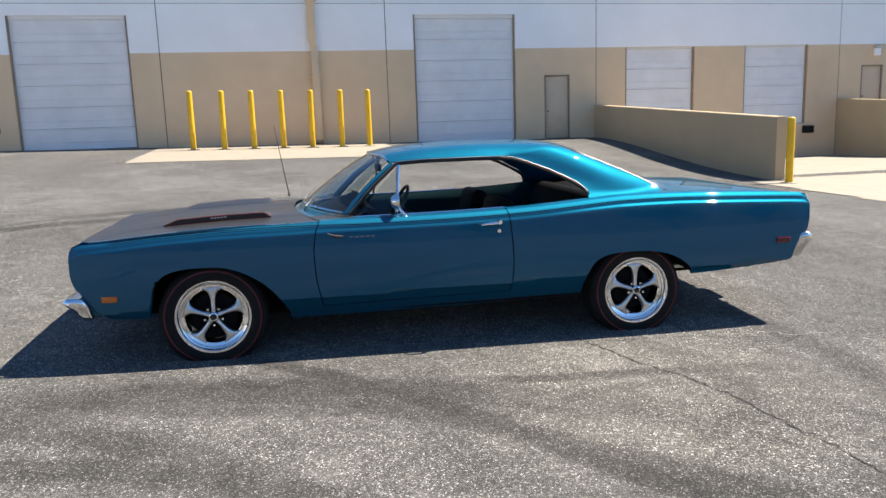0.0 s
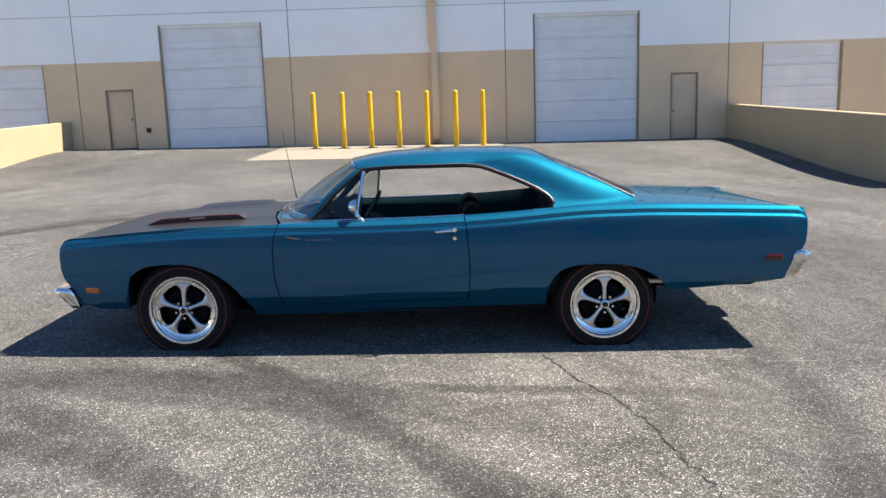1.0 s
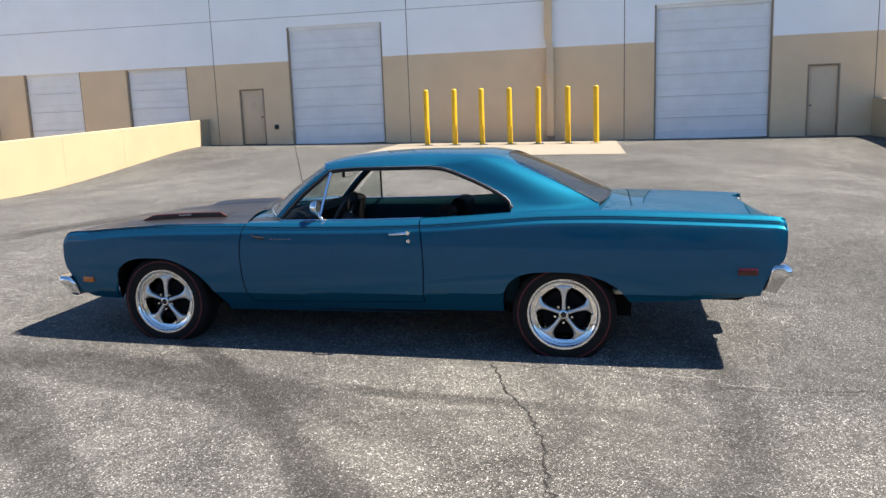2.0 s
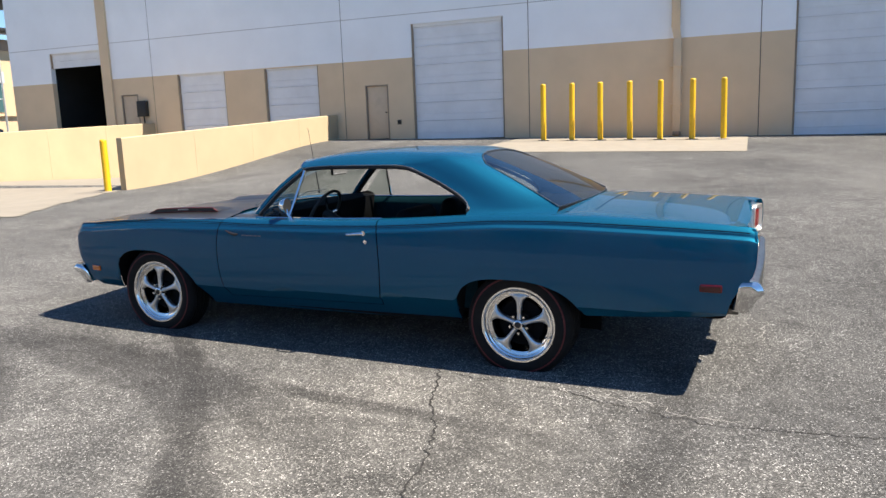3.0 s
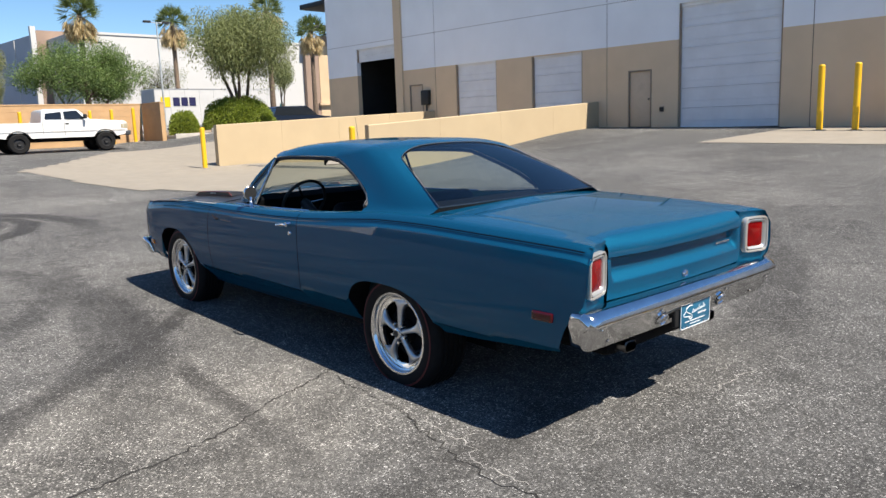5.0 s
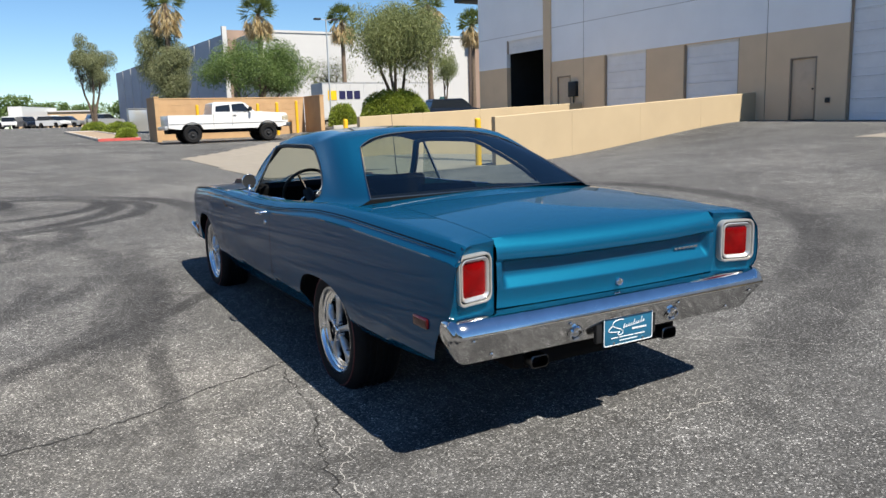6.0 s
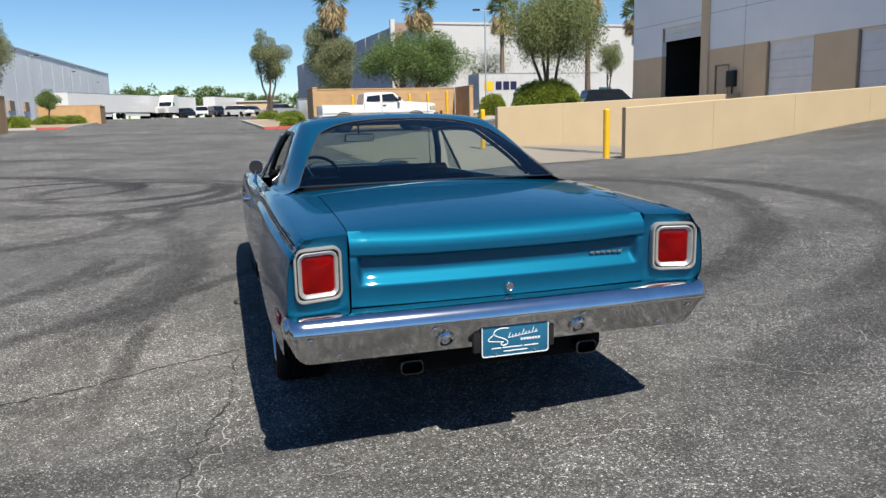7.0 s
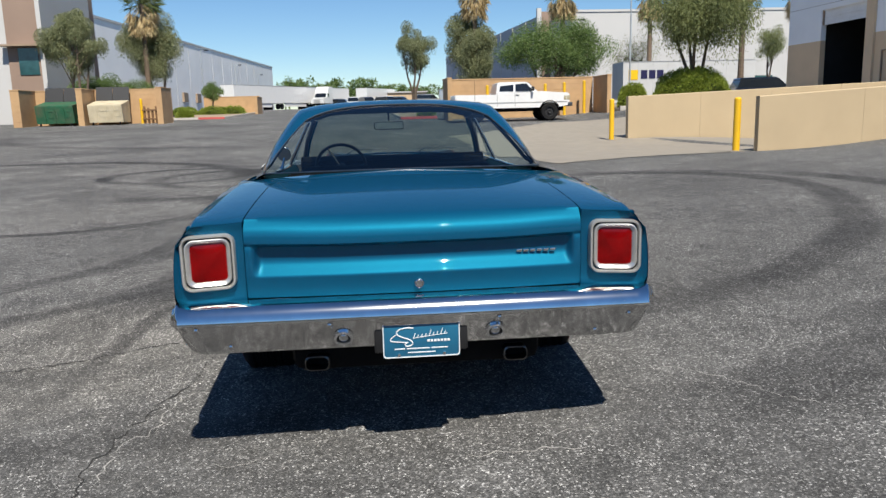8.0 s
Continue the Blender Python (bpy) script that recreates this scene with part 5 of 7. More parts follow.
for side in (-1, 1):
    part("inner_panel", rings([[(u, side * (0.76 if w < 0.9 else 0.785), w) for w in (0.36, 0.6, 0.86, top(u) + 0.004)] for u in [-2.05 + 1.75 * k / 10 for k in range(11)]], False), [TEAL_TRIM], car, "teal inner trim")
    seat = part("front_seat", box(-1.50, -0.98, side * 0.40 - 0.27, side * 0.40 + 0.27, 0.42, 0.60, 0.06, seg=4), VINYL, car, "black vinyl bucket seat")
    bk = box(-0.07, 0.07, -0.24, 0.24, 0.0, 0.46, 0.06, seg=4)
    sb = part("seat_back", bk, VINYL, seat)
    sb.matrix_local = pose(-0.99, side * 0.40, 0.52, 0, 14, 0)
bk = box(-0.09, 0.09, -0.66, 0.66, 0.0, 0.49, 0.07, seg=4)
rs = part("rear_seat", bk, VINYL, car, "black vinyl rear bench")
rs.matrix_local = pose(-0.34, 0, 0.52, 0, 18, 0)
part("rear_seat_cushion", box(-0.78, -0.30, -0.64, 0.64, 0.42, 0.58, 0.06, seg=4), VINYL, car)
wheel_m = pose(-1.66, -0.40, 0.905, 0, -62, 0)
ring_ = [(0.185 * math.cos(2 * math.pi * k / 36), 0.185 * math.sin(2 * math.pi * k / 36), 0) for k in range(37)]
sw = part("steering_wheel", tube(ring_, 0.012, 8, cap=False), BLACK, car, "thin black three-spoke steering wheel")
sw.matrix_local = wheel_m
for a in (90, 210, 330):
    part("spoke", tube([(0, 0, -0.03), (0.178 * math.cos(radians(a)), 0.178 * math.sin(radians(a)), 0)], 0.009, 6), CHROME, sw)
part("hub", lathe([(0.001, 0.0), (0.035, -0.005), (0.04, -0.03), (0.03, -0.25)], 16, "z"), BLACK, sw)
rv = part("rear_view_mirror", box(-1.755, -1.730, -0.140, 0.090, 1.162, 1.222, 0.012), BLACK, car, "inside mirror on a short stalk")
part("stalk", tube([(-1.75, -0.025, 1.215), (-1.765, -0.025, 1.30)], 0.008, 6), CHROME, rv)
part("glass", box(-1.7295, -1.7275, -0.132, 0.082, 1.168, 1.216), MIRROR, rv, smooth=0)

# ---- wheels ----
def wheel(u, side, width, label):
    """Five-spoke alloy wheel in a red-line tyre; its face looks along -y."""
    R, rim = 0.342, 0.238
    hw = width / 2
    m = pose(u, side * (0.865 - hw), 0.305) if side < 0 else pose(u, 0.865 - hw, 0.305, 0, 0, 180)
    prof = [(rim - 0.012, hw - 0.02), (rim, hw - 0.004), (rim + 0.004, hw), (rim + 0.001, hw + 0.003), (rim - 0.010, hw + 0.002), (rim - 0.016, hw - 0.004), (rim - 0.020, hw - 0.016), (rim - 0.030, hw - 0.022),
            (rim - 0.032, hw - 0.030), (rim - 0.040, hw - 0.034), (rim - 0.048, hw - 0.036), (rim - 0.056, hw - 0.040), (rim - 0.058, hw - 0.075), (rim - 0.046, -hw + 0.02), (rim, -hw)]
    w = part("wheel", lathe([(r, -y) for r, y in prof], 56), POLISHED, car, label)
    w.matrix_local = m
    tp = [(rim - 0.004, -hw + 0.004), (rim + 0.01, -hw - 0.008), (rim + 0.045, -hw - 0.012), (R - 0.03, -hw - 0.004), (R - 0.010, -hw + 0.012), (R, -hw + 0.035)]
    groove = []
    n = 5
    for k in range(n):
        a = -hw + 0.04 + (2 * hw - 0.08) * (k + 0.5) / n
        groove += [(R + 0.001, a - 0.011), (R - 0.008, a - 0.008), (R - 0.008, a + 0.008), (R + 0.001, a + 0.011)]
    tp += groove + [(r, -y) for r, y in tp[::-1]]
    part("tyre", lathe([(r, y) for r, y in tp], 64), RUBBER, w)
    part("red_line", lathe([(0.2955, -hw - 0.0094), (0.2965, -hw - 0.0114), (0.3050, -hw - 0.0104), (0.3060, -hw - 0.0080)], 64), REDLINE, w, "thin red sidewall line")
    # disc and hub pad coloured as dark as the shaded recess they sit in
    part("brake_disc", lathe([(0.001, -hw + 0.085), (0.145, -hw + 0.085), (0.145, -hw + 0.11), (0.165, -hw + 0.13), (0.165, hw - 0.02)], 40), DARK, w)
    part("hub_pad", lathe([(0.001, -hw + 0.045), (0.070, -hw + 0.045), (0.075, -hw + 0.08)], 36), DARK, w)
    part("centre_cap", lathe([(0.001, -hw - 0.004), (0.022, -hw - 0.003), (0.029, -hw + 0.001), (0.033, -hw + 0.010), (0.033, -hw + 0.02)], 28), CHROME, w)
    part("cap_disc", lathe([(0.001, -hw - 0.0065), (0.019, -hw - 0.0060), (0.021, -hw - 0.002)], 20), BLACK, w)
    for k in range(5):
        a = radians(90 + 72 * k)
        ca, sa = math.cos(a), math.sin(a)
        loops = []
        for r, half, y0, th in ((0.030, 0.017, -hw + 0.016, 0.03), (0.052, 0.0140, -hw + 0.018, 0.034), (0.089, 0.0142, -hw + 0.019, 0.034), (0.122, 0.0175, -hw + 0.021, 0.034), (0.147, 0.024, -hw + 0.023, 0.034), (0.163, 0.037, -hw + 0.025, 0.034),
                                (0.174, 0.054, -hw + 0.027, 0.032), (0.180, 0.072, -hw + 0.029, 0.03), (0.183, 0.093, -hw + 0.032, 0.03)):
            sec = [(-half, th), (-half, 0.010), (-half * 0.72, 0.002), (-half * 0.2, -0.003), (half * 0.2, -0.003), (half * 0.72, 0.002), (half, 0.010), (half, th)]
            loops.append([(r * ca - t * sa, y0 + y, r * sa + t * ca) for t, y in sec])
        part("spoke", rings(loops, True, True), CAST, w, "", 50)
        b = radians(90 + 36 + 72 * k)
        part("lug_nut", tube([(0.058 * math.cos(b), -hw + 0.035, 0.058 * math.sin(b)), (0.058 * math.cos(b), -hw + 0.008, 0.058 * math.sin(b))], [0.010, 0.008], 8), CHROME, w)
    part("valve", tube([(0.196 * math.cos(radians(-20)), -hw + 0.02, 0.196 * math.sin(radians(-20))), (0.19 * math.cos(radians(-20)), -hw - 0.006, 0.19 * math.sin(radians(-20)))], 0.004, 6), BLACK, w)
    return w


for side in (-1, 1):
    wheel(-WHEELBASE + 0.024, side, 0.225, "polished five-spoke wheel with a red-line tyre")
    wheel(0.0, side, 0.255, "polished five-spoke wheel with a red-line tyre")

# ---- trees and shrubs ----
def leaf_material(name, a, b):
    m = bpy.data.materials.new(name)
    m.use_nodes = True
    t = m.node_tree
    N, L = t.nodes, t.links
    p = N["Principled BSDF"]
    p.inputs["Roughness"].default_value = 0.6
    g, r = N.new("ShaderNodeNewGeometry"), N.new("ShaderNodeValToRGB")
    r.color_ramp.elements[0].color, r.color_ramp.elements[1].color = (*a, 1), (*b, 1)
    L.new(g.outputs["Random Per Island"], r.inputs["Fac"])
    L.new(r.outputs["Color"], p.inputs["Base Color"])
    tr, mx = N.new("ShaderNodeBsdfTranslucent"), N.new("ShaderNodeMixShader")
    L.new(r.outputs["Color"], tr.inputs["Color"])
    mx.inputs[0].default_value = 0.42
    L.new(p.outputs[0], mx.inputs[1])
    L.new(tr.outputs[0], mx.inputs[2])
    L.new(mx.outputs[0], N["Material Output"].inputs[0])
    return m


LEAF_OLIVE = leaf_material("olive_willow_leaf", (0.135, 0.165, 0.060), (0.27, 0.30, 0.12))
LEAF_GREEN = leaf_material("mesquite_leaf", (0.085, 0.145, 0.04), (0.20, 0.28, 0.085))
LEAF_GREY = leaf_material("eucalyptus_leaf", (0.14, 0.16, 0.075), (0.31, 0.33, 0.17))
LEAF_BUSH = leaf_material("clipped_shrub_leaf", (0.13, 0.19, 0.020), (0.34, 0.40, 0.060))
LEAF_PALM = leaf_material("palm_frond_green", (0.060, 0.095, 0.026), (0.17, 0.21, 0.060))
LEAF_DEAD = leaf_material("dry_palm_frond", (0.36, 0.27, 0.13), (0.74, 0.59, 0.34))
BARK = material("grey_brown_bark", (0.12, 0.088, 0.062), 0.9, 0, 0.3, 8, 0.5, 30)
PALM_BARK = material("palm_trunk_bark", (0.14, 0.10, 0.07), 0.9, 0, 0.3, 10, 0.5, 25)
rnd = random.Random(7)


def add_leaf(bm, p, way, length, width):
    """bm: a bmesh, or a pair of lists of corners and faces."""
    side = way.cross(Vector((rnd.uniform(-1, 1), rnd.uniform(-1, 1), rnd.uniform(-1, 1))))
    if side.length < 1e-3:
        side = way.orthogonal()
    side = side.normalized() * width / 2
    a, b = p + way * length * 0.45, p + way * length
    quad = (p, a + side, b, a - side)
    if isinstance(bm, tuple):
        n = len(bm[0])
        bm[0].extend(quad)
        bm[1].append((n, n + 1, n + 2, n + 3))
    else:
        bm.faces.new([bm.verts.new(q) for q in quad])


def leaf_part(name, lists, leaf, parent, label=""):
    me = bpy.data.meshes.new(name)
    me.from_pydata([tuple(v) for v in lists[0]], [], lists[1])
    me.materials.append(leaf)
    ob = new(name, me)
    ob.parent = parent
    return tagged(ob, label)


def leaf_mass(clumps, count, length, width, droop):
    """Many small leaves about the given (place, radius) clumps."""
    out = ([], [])
    weight = [r ** 2 for _, r in clumps]
    for c, r in rnd.choices(clumps, weight, k=count):
        d = Vector((rnd.gauss(0, 1), rnd.gauss(0, 1), rnd.gauss(0, 1.15 if droop > 0.6 else 0.85)))
        d *= min(1.0, 1.9 / d.length)
        p = c + d * r * 0.68
        d = d.normalized()
        if droop > 0.6 and rnd.random() < 0.45:
            p.z -= rnd.random() ** 1.5 * r * 1.3
        way = (d * 0.5 + Vector((rnd.gauss(0, 0.5), rnd.gauss(0, 0.5), rnd.gauss(0, 0.4) - droop))).normalized()
        add_leaf(out, p, way, length * rnd.uniform(0.6, 1.3), width * rnd.uniform(0.7, 1.3))
    return out


def broad_tree(name, x, y, crown, leaf, label, count=5200, clumps=26, length=0.30, width=0.075, droop=0.7, stems=4, fork=0.3, puff=1.0):
    """crown: middle height over the ground, half width along y, half width along x, half height."""
    z0 = height(x, y)
    ob = empty(name, pose(x, y, z0), label, "tree")
    cz, ry, rx, rz = crown
    spots = []
    for k in range(int(clumps * 1.5)):
        d = Vector((rnd.gauss(0, 1), rnd.gauss(0, 1), rnd.gauss(0, 0.9))).normalized() * rnd.uniform(0.30, 0.86)
        spots.append((Vector((d.x * rx, d.y * ry, cz + d.z * rz)), rnd.uniform(0.20, 0.40) * puff * min(rx, ry, rz * 1.2)))
    trunk = bmesh.new()
    base_h = max(0.4, (cz - rz) * fork)
    for s in range(stems):
        a = 2 * math.pi * s / stems + rnd.uniform(-0.4, 0.4)
        goal = spots[rnd.randrange(len(spots))][0]
        p0 = Vector((0.05 * math.cos(a), 0.05 * math.sin(a), -0.1))
        p1 = Vector((0.16 * math.cos(a), 0.16 * math.sin(a), base_h))
        p2 = Vector((rx * 0.25 * math.cos(a), ry * 0.25 * math.sin(a), (cz - rz) * 0.9 + 0.2))
        p3 = Vector((rx * 0.45 * math.cos(a), ry * 0.45 * math.sin(a), cz))
        r0 = 0.10 + 0.012 * cz
        tube([p0, p1, p1.lerp(p2, 0.5) + Vector((rnd.uniform(-0.1, 0.1), rnd.uniform(-0.1, 0.1), 0)), p2, p3], [r0, r0 * 0.75, r0 * 0.6, r0 * 0.5, r0 * 0.22], 7, trunk)
        for c, r in spots[s::stems]:
            st = p2.lerp(p3, rnd.uniform(0.0, 0.8))
            mid = st.lerp(c, 0.5) + Vector((0, 0, rnd.uniform(0, 0.25)))
            tube([st, mid, c], [r0 * 0.28, r0 * 0.16, r0 * 0.05], 5, trunk)
    part("trunk", trunk, BARK, ob)
    leaf_part("crown", leaf_mass(spots, int(count * 5.6), length * 0.55, width * 0.74, droop), leaf, ob)
    return ob


def palm(x, y, z_top, label, skirt=1.8, spread=1.35, lean=0.0):
    z0 = height(x, y)
    h = z_top - z0 - 1.0
    ob = empty("palm_tree", pose(x, y, z0), label, "palm tree", "fan palms")
    part("trunk", tube([(0, 0, -0.1), (lean * 0.2, 0, h * 0.3), (lean * 0.6, 0, h * 0.7), (lean, 0, h)], [0.26, 0.20, 0.18, 0.17], 10), PALM_BARK, ob)
    top_ = Vector((lean, 0, h))
    green, dry = bmesh.new(), bmesh.new()
    for k in range(46):
        a, e = rnd.uniform(0, 2 * math.pi), rnd.uniform(-0.25, 1.35)
        way = Vector((math.cos(a) * math.cos(e), math.sin(a) * math.cos(e), math.sin(e)))
        stem = top_ + way * spread * 0.5
        tube([top_, stem], [0.02, 0.012], 4, green)
        for j in range(15):
            f = (way + Vector((rnd.gauss(0, 0.42), rnd.gauss(0, 0.42), rnd.gauss(0, 0.35) - 0.12))).normalized()
            add_leaf(green, stem, f, spread * 0.62 * rnd.uniform(0.7, 1.1), 0.06)
    for k in range(95):
        a, d = rnd.uniform(0, 2 * math.pi), rnd.uniform(0, 1)
        st = top_ + Vector((math.cos(a) * 0.25, math.sin(a) * 0.25, -0.1 - d * skirt * 0.45))
        out = Vector((math.cos(a), math.sin(a), -0.55 - d)).normalized()
        hub = st + out * spread * 0.42
        tube([st, hub], [0.02, 0.01], 4, dry)
        for j in range(12):
            f = (out * 0.6 + Vector((rnd.gauss(0, 0.35), rnd.gauss(0, 0.35), -0.9))).normalized()
            add_leaf(dry, hub, f, 0.85 * rnd.uniform(0.6, 1.2), 0.055)
    part("crown", green, LEAF_PALM, ob, smooth=0)
    part("skirt", dry, LEAF_DEAD, ob, "hanging dry tan fronds", smooth=0)
    return ob


def shrub(x, y, ry, rx, h, label, count=4200, name="shrub"):
    z0 = height(x, y)
    ob = empty(name, pose(x, y, z0), label, "shrub")
    bm = ([], [])
    for k in range(count * 3):
        a, e = rnd.uniform(0, 2 * math.pi), math.asin(rnd.uniform(-0.05, 1))
        lump = 1 + 0.07 * math.sin(3 * a + 2 * e) + 0.05 * math.sin(7 * a - 4 * e)
        d = Vector((math.cos(a) * math.cos(e) ** 0.8 * rx, math.sin(a) * math.cos(e) ** 0.8 * ry, math.sin(e) * h)) * lump * rnd.uniform(0.86, 1.02)
        way = (Vector((d.x / rx, d.y / ry, d.z / h)) + Vector((rnd.gauss(0, 0.7), rnd.gauss(0, 0.7), rnd.gauss(0, 0.6)))).normalized()
        add_leaf(bm, d, way, 0.105 * rnd.uniform(0.7, 1.4), 0.055)
    leaf_part("leaves", bm, LEAF_BUSH, ob)
    part("inner_growth", lathe([(0.8, 0.0), (0.82, 0.35), (0.62, 0.7), (0.3, 0.85), (0.01, 0.88)], 14, "z"), CORE, ob).scale = (rx, ry, h)
    return ob


broad_tree("mesquite_tree", -36.0, 25.5, (5.15, 3.5, 3.0, 2.1), LEAF_OLIVE, "wide olive-green willowy tree with several bare stems", 9500, 34, 0.30, 0.06, 1.0, 4)
broad_tree("mesquite_tree", -46.0, 20.0, (4.0, 4.8, 3.0, 2.0), LEAF_GREEN, "spreading dark green mesquite tree", 8000, 30, 0.26, 0.07, 0.2, 4)
broad_tree("mesquite_tree", -68.0, 48.3, (5.6, 1.6, 1.5, 2.4), LEAF_OLIVE, "small pale olive tree with drooping leaves", 2200, 12, 0.28, 0.05, 1.0, 2)
broad_tree("mesquite_tree", -58.0, 30.1, (4.3, 3.2, 2.5, 1.9), LEAF_OLIVE, "thin pale tree before the white building", 1000, 18, 0.26, 0.05, 0.6, 3)
broad_tree("eucalyptus_tree", -50.5, 14.8, (4.9, 2.1, 2.0, 3.3), LEAF_GREY, "tall grey-green eucalyptus tree", 7500, 24, 0.30, 0.055, 0.9, 2, 0.3, 0.85)
broad_tree("eucalyptus_tree", -72.0, 12.2, (6.2, 2.5, 2.2, 2.9), LEAF_GREY, "slender grey-green eucalyptus with open crown", 4300, 15, 0.34, 0.06, 1.0, 3, 0.5, 0.72)
broad_tree("eucalyptus_tree", -47.5, -12.4, (5.6, 2.4, 1.6, 3.2), LEAF_GREY, "tall grey-green eucalyptus beside the dumpsters", 8500, 20, 0.30, 0.045, 1.0, 3, 0.3, 0.8)
broad_tree("eucalyptus_tree", -56.0, -9.4, (6.0, 2.9, 2.4, 3.4), LEAF_GREY, "rounded grey-green eucalyptus with a palm in it", 9500, 24, 0.32, 0.055, 0.9, 3, 0.3, 0.82)
broad_tree("mesquite_tree", -52.0, -11.5, (2.1, 3.6, 2.0, 1.2), LEAF_GREEN, "low dark green tree behind the dumpster walls", 3600, 16, 0.24, 0.07, 0.3, 3)
broad_tree("small_tree", -66.0, -6.9, (2.2, 1.0, 1.0, 0.9), LEAF_GREEN, "small round street tree in a planter", 1500, 9, 0.22, 0.07, 0.2, 1)
# trees out of view, added as dark shapes for the coupe's flank to mirror
for k, x in enumerate((-24.0, -15.5, -8.0, 2.5, 9.0, 19.0, 30.0)):
    broad_tree("unseen_tree", x, -30.0 + 1.5 * (k % 3), (4.4, 2.6, 2.8 + 0.5 * (k % 2), 2.6), LEAF_GREEN, "dark green tree out of view, added for the flank to mirror", 2600, 16, 0.42, 0.12, 0.3, 3)
palm(-50.0, 15.0, 11.2, "fan palm with a thick skirt of dry fronds", 2.6, 1.5)
palm(-52.0, 22.2, 11.0, "tall fan palm with tan dry fronds", 1.6, 1.6)
palm(-55.0, 30.4, 11.3, "fan palm with tan dry fronds", 2.0, 1.4)
palm(-50.0, 40.4, 10.6, "fan palm beside the tan tower", 1.6, 1.4)
palm(-44.0, 32.6, 11.0, "fan palm behind the willowy tree", 1.6, 1.3)
palm(-54.5, -9.6, 10.9, "fan palm with long dry fronds", 2.6, 1.7)
shrub(-36.2, 25.6, 2.2, 1.6, 1.75, "large clipped yellow-green shrub", 7500)
shrub(-36.0, 21.9, 0.82, 0.8, 1.25, "small clipped yellow-green shrub", 2400)
shrub(-40.0, 10.3, 0.55, 0.5, 0.6, "low green shrub at the kerb", 1200)
for k, (x, y, w) in enumerate(((-63.5, -9.0, 1.2), (-64, -6.6, 1.4), (-64.5, -5.0, 1.2), (-52, -6.6, 0.6), (-58, 12.5, 1.2), (-61, 11.0, 1.0))):
    shrub(x, y, w, 0.9, 0.75, "low green hedge in the planter", 1500, "hedge")

# ---- dumpster yards ----
BLOCK = material("orange_tan_block", (0.47, 0.30, 0.155), 0.85, 0, 0.07, 2, 0.2, 40, dirt=(0.33, 0.19, 0.10), dirt_scale=0.8, dirt_amount=0.4)
BLOCK_JOINT = material("tan_mortar", (0.40, 0.25, 0.13), 0.9, 0, 0.1, 4)


def block_wall(x0, x1, y0, y1, z0, z1, parent):
    """Courses of block, each course proud of its joint."""
    n = max(2, round((z1 - z0) / 0.3))
    h = (z1 - z0) / n
    for i in range(n):
        part("course", box(x0, x1, y0, y1, z0 + i * h + 0.003, z0 + (i + 1) * h - 0.003, 0.004, seg=1), BLOCK, parent, smooth=0)
    part("core", box(x0 + 0.012, x1 - 0.012, y0 + 0.012, y1 - 0.012, z0 - 0.4, z1 - 0.01), BLOCK_JOINT, parent, smooth=0)
    part("coping", box(x0 - 0.02, x1 + 0.02, y0 - 0.02, y1 + 0.02, z1, z1 + 0.07, 0.01), BLOCK, parent)


yard = empty("bin_yard", None, "orange-tan block enclosure with yellow bollards", "enclosure", kind="structure")
gz = height(-34.5, 15)
block_wall(-36.6, -36.4, 11.0, 19.6, gz, 3.05, yard)
block_wall(-36.35, -33.9, 19.62, 19.85, gz, 3.05, yard)
block_wall(-36.35, -34.2, 10.9, 11.12, gz, 3.05, yard)
for y in (13.3, 16.6, 17.7, 18.85):
    bollard(-35.6, y, height(-35.6, y) + 0.01, height(-35.6, y) + 1.85, "bollards in the bin yard")

yard = empty("bin_yard", None, "orange-tan block enclosure holding two dumpsters", "enclosure", kind="structure")
gz = height(-42, -10)
block_wall(-44.6, -44.4, -14.4, -5.75, gz, 3.22, yard)
block_wall(-44.35, -42.0, -14.5, -14.0, gz, 3.22, yard)
block_wall(-44.35, -42.0, -10.75, -10.4, gz, 3.22, yard)
block_wall(-44.35, -42.0, -6.1, -5.75, gz, 3.22, yard)
bollard(-43.9, -7.5, gz, gz + 1.6, "bollards in the bin yard")


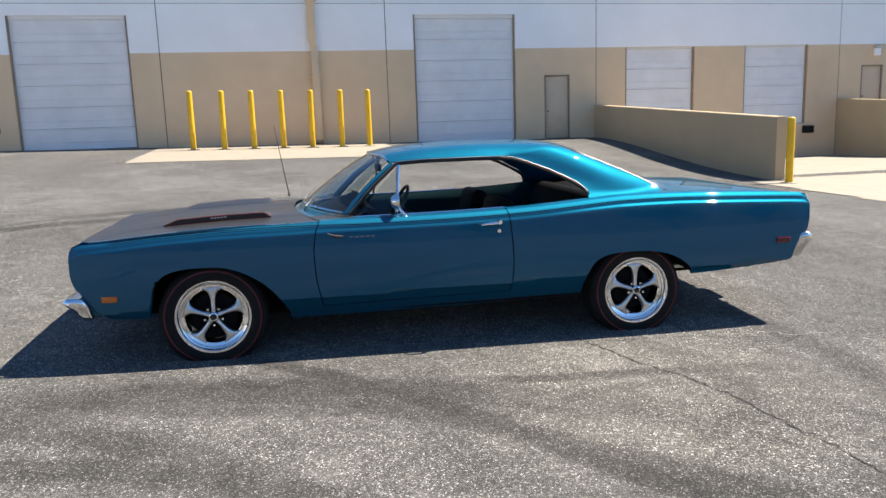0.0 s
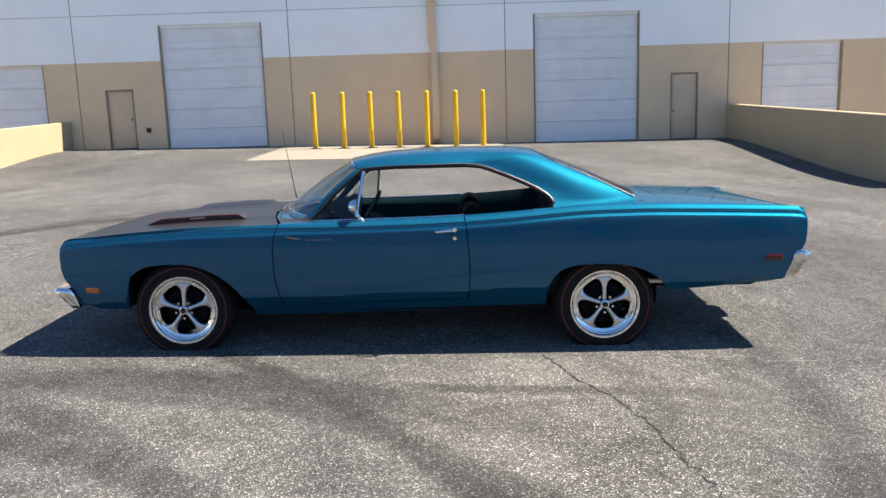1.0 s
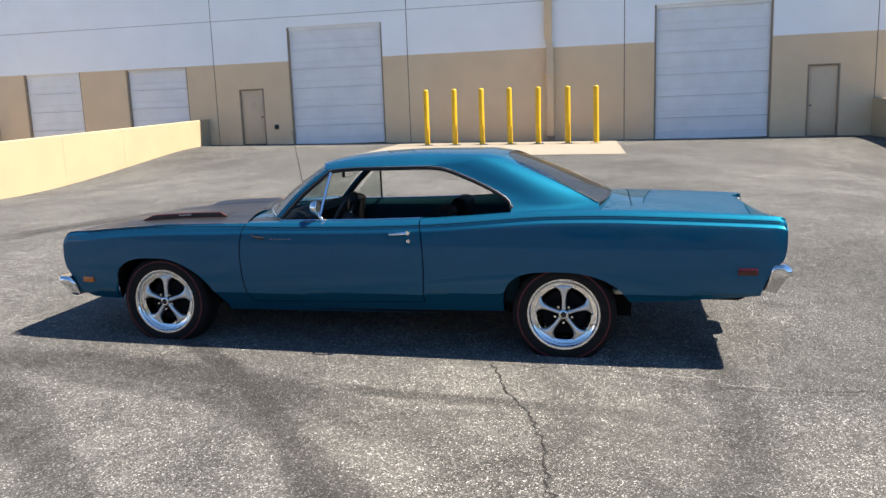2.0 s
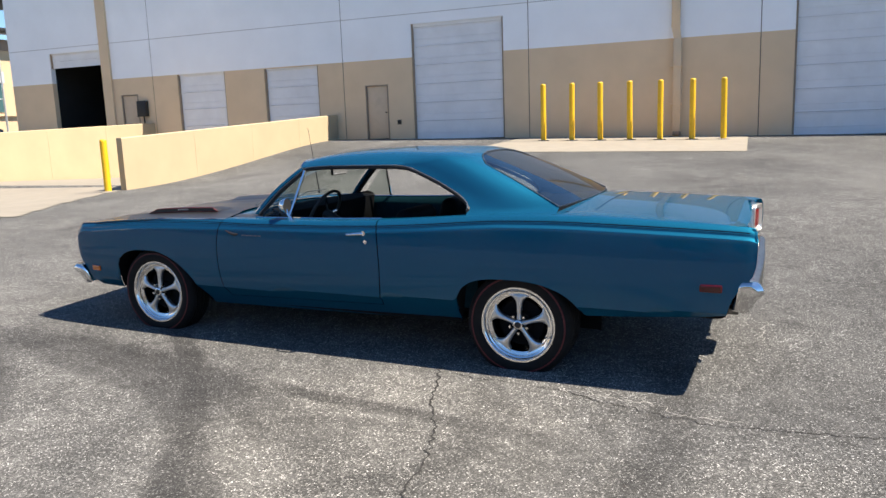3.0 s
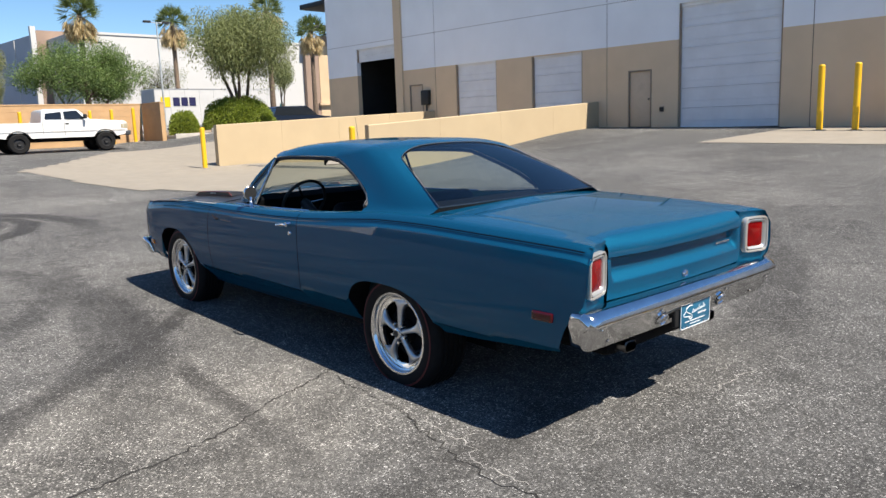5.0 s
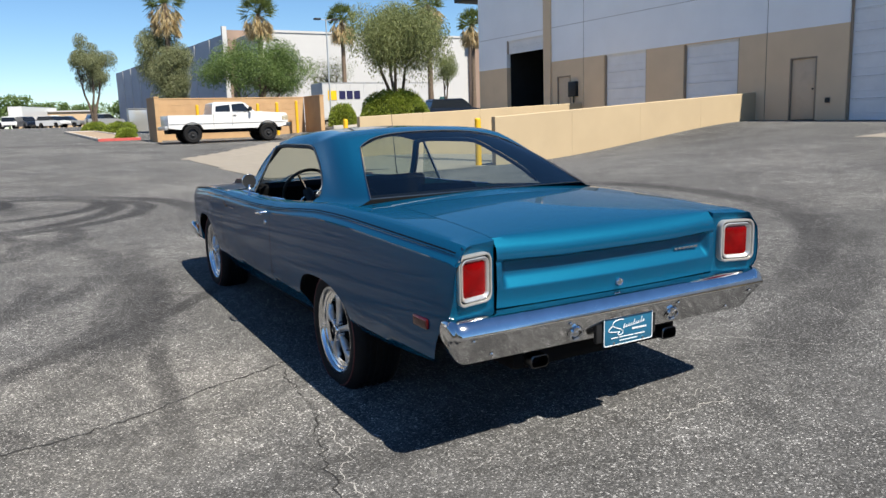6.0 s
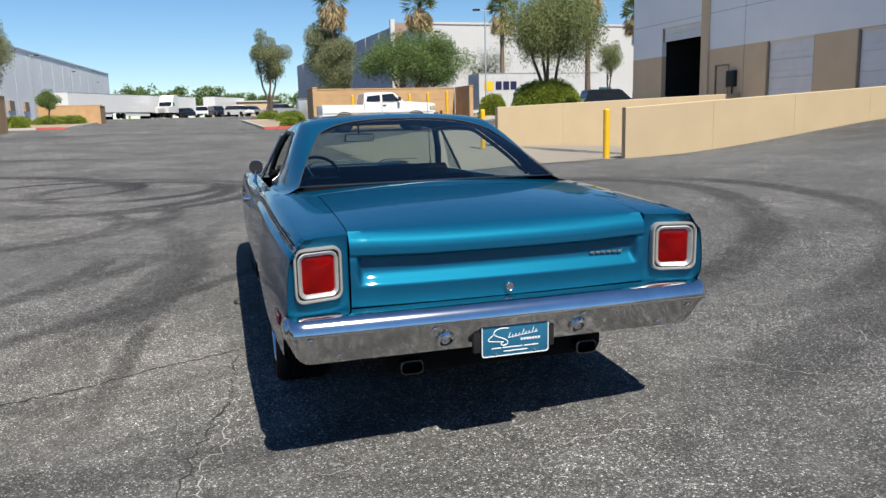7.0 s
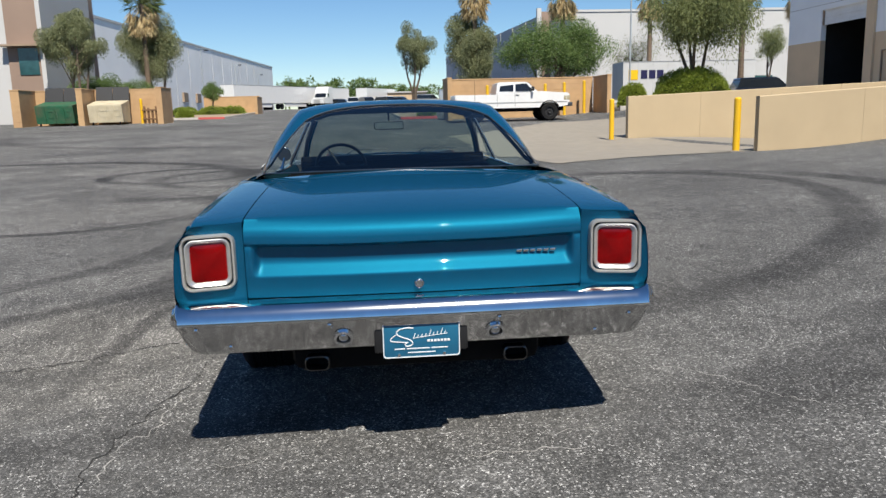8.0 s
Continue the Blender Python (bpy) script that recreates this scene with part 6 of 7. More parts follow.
def dumpster(y0, y1, color, label):
    m = material("dumpster_paint", color, 0.6, 0, 0.12, 3, dirt=(0.12, 0.08, 0.05), dirt_scale=1.5, dirt_amount=0.6)
    x0, x1, z = -43.9, -42.3, height(-43, (y0 + y1) / 2)
    ob = empty("dumpster", None, label, "dumpster")
    prof = [(x0, z + 0.15), (x1, z + 0.15), (x1 + 0.18, z + 1.15), (x1 + 0.18, z + 1.22), (x0, z + 1.5)]
    part("body", rings([[(x, y, q) for x, q in prof] for y in (y0, y1)], True, True), m, ob, smooth=0)
    for k in range(3):
        y = y0 + (y1 - y0) * (k + 1) / 4
        part("rib", rings([[(x1 + 0.005, y + d, z + 0.2), (x1 + 0.04, y + d, z + 0.2), (x1 + 0.21, y + d, z + 1.12), (x1 + 0.175, y + d, z + 1.12)] for d in (-0.03, 0.03)], True, True), m, ob, smooth=0)
    for a, b in ((y0, (y0 + y1) / 2 - 0.01), ((y0 + y1) / 2 + 0.01, y1)):
        lid = part("lid", rings([[(x0 + 0.05, y, z + 1.5), (x0 - 0.22, y, z + 2.35), (x0 - 0.25, y, z + 2.33), (x0 + 0.02, y, z + 1.47)] for y in (a, b)], True, True), BLACK, ob, "black plastic lid", smooth=0)
    for y in (y0 + 0.2, y1 - 0.2):
        part("caster", tube([(x1, y - 0.03, z + 0.09), (x1, y + 0.03, z + 0.09)], 0.09, 10), RUBBER, ob)
    for k, (y, wide) in enumerate(((0.55 * y0 + 0.45 * y1, 0.5), (0.15 * y0 + 0.85 * y1, 0.35))):
        part("sticker", rings([[(x1 + 0.20 - 0.18 * q, a, z + 1.14 - q * 1.0), (x1 + 0.215 - 0.18 * q, a, z + 1.14 - q * 1.0)] for a, q in ((y - wide / 2, 0.25), (y + wide / 2, 0.25), (y + wide / 2, 0.6), (y - wide / 2, 0.6))], True), PLATE_WHITE, ob, "white notice panel", smooth=0)
    part("pocket", box(x0 + 0.3, x1 - 0.2, y0 - 0.1, y0 - 0.005, z + 0.7, z + 0.9), m, ob, smooth=0)
    return ob


dumpster(-13.25, -11.05, (0.018, 0.105, 0.05), "green steel dumpster with black lids open")
dumpster(-10.2, -8.2, (0.60, 0.52, 0.36), "cream and yellow steel dumpster with black lid")
pal = empty("pallet_stack", None, "brown wooden pallets leaning on the wall", "pallets")
WOOD = material("brown_pallet_wood", (0.16, 0.085, 0.04), 0.8, 0, 0.25, 5, 0.2, 30)
for k in range(5):
    part("board", box(-43.6, -43.5, -7.3 + 0.24 * k, -7.18 + 0.24 * k, height(-43, -7), height(-43, -7) + 1.1 - 0.12 * (k % 3), 0.01), WOOD, pal)
for z in (0.25, 0.8):
    part("rail", box(-43.49, -43.42, -7.35, -6.15, height(-43, -7) + z, height(-43, -7) + z + 0.1, 0.01), WOOD, pal)

# ---- kerbs and planters ----
KERB = material("grey_concrete_kerb", (0.40, 0.37, 0.33), 0.85, 0, 0.08, 3, 0.1, 40)
KERB_RED = material("red_kerb_paint", (0.42, 0.07, 0.06), 0.7, 0, 0.15, 4)
SOIL = material("dry_gravel_soil", (0.30, 0.23, 0.16), 0.95, 0, 0.2, 6, 0.4, 30)


def island(name, x0, x1, y0, y1, label, red=None):
    ob = empty(name, None, label, "kerb", kind="structure")
    for a, b, c, d in ((x1 - 0.16, x1, y0, y1), (x0, x0 + 0.16, y0, y1), (x0 + 0.165, x1 - 0.165, y0, y0 + 0.16), (x0 + 0.165, x1 - 0.165, y1 - 0.16, y1)):
        n = max(1, round(max(b - a, d - c) / 2.0))
        for k in range(n):
            xa, xb = (a, b) if b - a < 0.2 else (a + (b - a) * k / n + 0.004, a + (b - a) * (k + 1) / n - 0.004)
            ya, yb = (c, d) if d - c < 0.2 else (c + (d - c) * k / n + 0.004, c + (d - c) * (k + 1) / n - 0.004)
            z = height((xa + xb) / 2, (ya + yb) / 2)
            m = KERB_RED if red and red[0] < ya < red[1] and a > x1 - 0.5 else KERB
            part("kerb_stone", box(xa, xb, ya, yb, z - 0.25, z + 0.15, 0.02), m, ob)
    z = height((x0 + x1) / 2, (y0 + y1) / 2)
    nx = 8
    bm = bmesh.new()
    rings([[(x0 + 0.15 + (x1 - x0 - 0.3) * i / nx, y, height(x0 + (x1 - x0) * i / nx, y) + 0.09) for y in (y0 + 0.15, (y0 + y1) / 2, y1 - 0.15)] for i in range(nx + 1)], False, False, bm)
    part("bed", bm, SOIL, ob)
    return ob


island("kerb_island", -60.0, -38.5, 8.6, 10.8, "kerbed planting strip with a red painted end", (8.0, 10.0))
island("kerb_island", -70.0, -50.0, -10.8, -3.4, "kerbed planter with hedges", (-6.0, -3.0))
island("kerb_island", -40.5, -34.0, 20.4, 29.0, "kerbed planting bed with shrubs")
low = empty("planter_wall", None, "low orange-tan block wall behind hedges", "wall", kind="structure")
block_wall(-68.6, -68.4, -8.2, -3.0, height(-68, -5), height(-68, -5) + 1.6, low)
block_wall(-68.3, -64.5, -3.0, -2.75, height(-66, -3), height(-66, -3) + 1.5, low)

# ---- buildings behind ----
FAR_WHITE = material("bright_white_wall", (0.49, 0.483, 0.472), 0.85, 0, 0.03, 0.3, dirt=(0.45, 0.443, 0.432), dirt_scale=0.2, dirt_amount=0.3)
PALE_WALL = material("pale_grey_painted_wall", (0.88, 0.87, 0.85), 0.85, 0, 0.03, 0.3, dirt=(0.76, 0.75, 0.73), dirt_scale=0.2, dirt_amount=0.3)
FAR_SEAM = material("pale_joint", (0.5, 0.49, 0.47), 0.9, 0, 0.05, 1)
FAR_GREY = material("blue_grey_wall", (0.36, 0.38, 0.42), 0.85, 0, 0.05, 0.3)
FAR_TAN = material("warm_tan_stucco", (0.52, 0.38, 0.24), 0.85, 0, 0.05, 0.5)
FAR_BROWN = material("brown_stucco", (0.27, 0.19, 0.145), 0.85, 0, 0.06, 0.5)
FAR_GLASS = material("dark_teal_window", (0.02, 0.07, 0.075), 0.08, 0, 0.2, 3, coat=0.5)

b1 = empty("office_building", None, "long white building behind the trees", "building")
part("wall", box(-110, -78, 30.6, 84, 0, 11.9), FAR_WHITE, b1, smooth=0)
part("parapet", box(-110.1, -77.9, 30.5, 84.1, 11.9, 12.15), FAR_WHITE, b1, smooth=0)
for k in range(12):
    part("joint", box(-78.03, -77.995, 34 + 4.1 * k, 34.05 + 4.1 * k, 1, 11.88), FAR_SEAM, b1, smooth=0)
for k in range(5):
    part("window", box(-78.04, -77.99, 36.2 + 8 * k, 38.6 + 8 * k, 2.4, 4.6), FAR_GLASS, b1, smooth=0)
b2 = empty("grey_warehouse", None, "long blue-grey warehouse with a white-edged roofline", "building")
part("wall", rings([[(-88, 29.9, z), (-159, 26.4, z), (-159, 60, z), (-111, 60, z), (-111, 29.9, z)] for z in (0, 13.0)], True, True), FAR_GREY, b2, smooth=0)
part("end_wall", box(-88.0, -87.5, 29.5, 34.8, 0, 13.2), FAR_BROWN, b2, "brown end pier", smooth=0)
part("pier", box(-87.9, -87.4, 28.9, 29.45, 0, 13.6), FAR_WHITE, b2, "white end pier", smooth=0)
for k in range(9):
    part("joint", box(-96.1 - 7 * k, -96.0 - 7 * k, 29.4 - 0.345 * k, 29.62 - 0.345 * k, 1, 12.9), FAR_SEAM, b2, smooth=0)
b3 = empty("tower_building", None, "tan stucco tower with teal windows and a flat canopy", "building")
part("wall", box(-77.9, -77.3, 59.9, 84.2, 0, 13.1), FAR_TAN, b3, smooth=0)
# this return stands in shade, which its dark brown includes
part("wall", box(-77.9, -77.35, 57.9, 59.88, 0, 11.3), FAR_BROWN, b3, "brown stucco return, its shade put into the colour", smooth=0)
part("fascia", box(-77.29, -77.15, 59.9, 84.2, 11.85, 13.05), FAR_BROWN, b3, smooth=0)
part("ledge", box(-77.29, -76.9, 59.5, 84.2, 4.30, 4.60), FAR_TAN, b3, smooth=0)
roof_ = part("canopy", box(-77.9, -75.2, 57.8, 84.5, 13.75, 14.15, 0.02), BLACK, b3, "dark flat canopy")
for y in (60.6, 66, 72, 78):
    part("post", box(-77.2, -76.9, y, y + 0.3, 13.06, 13.74), BLACK, roof_, smooth=0)
for k in range(4):
    y = 62.0 + 4.8 * k
    w = part("window", box(-77.29, -77.2, y, y + 2.6, 4.75, 8.1), FAR_GLASS, b3, "teal window", smooth=0)
    part("mullion", box(-77.195, -77.14, y + 1.26, y + 1.34, 4.75, 8.1), FAR_WHITE, w, smooth=0)
    part("mullion", box(-77.195, -77.14, y, y + 2.6, 6.25, 6.33), FAR_WHITE, w, smooth=0)
    part("lintel", box(-77.29, -77.1, y - 0.1, y + 2.8, 8.12, 9.4), FAR_WHITE, b3, "white stucco panel", smooth=0)
b4 = empty("distribution_building", None, "very long pale grey warehouse with dock doors", "building")
part("wall", rings([[(-210, -15.6, z0), (-66, -25.0, z1), (-66, -60, z1), (-210, -60, z0)] for z0, z1 in ((0, 0), (14.6, 12.9))], True, True), PALE_WALL, b4, smooth=0)
part("parapet", rings([[(-210, -15.5, z0), (-65.9, -24.9, z1), (-65.9, -60, z1), (-210, -60, z0)] for z0, z1 in ((14.61, 12.91), (14.9, 13.2))], True, True), FAR_WHITE, b4, smooth=0)
for k in range(5, 14):
    xd, xj = -83.0 - 8 * k, -79.05 - 8 * k
    yd, yj = -25.0 - (xd + 66) * 9.4 / 144, -25.0 - (xj + 66) * 9.4 / 144
    part("dock_door", box(xd - 1.6, xd + 1.6, yd - 0.1, yd + 0.22, height(-80, -15) + 2.2, height(-80, -15) + 3.7), DOOR_FRAME, b4, smooth=0)
    part("joint", box(xj - 0.05, xj + 0.05, yj - 0.1, yj + 0.03, 1.5, 12.9 + 0.012 * 8 * k), FAR_SEAM, b4, smooth=0)
b5 = empty("corner_building", None, "white and brown corner building with a dark window", "building")
part("wall", box(-62, -50.0, -30, -17.6, 0, 12.5), FAR_WHITE, b5, smooth=0)
part("pier", box(-62, -49.9, -17.58, -15.45, 0, 12.3), FAR_BROWN, b5, "brown stucco pier", smooth=0)
part("pier", box(-60, -49.8, -15.44, -15.15, 0, 12.3), FAR_WHITE, b5, smooth=0)
part("window", box(-49.88, -49.84, -16.9, -15.6, 4.6, 6.4), FAR_GLASS, b5, smooth=0)
part("awning", box(-49.9, -49.2, -17.9, -15.2, 6.5, 6.62), DOOR_FRAME, b5, smooth=0)


# ---- lamp posts ----
def lamp_post(x, y, z1, heads, label):
    z0 = height(x, y)
    ob = empty("street_lamp", pose(x, y, z0), label, "street lamp", "yard lamps")
    h = z1 - z0
    part("pole", tube([(0, 0, -0.1), (0, 0, h)], [0.075, 0.055], 8), BEZEL, ob)
    for s in heads:
        arm = part("arm", tube([(0, 0, h - 0.05), (0, s * 0.5, h)], 0.03, 6), BEZEL, ob)
        part("lamp_head", box(-0.16, 0.16, s * 0.45, s * 0.95, h - 0.06, h + 0.08, 0.02) if s > 0 else box(-0.16, 0.16, s * 0.95, s * 0.45, h - 0.06, h + 0.08, 0.02), BLACK, arm)
    return ob


lamp_post(-50, 26.9, 9.5, (-1, 1), "grey steel yard lamp with two heads")
lamp_post(-60, 25.5, 9.0, (-1, 1), "grey steel yard lamp with two heads")
lamp_post(-45, 39.2, 8.7, (-1,), "grey steel yard lamp")
lamp_post(-62, -10.2, 9.0, (1,), "grey steel yard lamp")
lamp_post(-92, -12.5, 9.6, (1,), "grey steel yard lamp")
lamp_post(-120, -12.5, 9.6, (1,), "grey steel yard lamp")
lamp_post(-150, -12.5, 9.6, (1,), "grey steel yard lamp")

# ---- vehicles ----
WHITE_CAR = material("white_vehicle_paint", (0.70, 0.70, 0.69), 0.35, 0, 0.03, 4, coat=0.6)
NAVY_CAR = material("dark_blue_vehicle_paint", (0.010, 0.018, 0.035), 0.3, 0.2, 0.1, 4, coat=0.8)
CAR_GLASS = material("dark_vehicle_glass", (0.010, 0.012, 0.014), 0.06, 0, 0.1, 4, coat=0.6)
STEEL_DARK = material("dark_grey_steel", (0.10, 0.105, 0.11), 0.4, 0.6, 0.1, 8)
HEADLAMP = material("headlamp_glass", (0.5, 0.44, 0.30), 0.1, 0.3, 0.1, 20, coat=0.8)


def extruded(profile, y0, y1, inset=0.0, bevel=0.03):
    """A side profile (x, z) carried across, its far edges drawn in by inset."""
    cx = sum(p[0] for p in profile) / len(profile)
    loops = []
    for y, k in ((y0, inset), (y0 + bevel, 0), (y1 - bevel, 0), (y1, inset)):
        loops.append([(cx + (x - cx) * (1 - k * 0.02), y, z - k * 0.01) for x, z in profile])
    return rings(loops, True, True)


def road_wheel(parent, x, y, z, r, w, side):
    t = part("wheel", lathe([(r * 0.55, -w / 2), (r * 0.9, -w / 2 - 0.01), (r, -w / 2 + 0.04), (r, w / 2 - 0.04), (r * 0.9, w / 2), (r * 0.55, w / 2)], 26), RUBBER, parent)
    t.location = (x, y, z)
    part("rim", lathe([(0.001, side * (w / 2 - 0.03)), (r * 0.2, side * (w / 2 - 0.01)), (r * 0.24, side * (w / 2 - 0.07)), (r * 0.5, side * (w / 2 - 0.08)), (r * 0.58, side * w / 2)], 18), BLACK, t)
    return t


def pickup(m):
    ob = empty("pickup_truck", m, "white crew-cab pickup truck with raised black wheels", "pickup truck")
    R = 0.46
    zb = 0.78
    arch = lambda xc, r: [(xc + r * math.cos(radians(q)), R + r * math.sin(radians(q))) for q in range(156, 20, -12)]
    low = [(-2.95, zb), *arch(-1.8, 0.57), *arch(2.12, 0.57), (3.18, zb + 0.02), (3.22, zb + 0.3), (3.2, zb + 0.58), (3.08, zb + 0.66), (1.75, zb + 0.73), (1.5, zb + 0.74), (-0.75, zb + 0.70), (-0.78, zb + 0.62), (-2.95, zb + 0.64)]
    for s in (-1, 1):
        y0, y1 = sorted((s * 0.98, s * 0.80))
        part("body_side", rings([[(x, y, z) for x, z in low] for y in (y0, y1)], True, True), WHITE_CAR, ob, smooth=0)
        part("trim_strip", box(-2.9, 3.1, s * 0.985 - 0.008, s * 0.985 + 0.008, zb + 0.17, zb + 0.22), BEZEL, ob, smooth=0)
    part("bonnet", rings([[(1.5, y, zb + 0.74 + c), (1.8, y, zb + 0.75 + c), (3.08, y, zb + 0.64 + c), (3.2, y, zb + 0.5), (3.2, y, zb + 0.1), (1.5, y, zb + 0.1)] for y, c in ((-0.8, 0), (-0.4, 0.03), (0.4, 0.03), (0.8, 0))], True, True), WHITE_CAR, ob)
    part("bed", box(-2.93, -0.8, -0.8, 0.8, zb + 0.0, zb + 0.12), BLACK, ob, smooth=0)
    part("tailgate", box(-2.97, -2.9, -0.8, 0.8, zb, zb + 0.63, 0.02), WHITE_CAR, ob)
    cab = [(-0.72, zb - 0.05), (1.52, zb - 0.05), (1.5, zb + 0.74), (1.02, zb + 1.22), (0.85, zb + 1.27), (-0.5, zb + 1.27), (-0.66, zb + 1.2), (-0.74, zb + 0.7)]
    loops = []
    for y, k in ((-0.9, 1), (-0.8, 0), (0.8, 0), (0.9, 1)):
        loops.append([(x, y * (1 if z < zb + 0.8 else 0.86), z - (0.02 * k if z > zb + 1 else 0)) for x, z in cab])
    cabin = part("cab", rings(loops, True, True), WHITE_CAR, ob)
    for s in (-1, 1):
        for a, b, c, d in ((-0.58, 0.18, -0.50, 0.20), (0.30, 1.24, 0.30, 0.92)):
            bm = bmesh.new()
            pts = [(a, zb + 0.78), (b, zb + 0.78), (d, zb + 1.18), (c, zb + 1.18)]
            loop = lambda q: [(x, s * (0.905 - (z - zb - 0.74) * 0.30 + q), z) for x, z in pts]
            rings([loop(-0.02), loop(0.008)], True, True, bm)
            part("side_window", bm, CAR_GLASS, cabin, smooth=0)
        part("door_line", box(0.235, 0.25, s * 0.982 - 0.006, s * 0.982 + 0.006, zb, zb + 0.72), BLACK, cabin, smooth=0)
        part("door_line", box(-0.72, -0.705, s * 0.982 - 0.006, s * 0.982 + 0.006, zb, zb + 0.70), BLACK, cabin, smooth=0)
        part("door_handle", box(0.30, 0.46, s * 1.0 - 0.015, s * 1.0 + 0.015, zb + 0.56, zb + 0.60), BLACK, cabin, smooth=0)
        part("door_mirror", box(1.12, 1.24, s * 1.12 - 0.14, s * 1.12 + 0.14, zb + 0.78, zb + 1.0, 0.03), BLACK, ob)
        part("headlamp", box(3.04, 3.24, s * 0.80 - 0.19, s * 0.80 + 0.19, zb + 0.27, zb + 0.52, 0.02), HEADLAMP, ob)
        part("turn_lamp", box(2.90, 3.035, s * 0.983 - 0.01, s * 0.983 + 0.01, zb + 0.29, zb + 0.50, 0.008), HEADLAMP, ob)
        for x in (-1.8, 2.12):
            part("flare", tube([(q, s * 0.98, z) for q, z in arch(x, 0.575)], 0.025, 6), BLACK, ob)
        for x in (-1.8, 2.12):
            road_wheel(ob, x, s * 0.86, R, R, 0.3, s)
            part("wheel_well", box(x - 0.56, x + 0.56, s * 0.70 - 0.09, s * 0.70 + 0.09, zb - 0.1, zb + 0.26), DARK, ob, smooth=0)
        part("bed_side", box(-2.9, -0.78, s * 0.76 - 0.03, s * 0.76 + 0.03, zb + 0.05, zb + 0.62), WHITE_CAR, ob, smooth=0)
    part("windscreen", rings([[(1.47, y, zb + 0.78), (1.04, y * 0.9, zb + 1.20), (1.06, y * 0.9, zb + 1.22), (1.50, y, zb + 0.79)] for y in (-0.74, 0.74)], True, True), CAR_GLASS, cabin, smooth=0)
    part("front_bumper", box(3.10, 3.38, -1.0, 1.0, zb - 0.06, zb + 0.16, 0.04), STEEL_DARK, ob, "dark grey steel bumper")
    part("rear_bumper", box(-3.14, -2.97, -0.95, 0.95, zb - 0.08, zb + 0.10, 0.03), BEZEL, ob)
    part("grille", box(3.18, 3.235, -0.5, 0.5, zb + 0.22, zb + 0.52, 0.01), BLACK, ob)
    part("chassis", box(-2.9, 3.0, -0.5, 0.5, 0.5, zb + 0.05), DARK, ob, smooth=0)
    return ob


pickup(pose(-31.8, 13.62, height(-31.8, 13.62), 0, 0, 90) @ Matrix.Scale(0.94, 4))


def wagon(m, paint_, label, name="suv", s=1.0):
    ob = empty(name, m, label, "car")
    low = [(-2.3, 0.35), (-1.8, 0.30), (-1.75, 0.6), (-1.55, 0.75), (-1.2, 0.75), (-1.0, 0.6), (-0.95, 0.3), (0.95, 0.3), (1.0, 0.6), (1.2, 0.75), (1.55, 0.75), (1.75, 0.6), (1.8, 0.3), (2.25, 0.35), (2.35, 0.6), (2.25, 0.9), (1.2, 1.05), (-2.25, 1.08), (-2.35, 0.8)]
    for t in (-1, 1):
        y0, y1 = sorted((t * 0.92, t * 0.7))
        part("body_side", rings([[(x, y, z) for x, z in low] for y in (y0, y1)], True, True), paint_, ob, smooth=0)
        for x in (-1.38, 1.38):
            road_wheel(ob, x, t * 0.8, 0.36, 0.36, 0.24, t)
    part("bonnet", box(1.0, 2.25, -0.7, 0.7, 0.5, 0.97, 0.05), paint_, ob)
    top_ = [(1.2, 1.0), (0.55, 1.62), (0.3, 1.70), (-1.9, 1.68), (-2.2, 1.1), (-2.2, 0.6), (1.1, 0.6)]
    part("cabin", rings([[(x, y * (1 if z < 1.2 else 0.84), z) for x, z in top_] for y in (-0.9, 0.9)], True, True), CAR_GLASS, ob, smooth=20)
    part("roof", rings([[(0.5, y, 1.64), (0.3, y, 1.735), (-1.9, y, 1.715), (-2.0, y, 1.60)] for y in (-0.76, 0.76)], True, True), paint_, ob, smooth=20)
    return ob


wagon(pose(-42.0, 33.4, height(-42, 33.4) - 0.3, 0, 0, 80), NAVY_CAR, "dark blue estate car parked behind the shrub")


TRAILER_WHITE = material("white_trailer_panel", (0.50, 0.50, 0.495), 0.5, 0, 0.04, 1.5)


def trailer(m, label, length=11.0, name="box_trailer", h=2.75, skin=WHITE_CAR):
    ob = empty(name, m, label, "trailer", "parked trailers")
    n = 9
    for k in range(n):
        a, b = -length / 2 + length * k / n, -length / 2 + length * (k + 1) / n
        part("panel", box(a + 0.006, b - 0.006, -1.27, 1.27, 1.15, 1.15 + h), skin, ob, smooth=0)
    part("rail", box(-length / 2, length / 2, -1.29, 1.29, 1.04, 1.15), BEZEL, ob, smooth=0)
    part("rail", box(-length / 2, length / 2, -1.29, 1.29, 1.15 + h, 1.2 + h), BEZEL, ob, smooth=0)
    for x in (-length / 2 + 1.2, -length / 2 + 2.4):
        for s in (-1, 1):
            road_wheel(ob, x, s * 1.1, 0.5, 0.5, 0.32, s)
    part("landing_gear", box(length / 2 - 2.8, length / 2 - 2.6, -0.9, 0.9, 0.0, 1.04), DARK, ob, smooth=0)
    part("skirt", box(-length / 2 + 3.2, length / 2 - 3.2, -1.2, -1.16, 0.45, 1.02), WHITE_CAR, ob, smooth=0)
    return ob


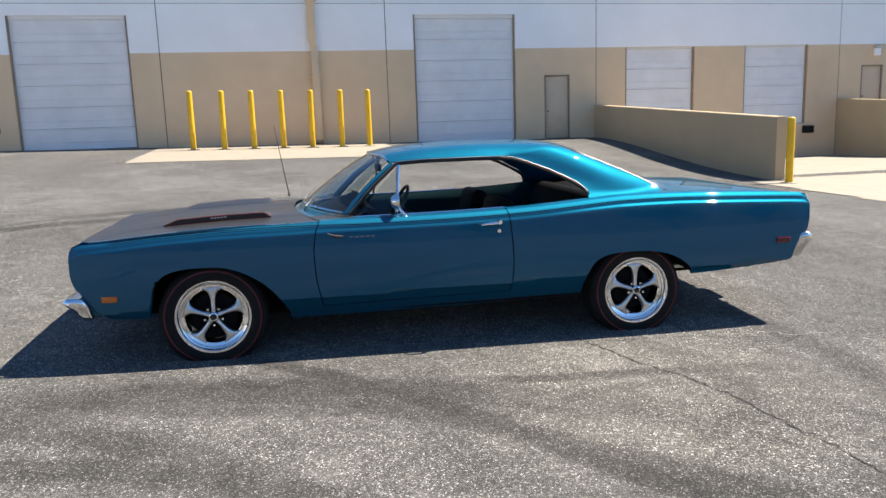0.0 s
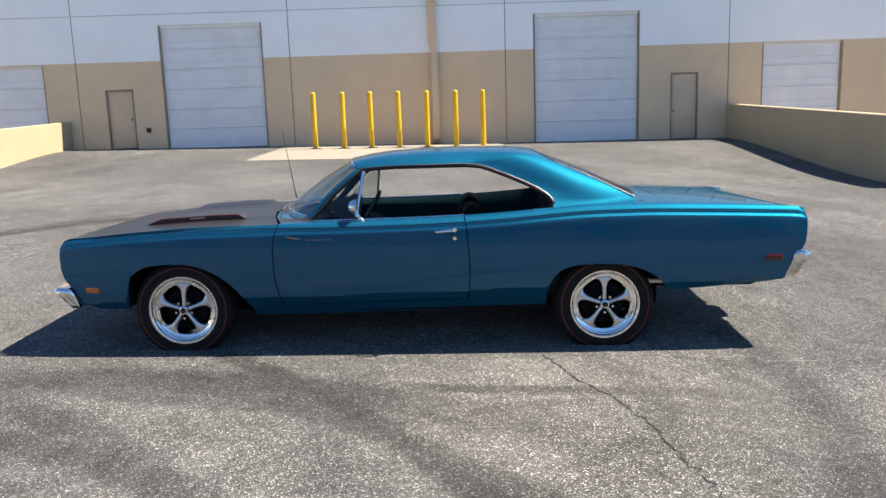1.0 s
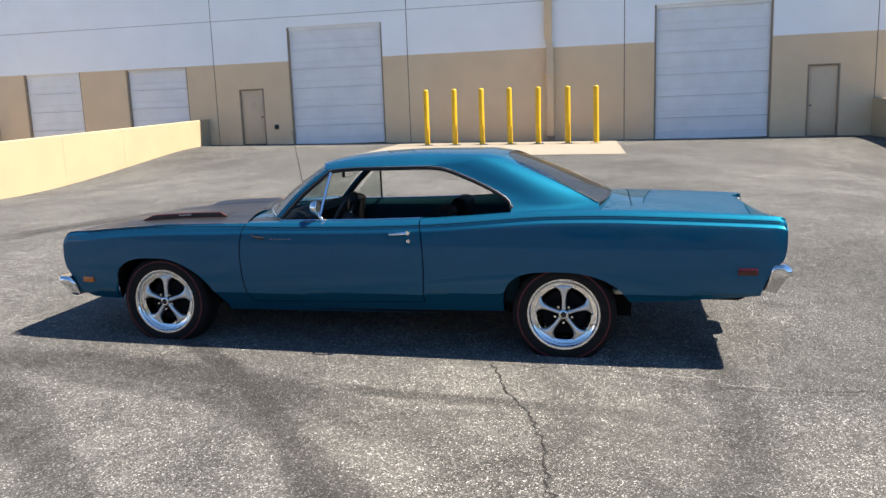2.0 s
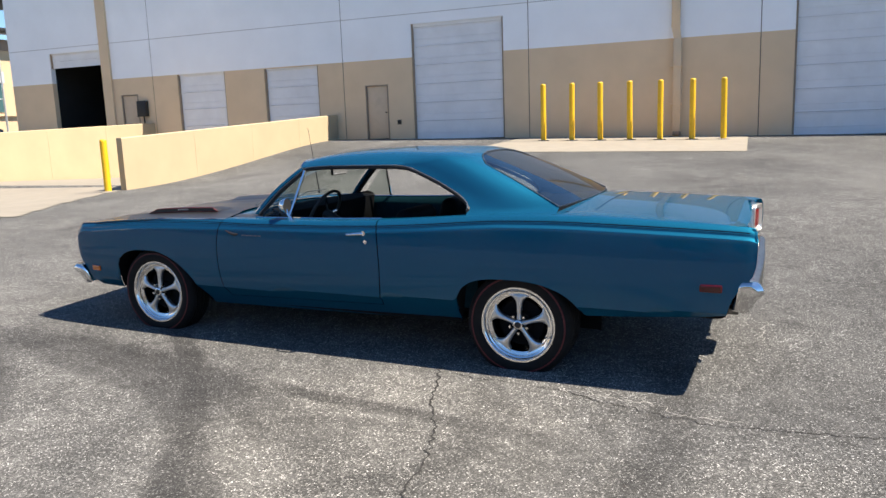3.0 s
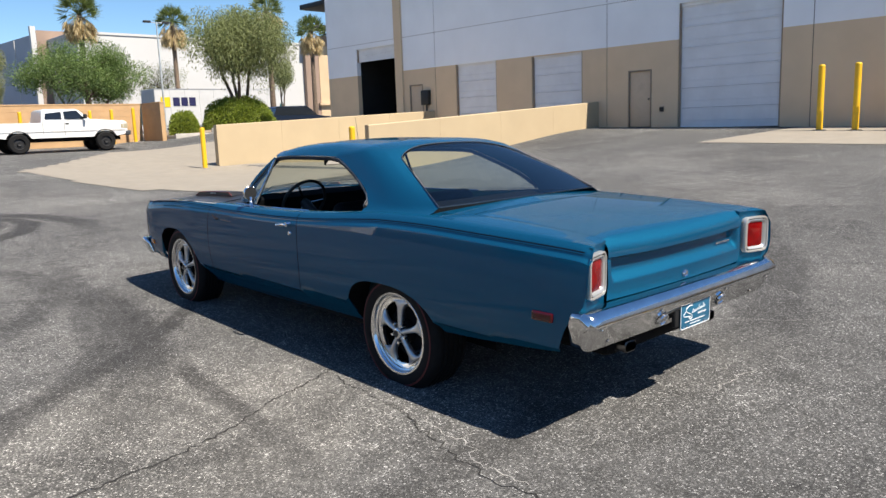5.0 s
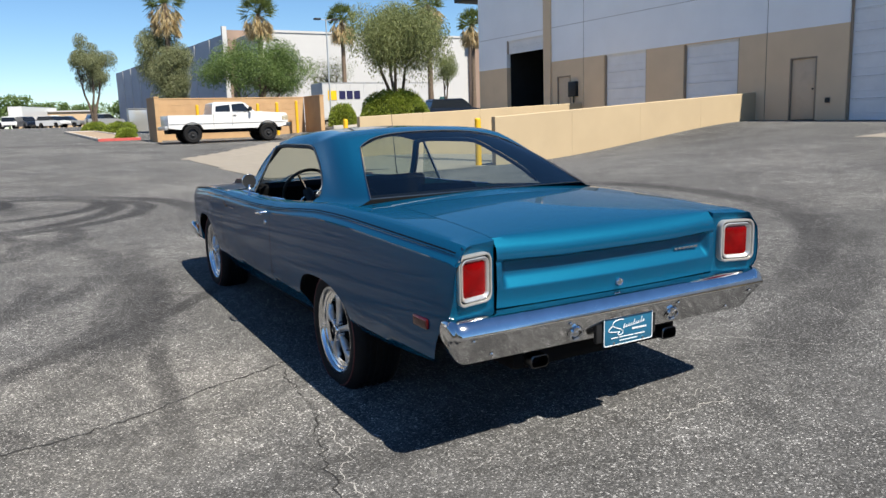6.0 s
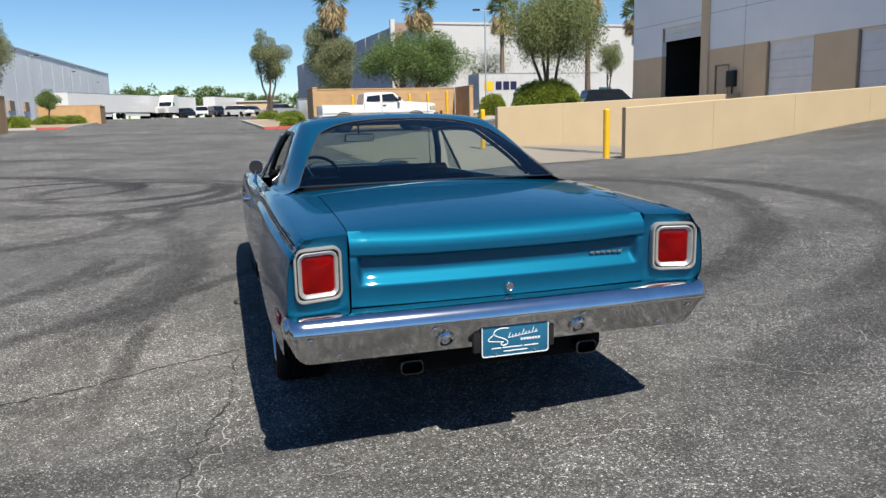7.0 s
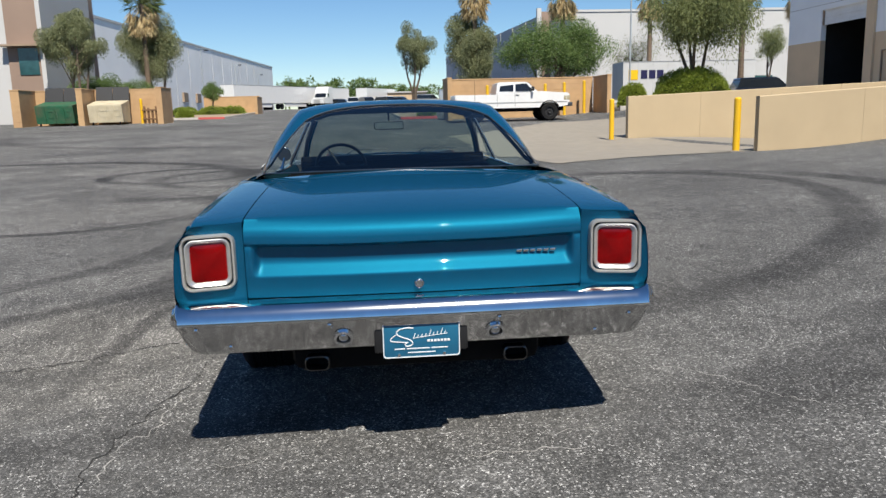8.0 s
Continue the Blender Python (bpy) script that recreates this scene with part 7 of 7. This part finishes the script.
NAVY = material("navy_lettering", (0.012, 0.012, 0.06), 0.5, 0, 0.05, 8)
LOGO_YELLOW = material("logo_yellow", (0.75, 0.47, 0.01), 0.5, 0, 0.05, 8)
tz = height(-52, 31)
tr = trailer(pose(-53.3, 32.6, tz - 0.55, 0, 0, 90), "white box trailer with plain navy and yellow logo bars", skin=TRAILER_WHITE)
part("logo_block", box(-5.05, -4.30, -1.30, -1.275, 2.55, 3.30), LOGO_YELLOW, tr, "yellow logo square", smooth=0)
for k in range(3):
    part("logo_bar", box(-4.05 + 0.66 * k, -3.52 + 0.66 * k, -1.30, -1.275, 2.62, 3.28), NAVY, tr, "navy logo bar", smooth=0)
part("logo_bar", box(0.0, 1.1, -1.235, -1.21, 0.5, 0.85), NAVY, tr, smooth=0)
for x, y, long in ((-121.5, -10.2, 13.5), (-132.5, -5.2, 13.5), (-146.0, 1.0, 13.5), (-158.0, 11.0, 13.5)):
    trailer(pose(x, y, height(x, y), 0, 0, 152), "white box trailer parked far down the yard", long)


def road_tractor(m):
    ob = empty("road_tractor", m, "white sleeper-cab road tractor parked far down the yard", "truck")
    prof = [(-1.6, 0.9), (2.9, 0.9), (2.95, 1.7), (1.5, 1.95), (0.9, 2.75), (0.3, 3.7), (-0.2, 3.95), (-1.6, 3.95)]
    part("cab", rings([[(x, y, z) for x, z in prof] for y in (-1.2, 1.2)], True, True), WHITE_CAR, ob, smooth=20)
    part("windscreen", rings([[(1.50, y, 2.02), (0.96, y, 2.72), (0.99, y, 2.74), (1.53, y, 2.04)] for y in (-1.05, 1.05)], True, True), CAR_GLASS, ob, smooth=0)
    for q in (-1, 1):
        part("side_window", box(0.05, 0.85, q * 1.21 - 0.01, q * 1.21 + 0.01, 2.05, 2.7), CAR_GLASS, ob, smooth=0)
        for x in (-3.6, -2.4, 2.1):
            road_wheel(ob, x, q * 1.05, 0.5, 0.5, 0.32, q)
    part("chassis", box(-4.4, 2.8, -0.45, 0.45, 0.6, 0.9), DARK, ob, smooth=0)
    part("grille", box(2.94, 3.02, -0.6, 0.6, 0.95, 1.65), BEZEL, ob, smooth=0)
    return ob


road_tractor(pose(-136.0, 0.6, height(-136, 0.6), 0, 0, -20))
for k, (x, y, c) in enumerate(((-118, 6.0, WHITE_CAR), (-122, 8.4, NAVY_CAR), (-116, 11.5, WHITE_CAR), (-124, 14.0, BEZEL), (-140, 4.0, NAVY_CAR), (-105, 17.0, BEZEL))):
    wagon(pose(x, y, height(x, y), 0, 0, 20 * k), c, "car parked far down the yard", "parked_car")
wb = empty("utility_cabinet", None, "pale grey utility cabinet on the planting strip", "utility cabinet")
part("case", box(-60.5, -59.6, 13.4, 14.8, height(-60, 14), height(-60, 14) + 1.75, 0.03), BEZEL, wb)
part("roof", box(-60.55, -59.55, 13.35, 14.85, height(-60, 14) + 1.76, height(-60, 14) + 1.82), BEZEL, wb)

# far woods along the horizon, and low sheds
bm = bmesh.new()
for y, high, wide in ((-11.5, 5.0, 1.8), (-9.0, 6.3, 2.4), (-6.2, 6.4, 2.4), (-3.2, 5.0, 2.0), (-0.6, 5.4, 1.7), (1.6, 6.6, 1.9), (5.4, 4.8, 1.6), (7.4, 5.8, 1.9), (9.6, 5.6, 1.9), (12.4, 4.2, 1.8), (15.0, 4.4, 2.0), (18.0, 4.6, 2.0), (21.0, 4.0, 2.0), (25.0, 4.6, 2.4), (29.0, 4.0, 2.4)):
    x = -190 + rnd.uniform(-12, 12)
    high *= 1.25
    c = Vector((x, y, height(x, y)))
    tube([c, c + Vector((0, 0, high * 0.6))], [0.25, 0.12], 5, bm)
    for j in range(14):
        d = Vector((rnd.gauss(0, 0.45) * wide, rnd.gauss(0, 0.45) * wide, high * rnd.uniform(0.45, 0.9)))
        for i in range(70):
            e = Vector((rnd.gauss(0, 1), rnd.gauss(0, 1), rnd.gauss(0, 0.8)))
            add_leaf(bm, c + d + e * 0.42, e.normalized(), 0.55, 0.32)
tagged(part("far_trees", bm, LEAF_GREEN, smooth=0), "hazy green trees far down the road", "trees", kind="stuff")
sh = empty("far_shed", None, "low pale shed far down the road", "building")
part("wall", box(-170, -160, 8, 22, height(-165, 10), height(-165, 10) + 3.0), FAR_TAN, sh, smooth=0)
part("roof", box(-170.3, -159.7, 7.7, 22.3, height(-165, 10) + 3.0, height(-165, 10) + 3.25), FAR_WHITE, sh, smooth=0)
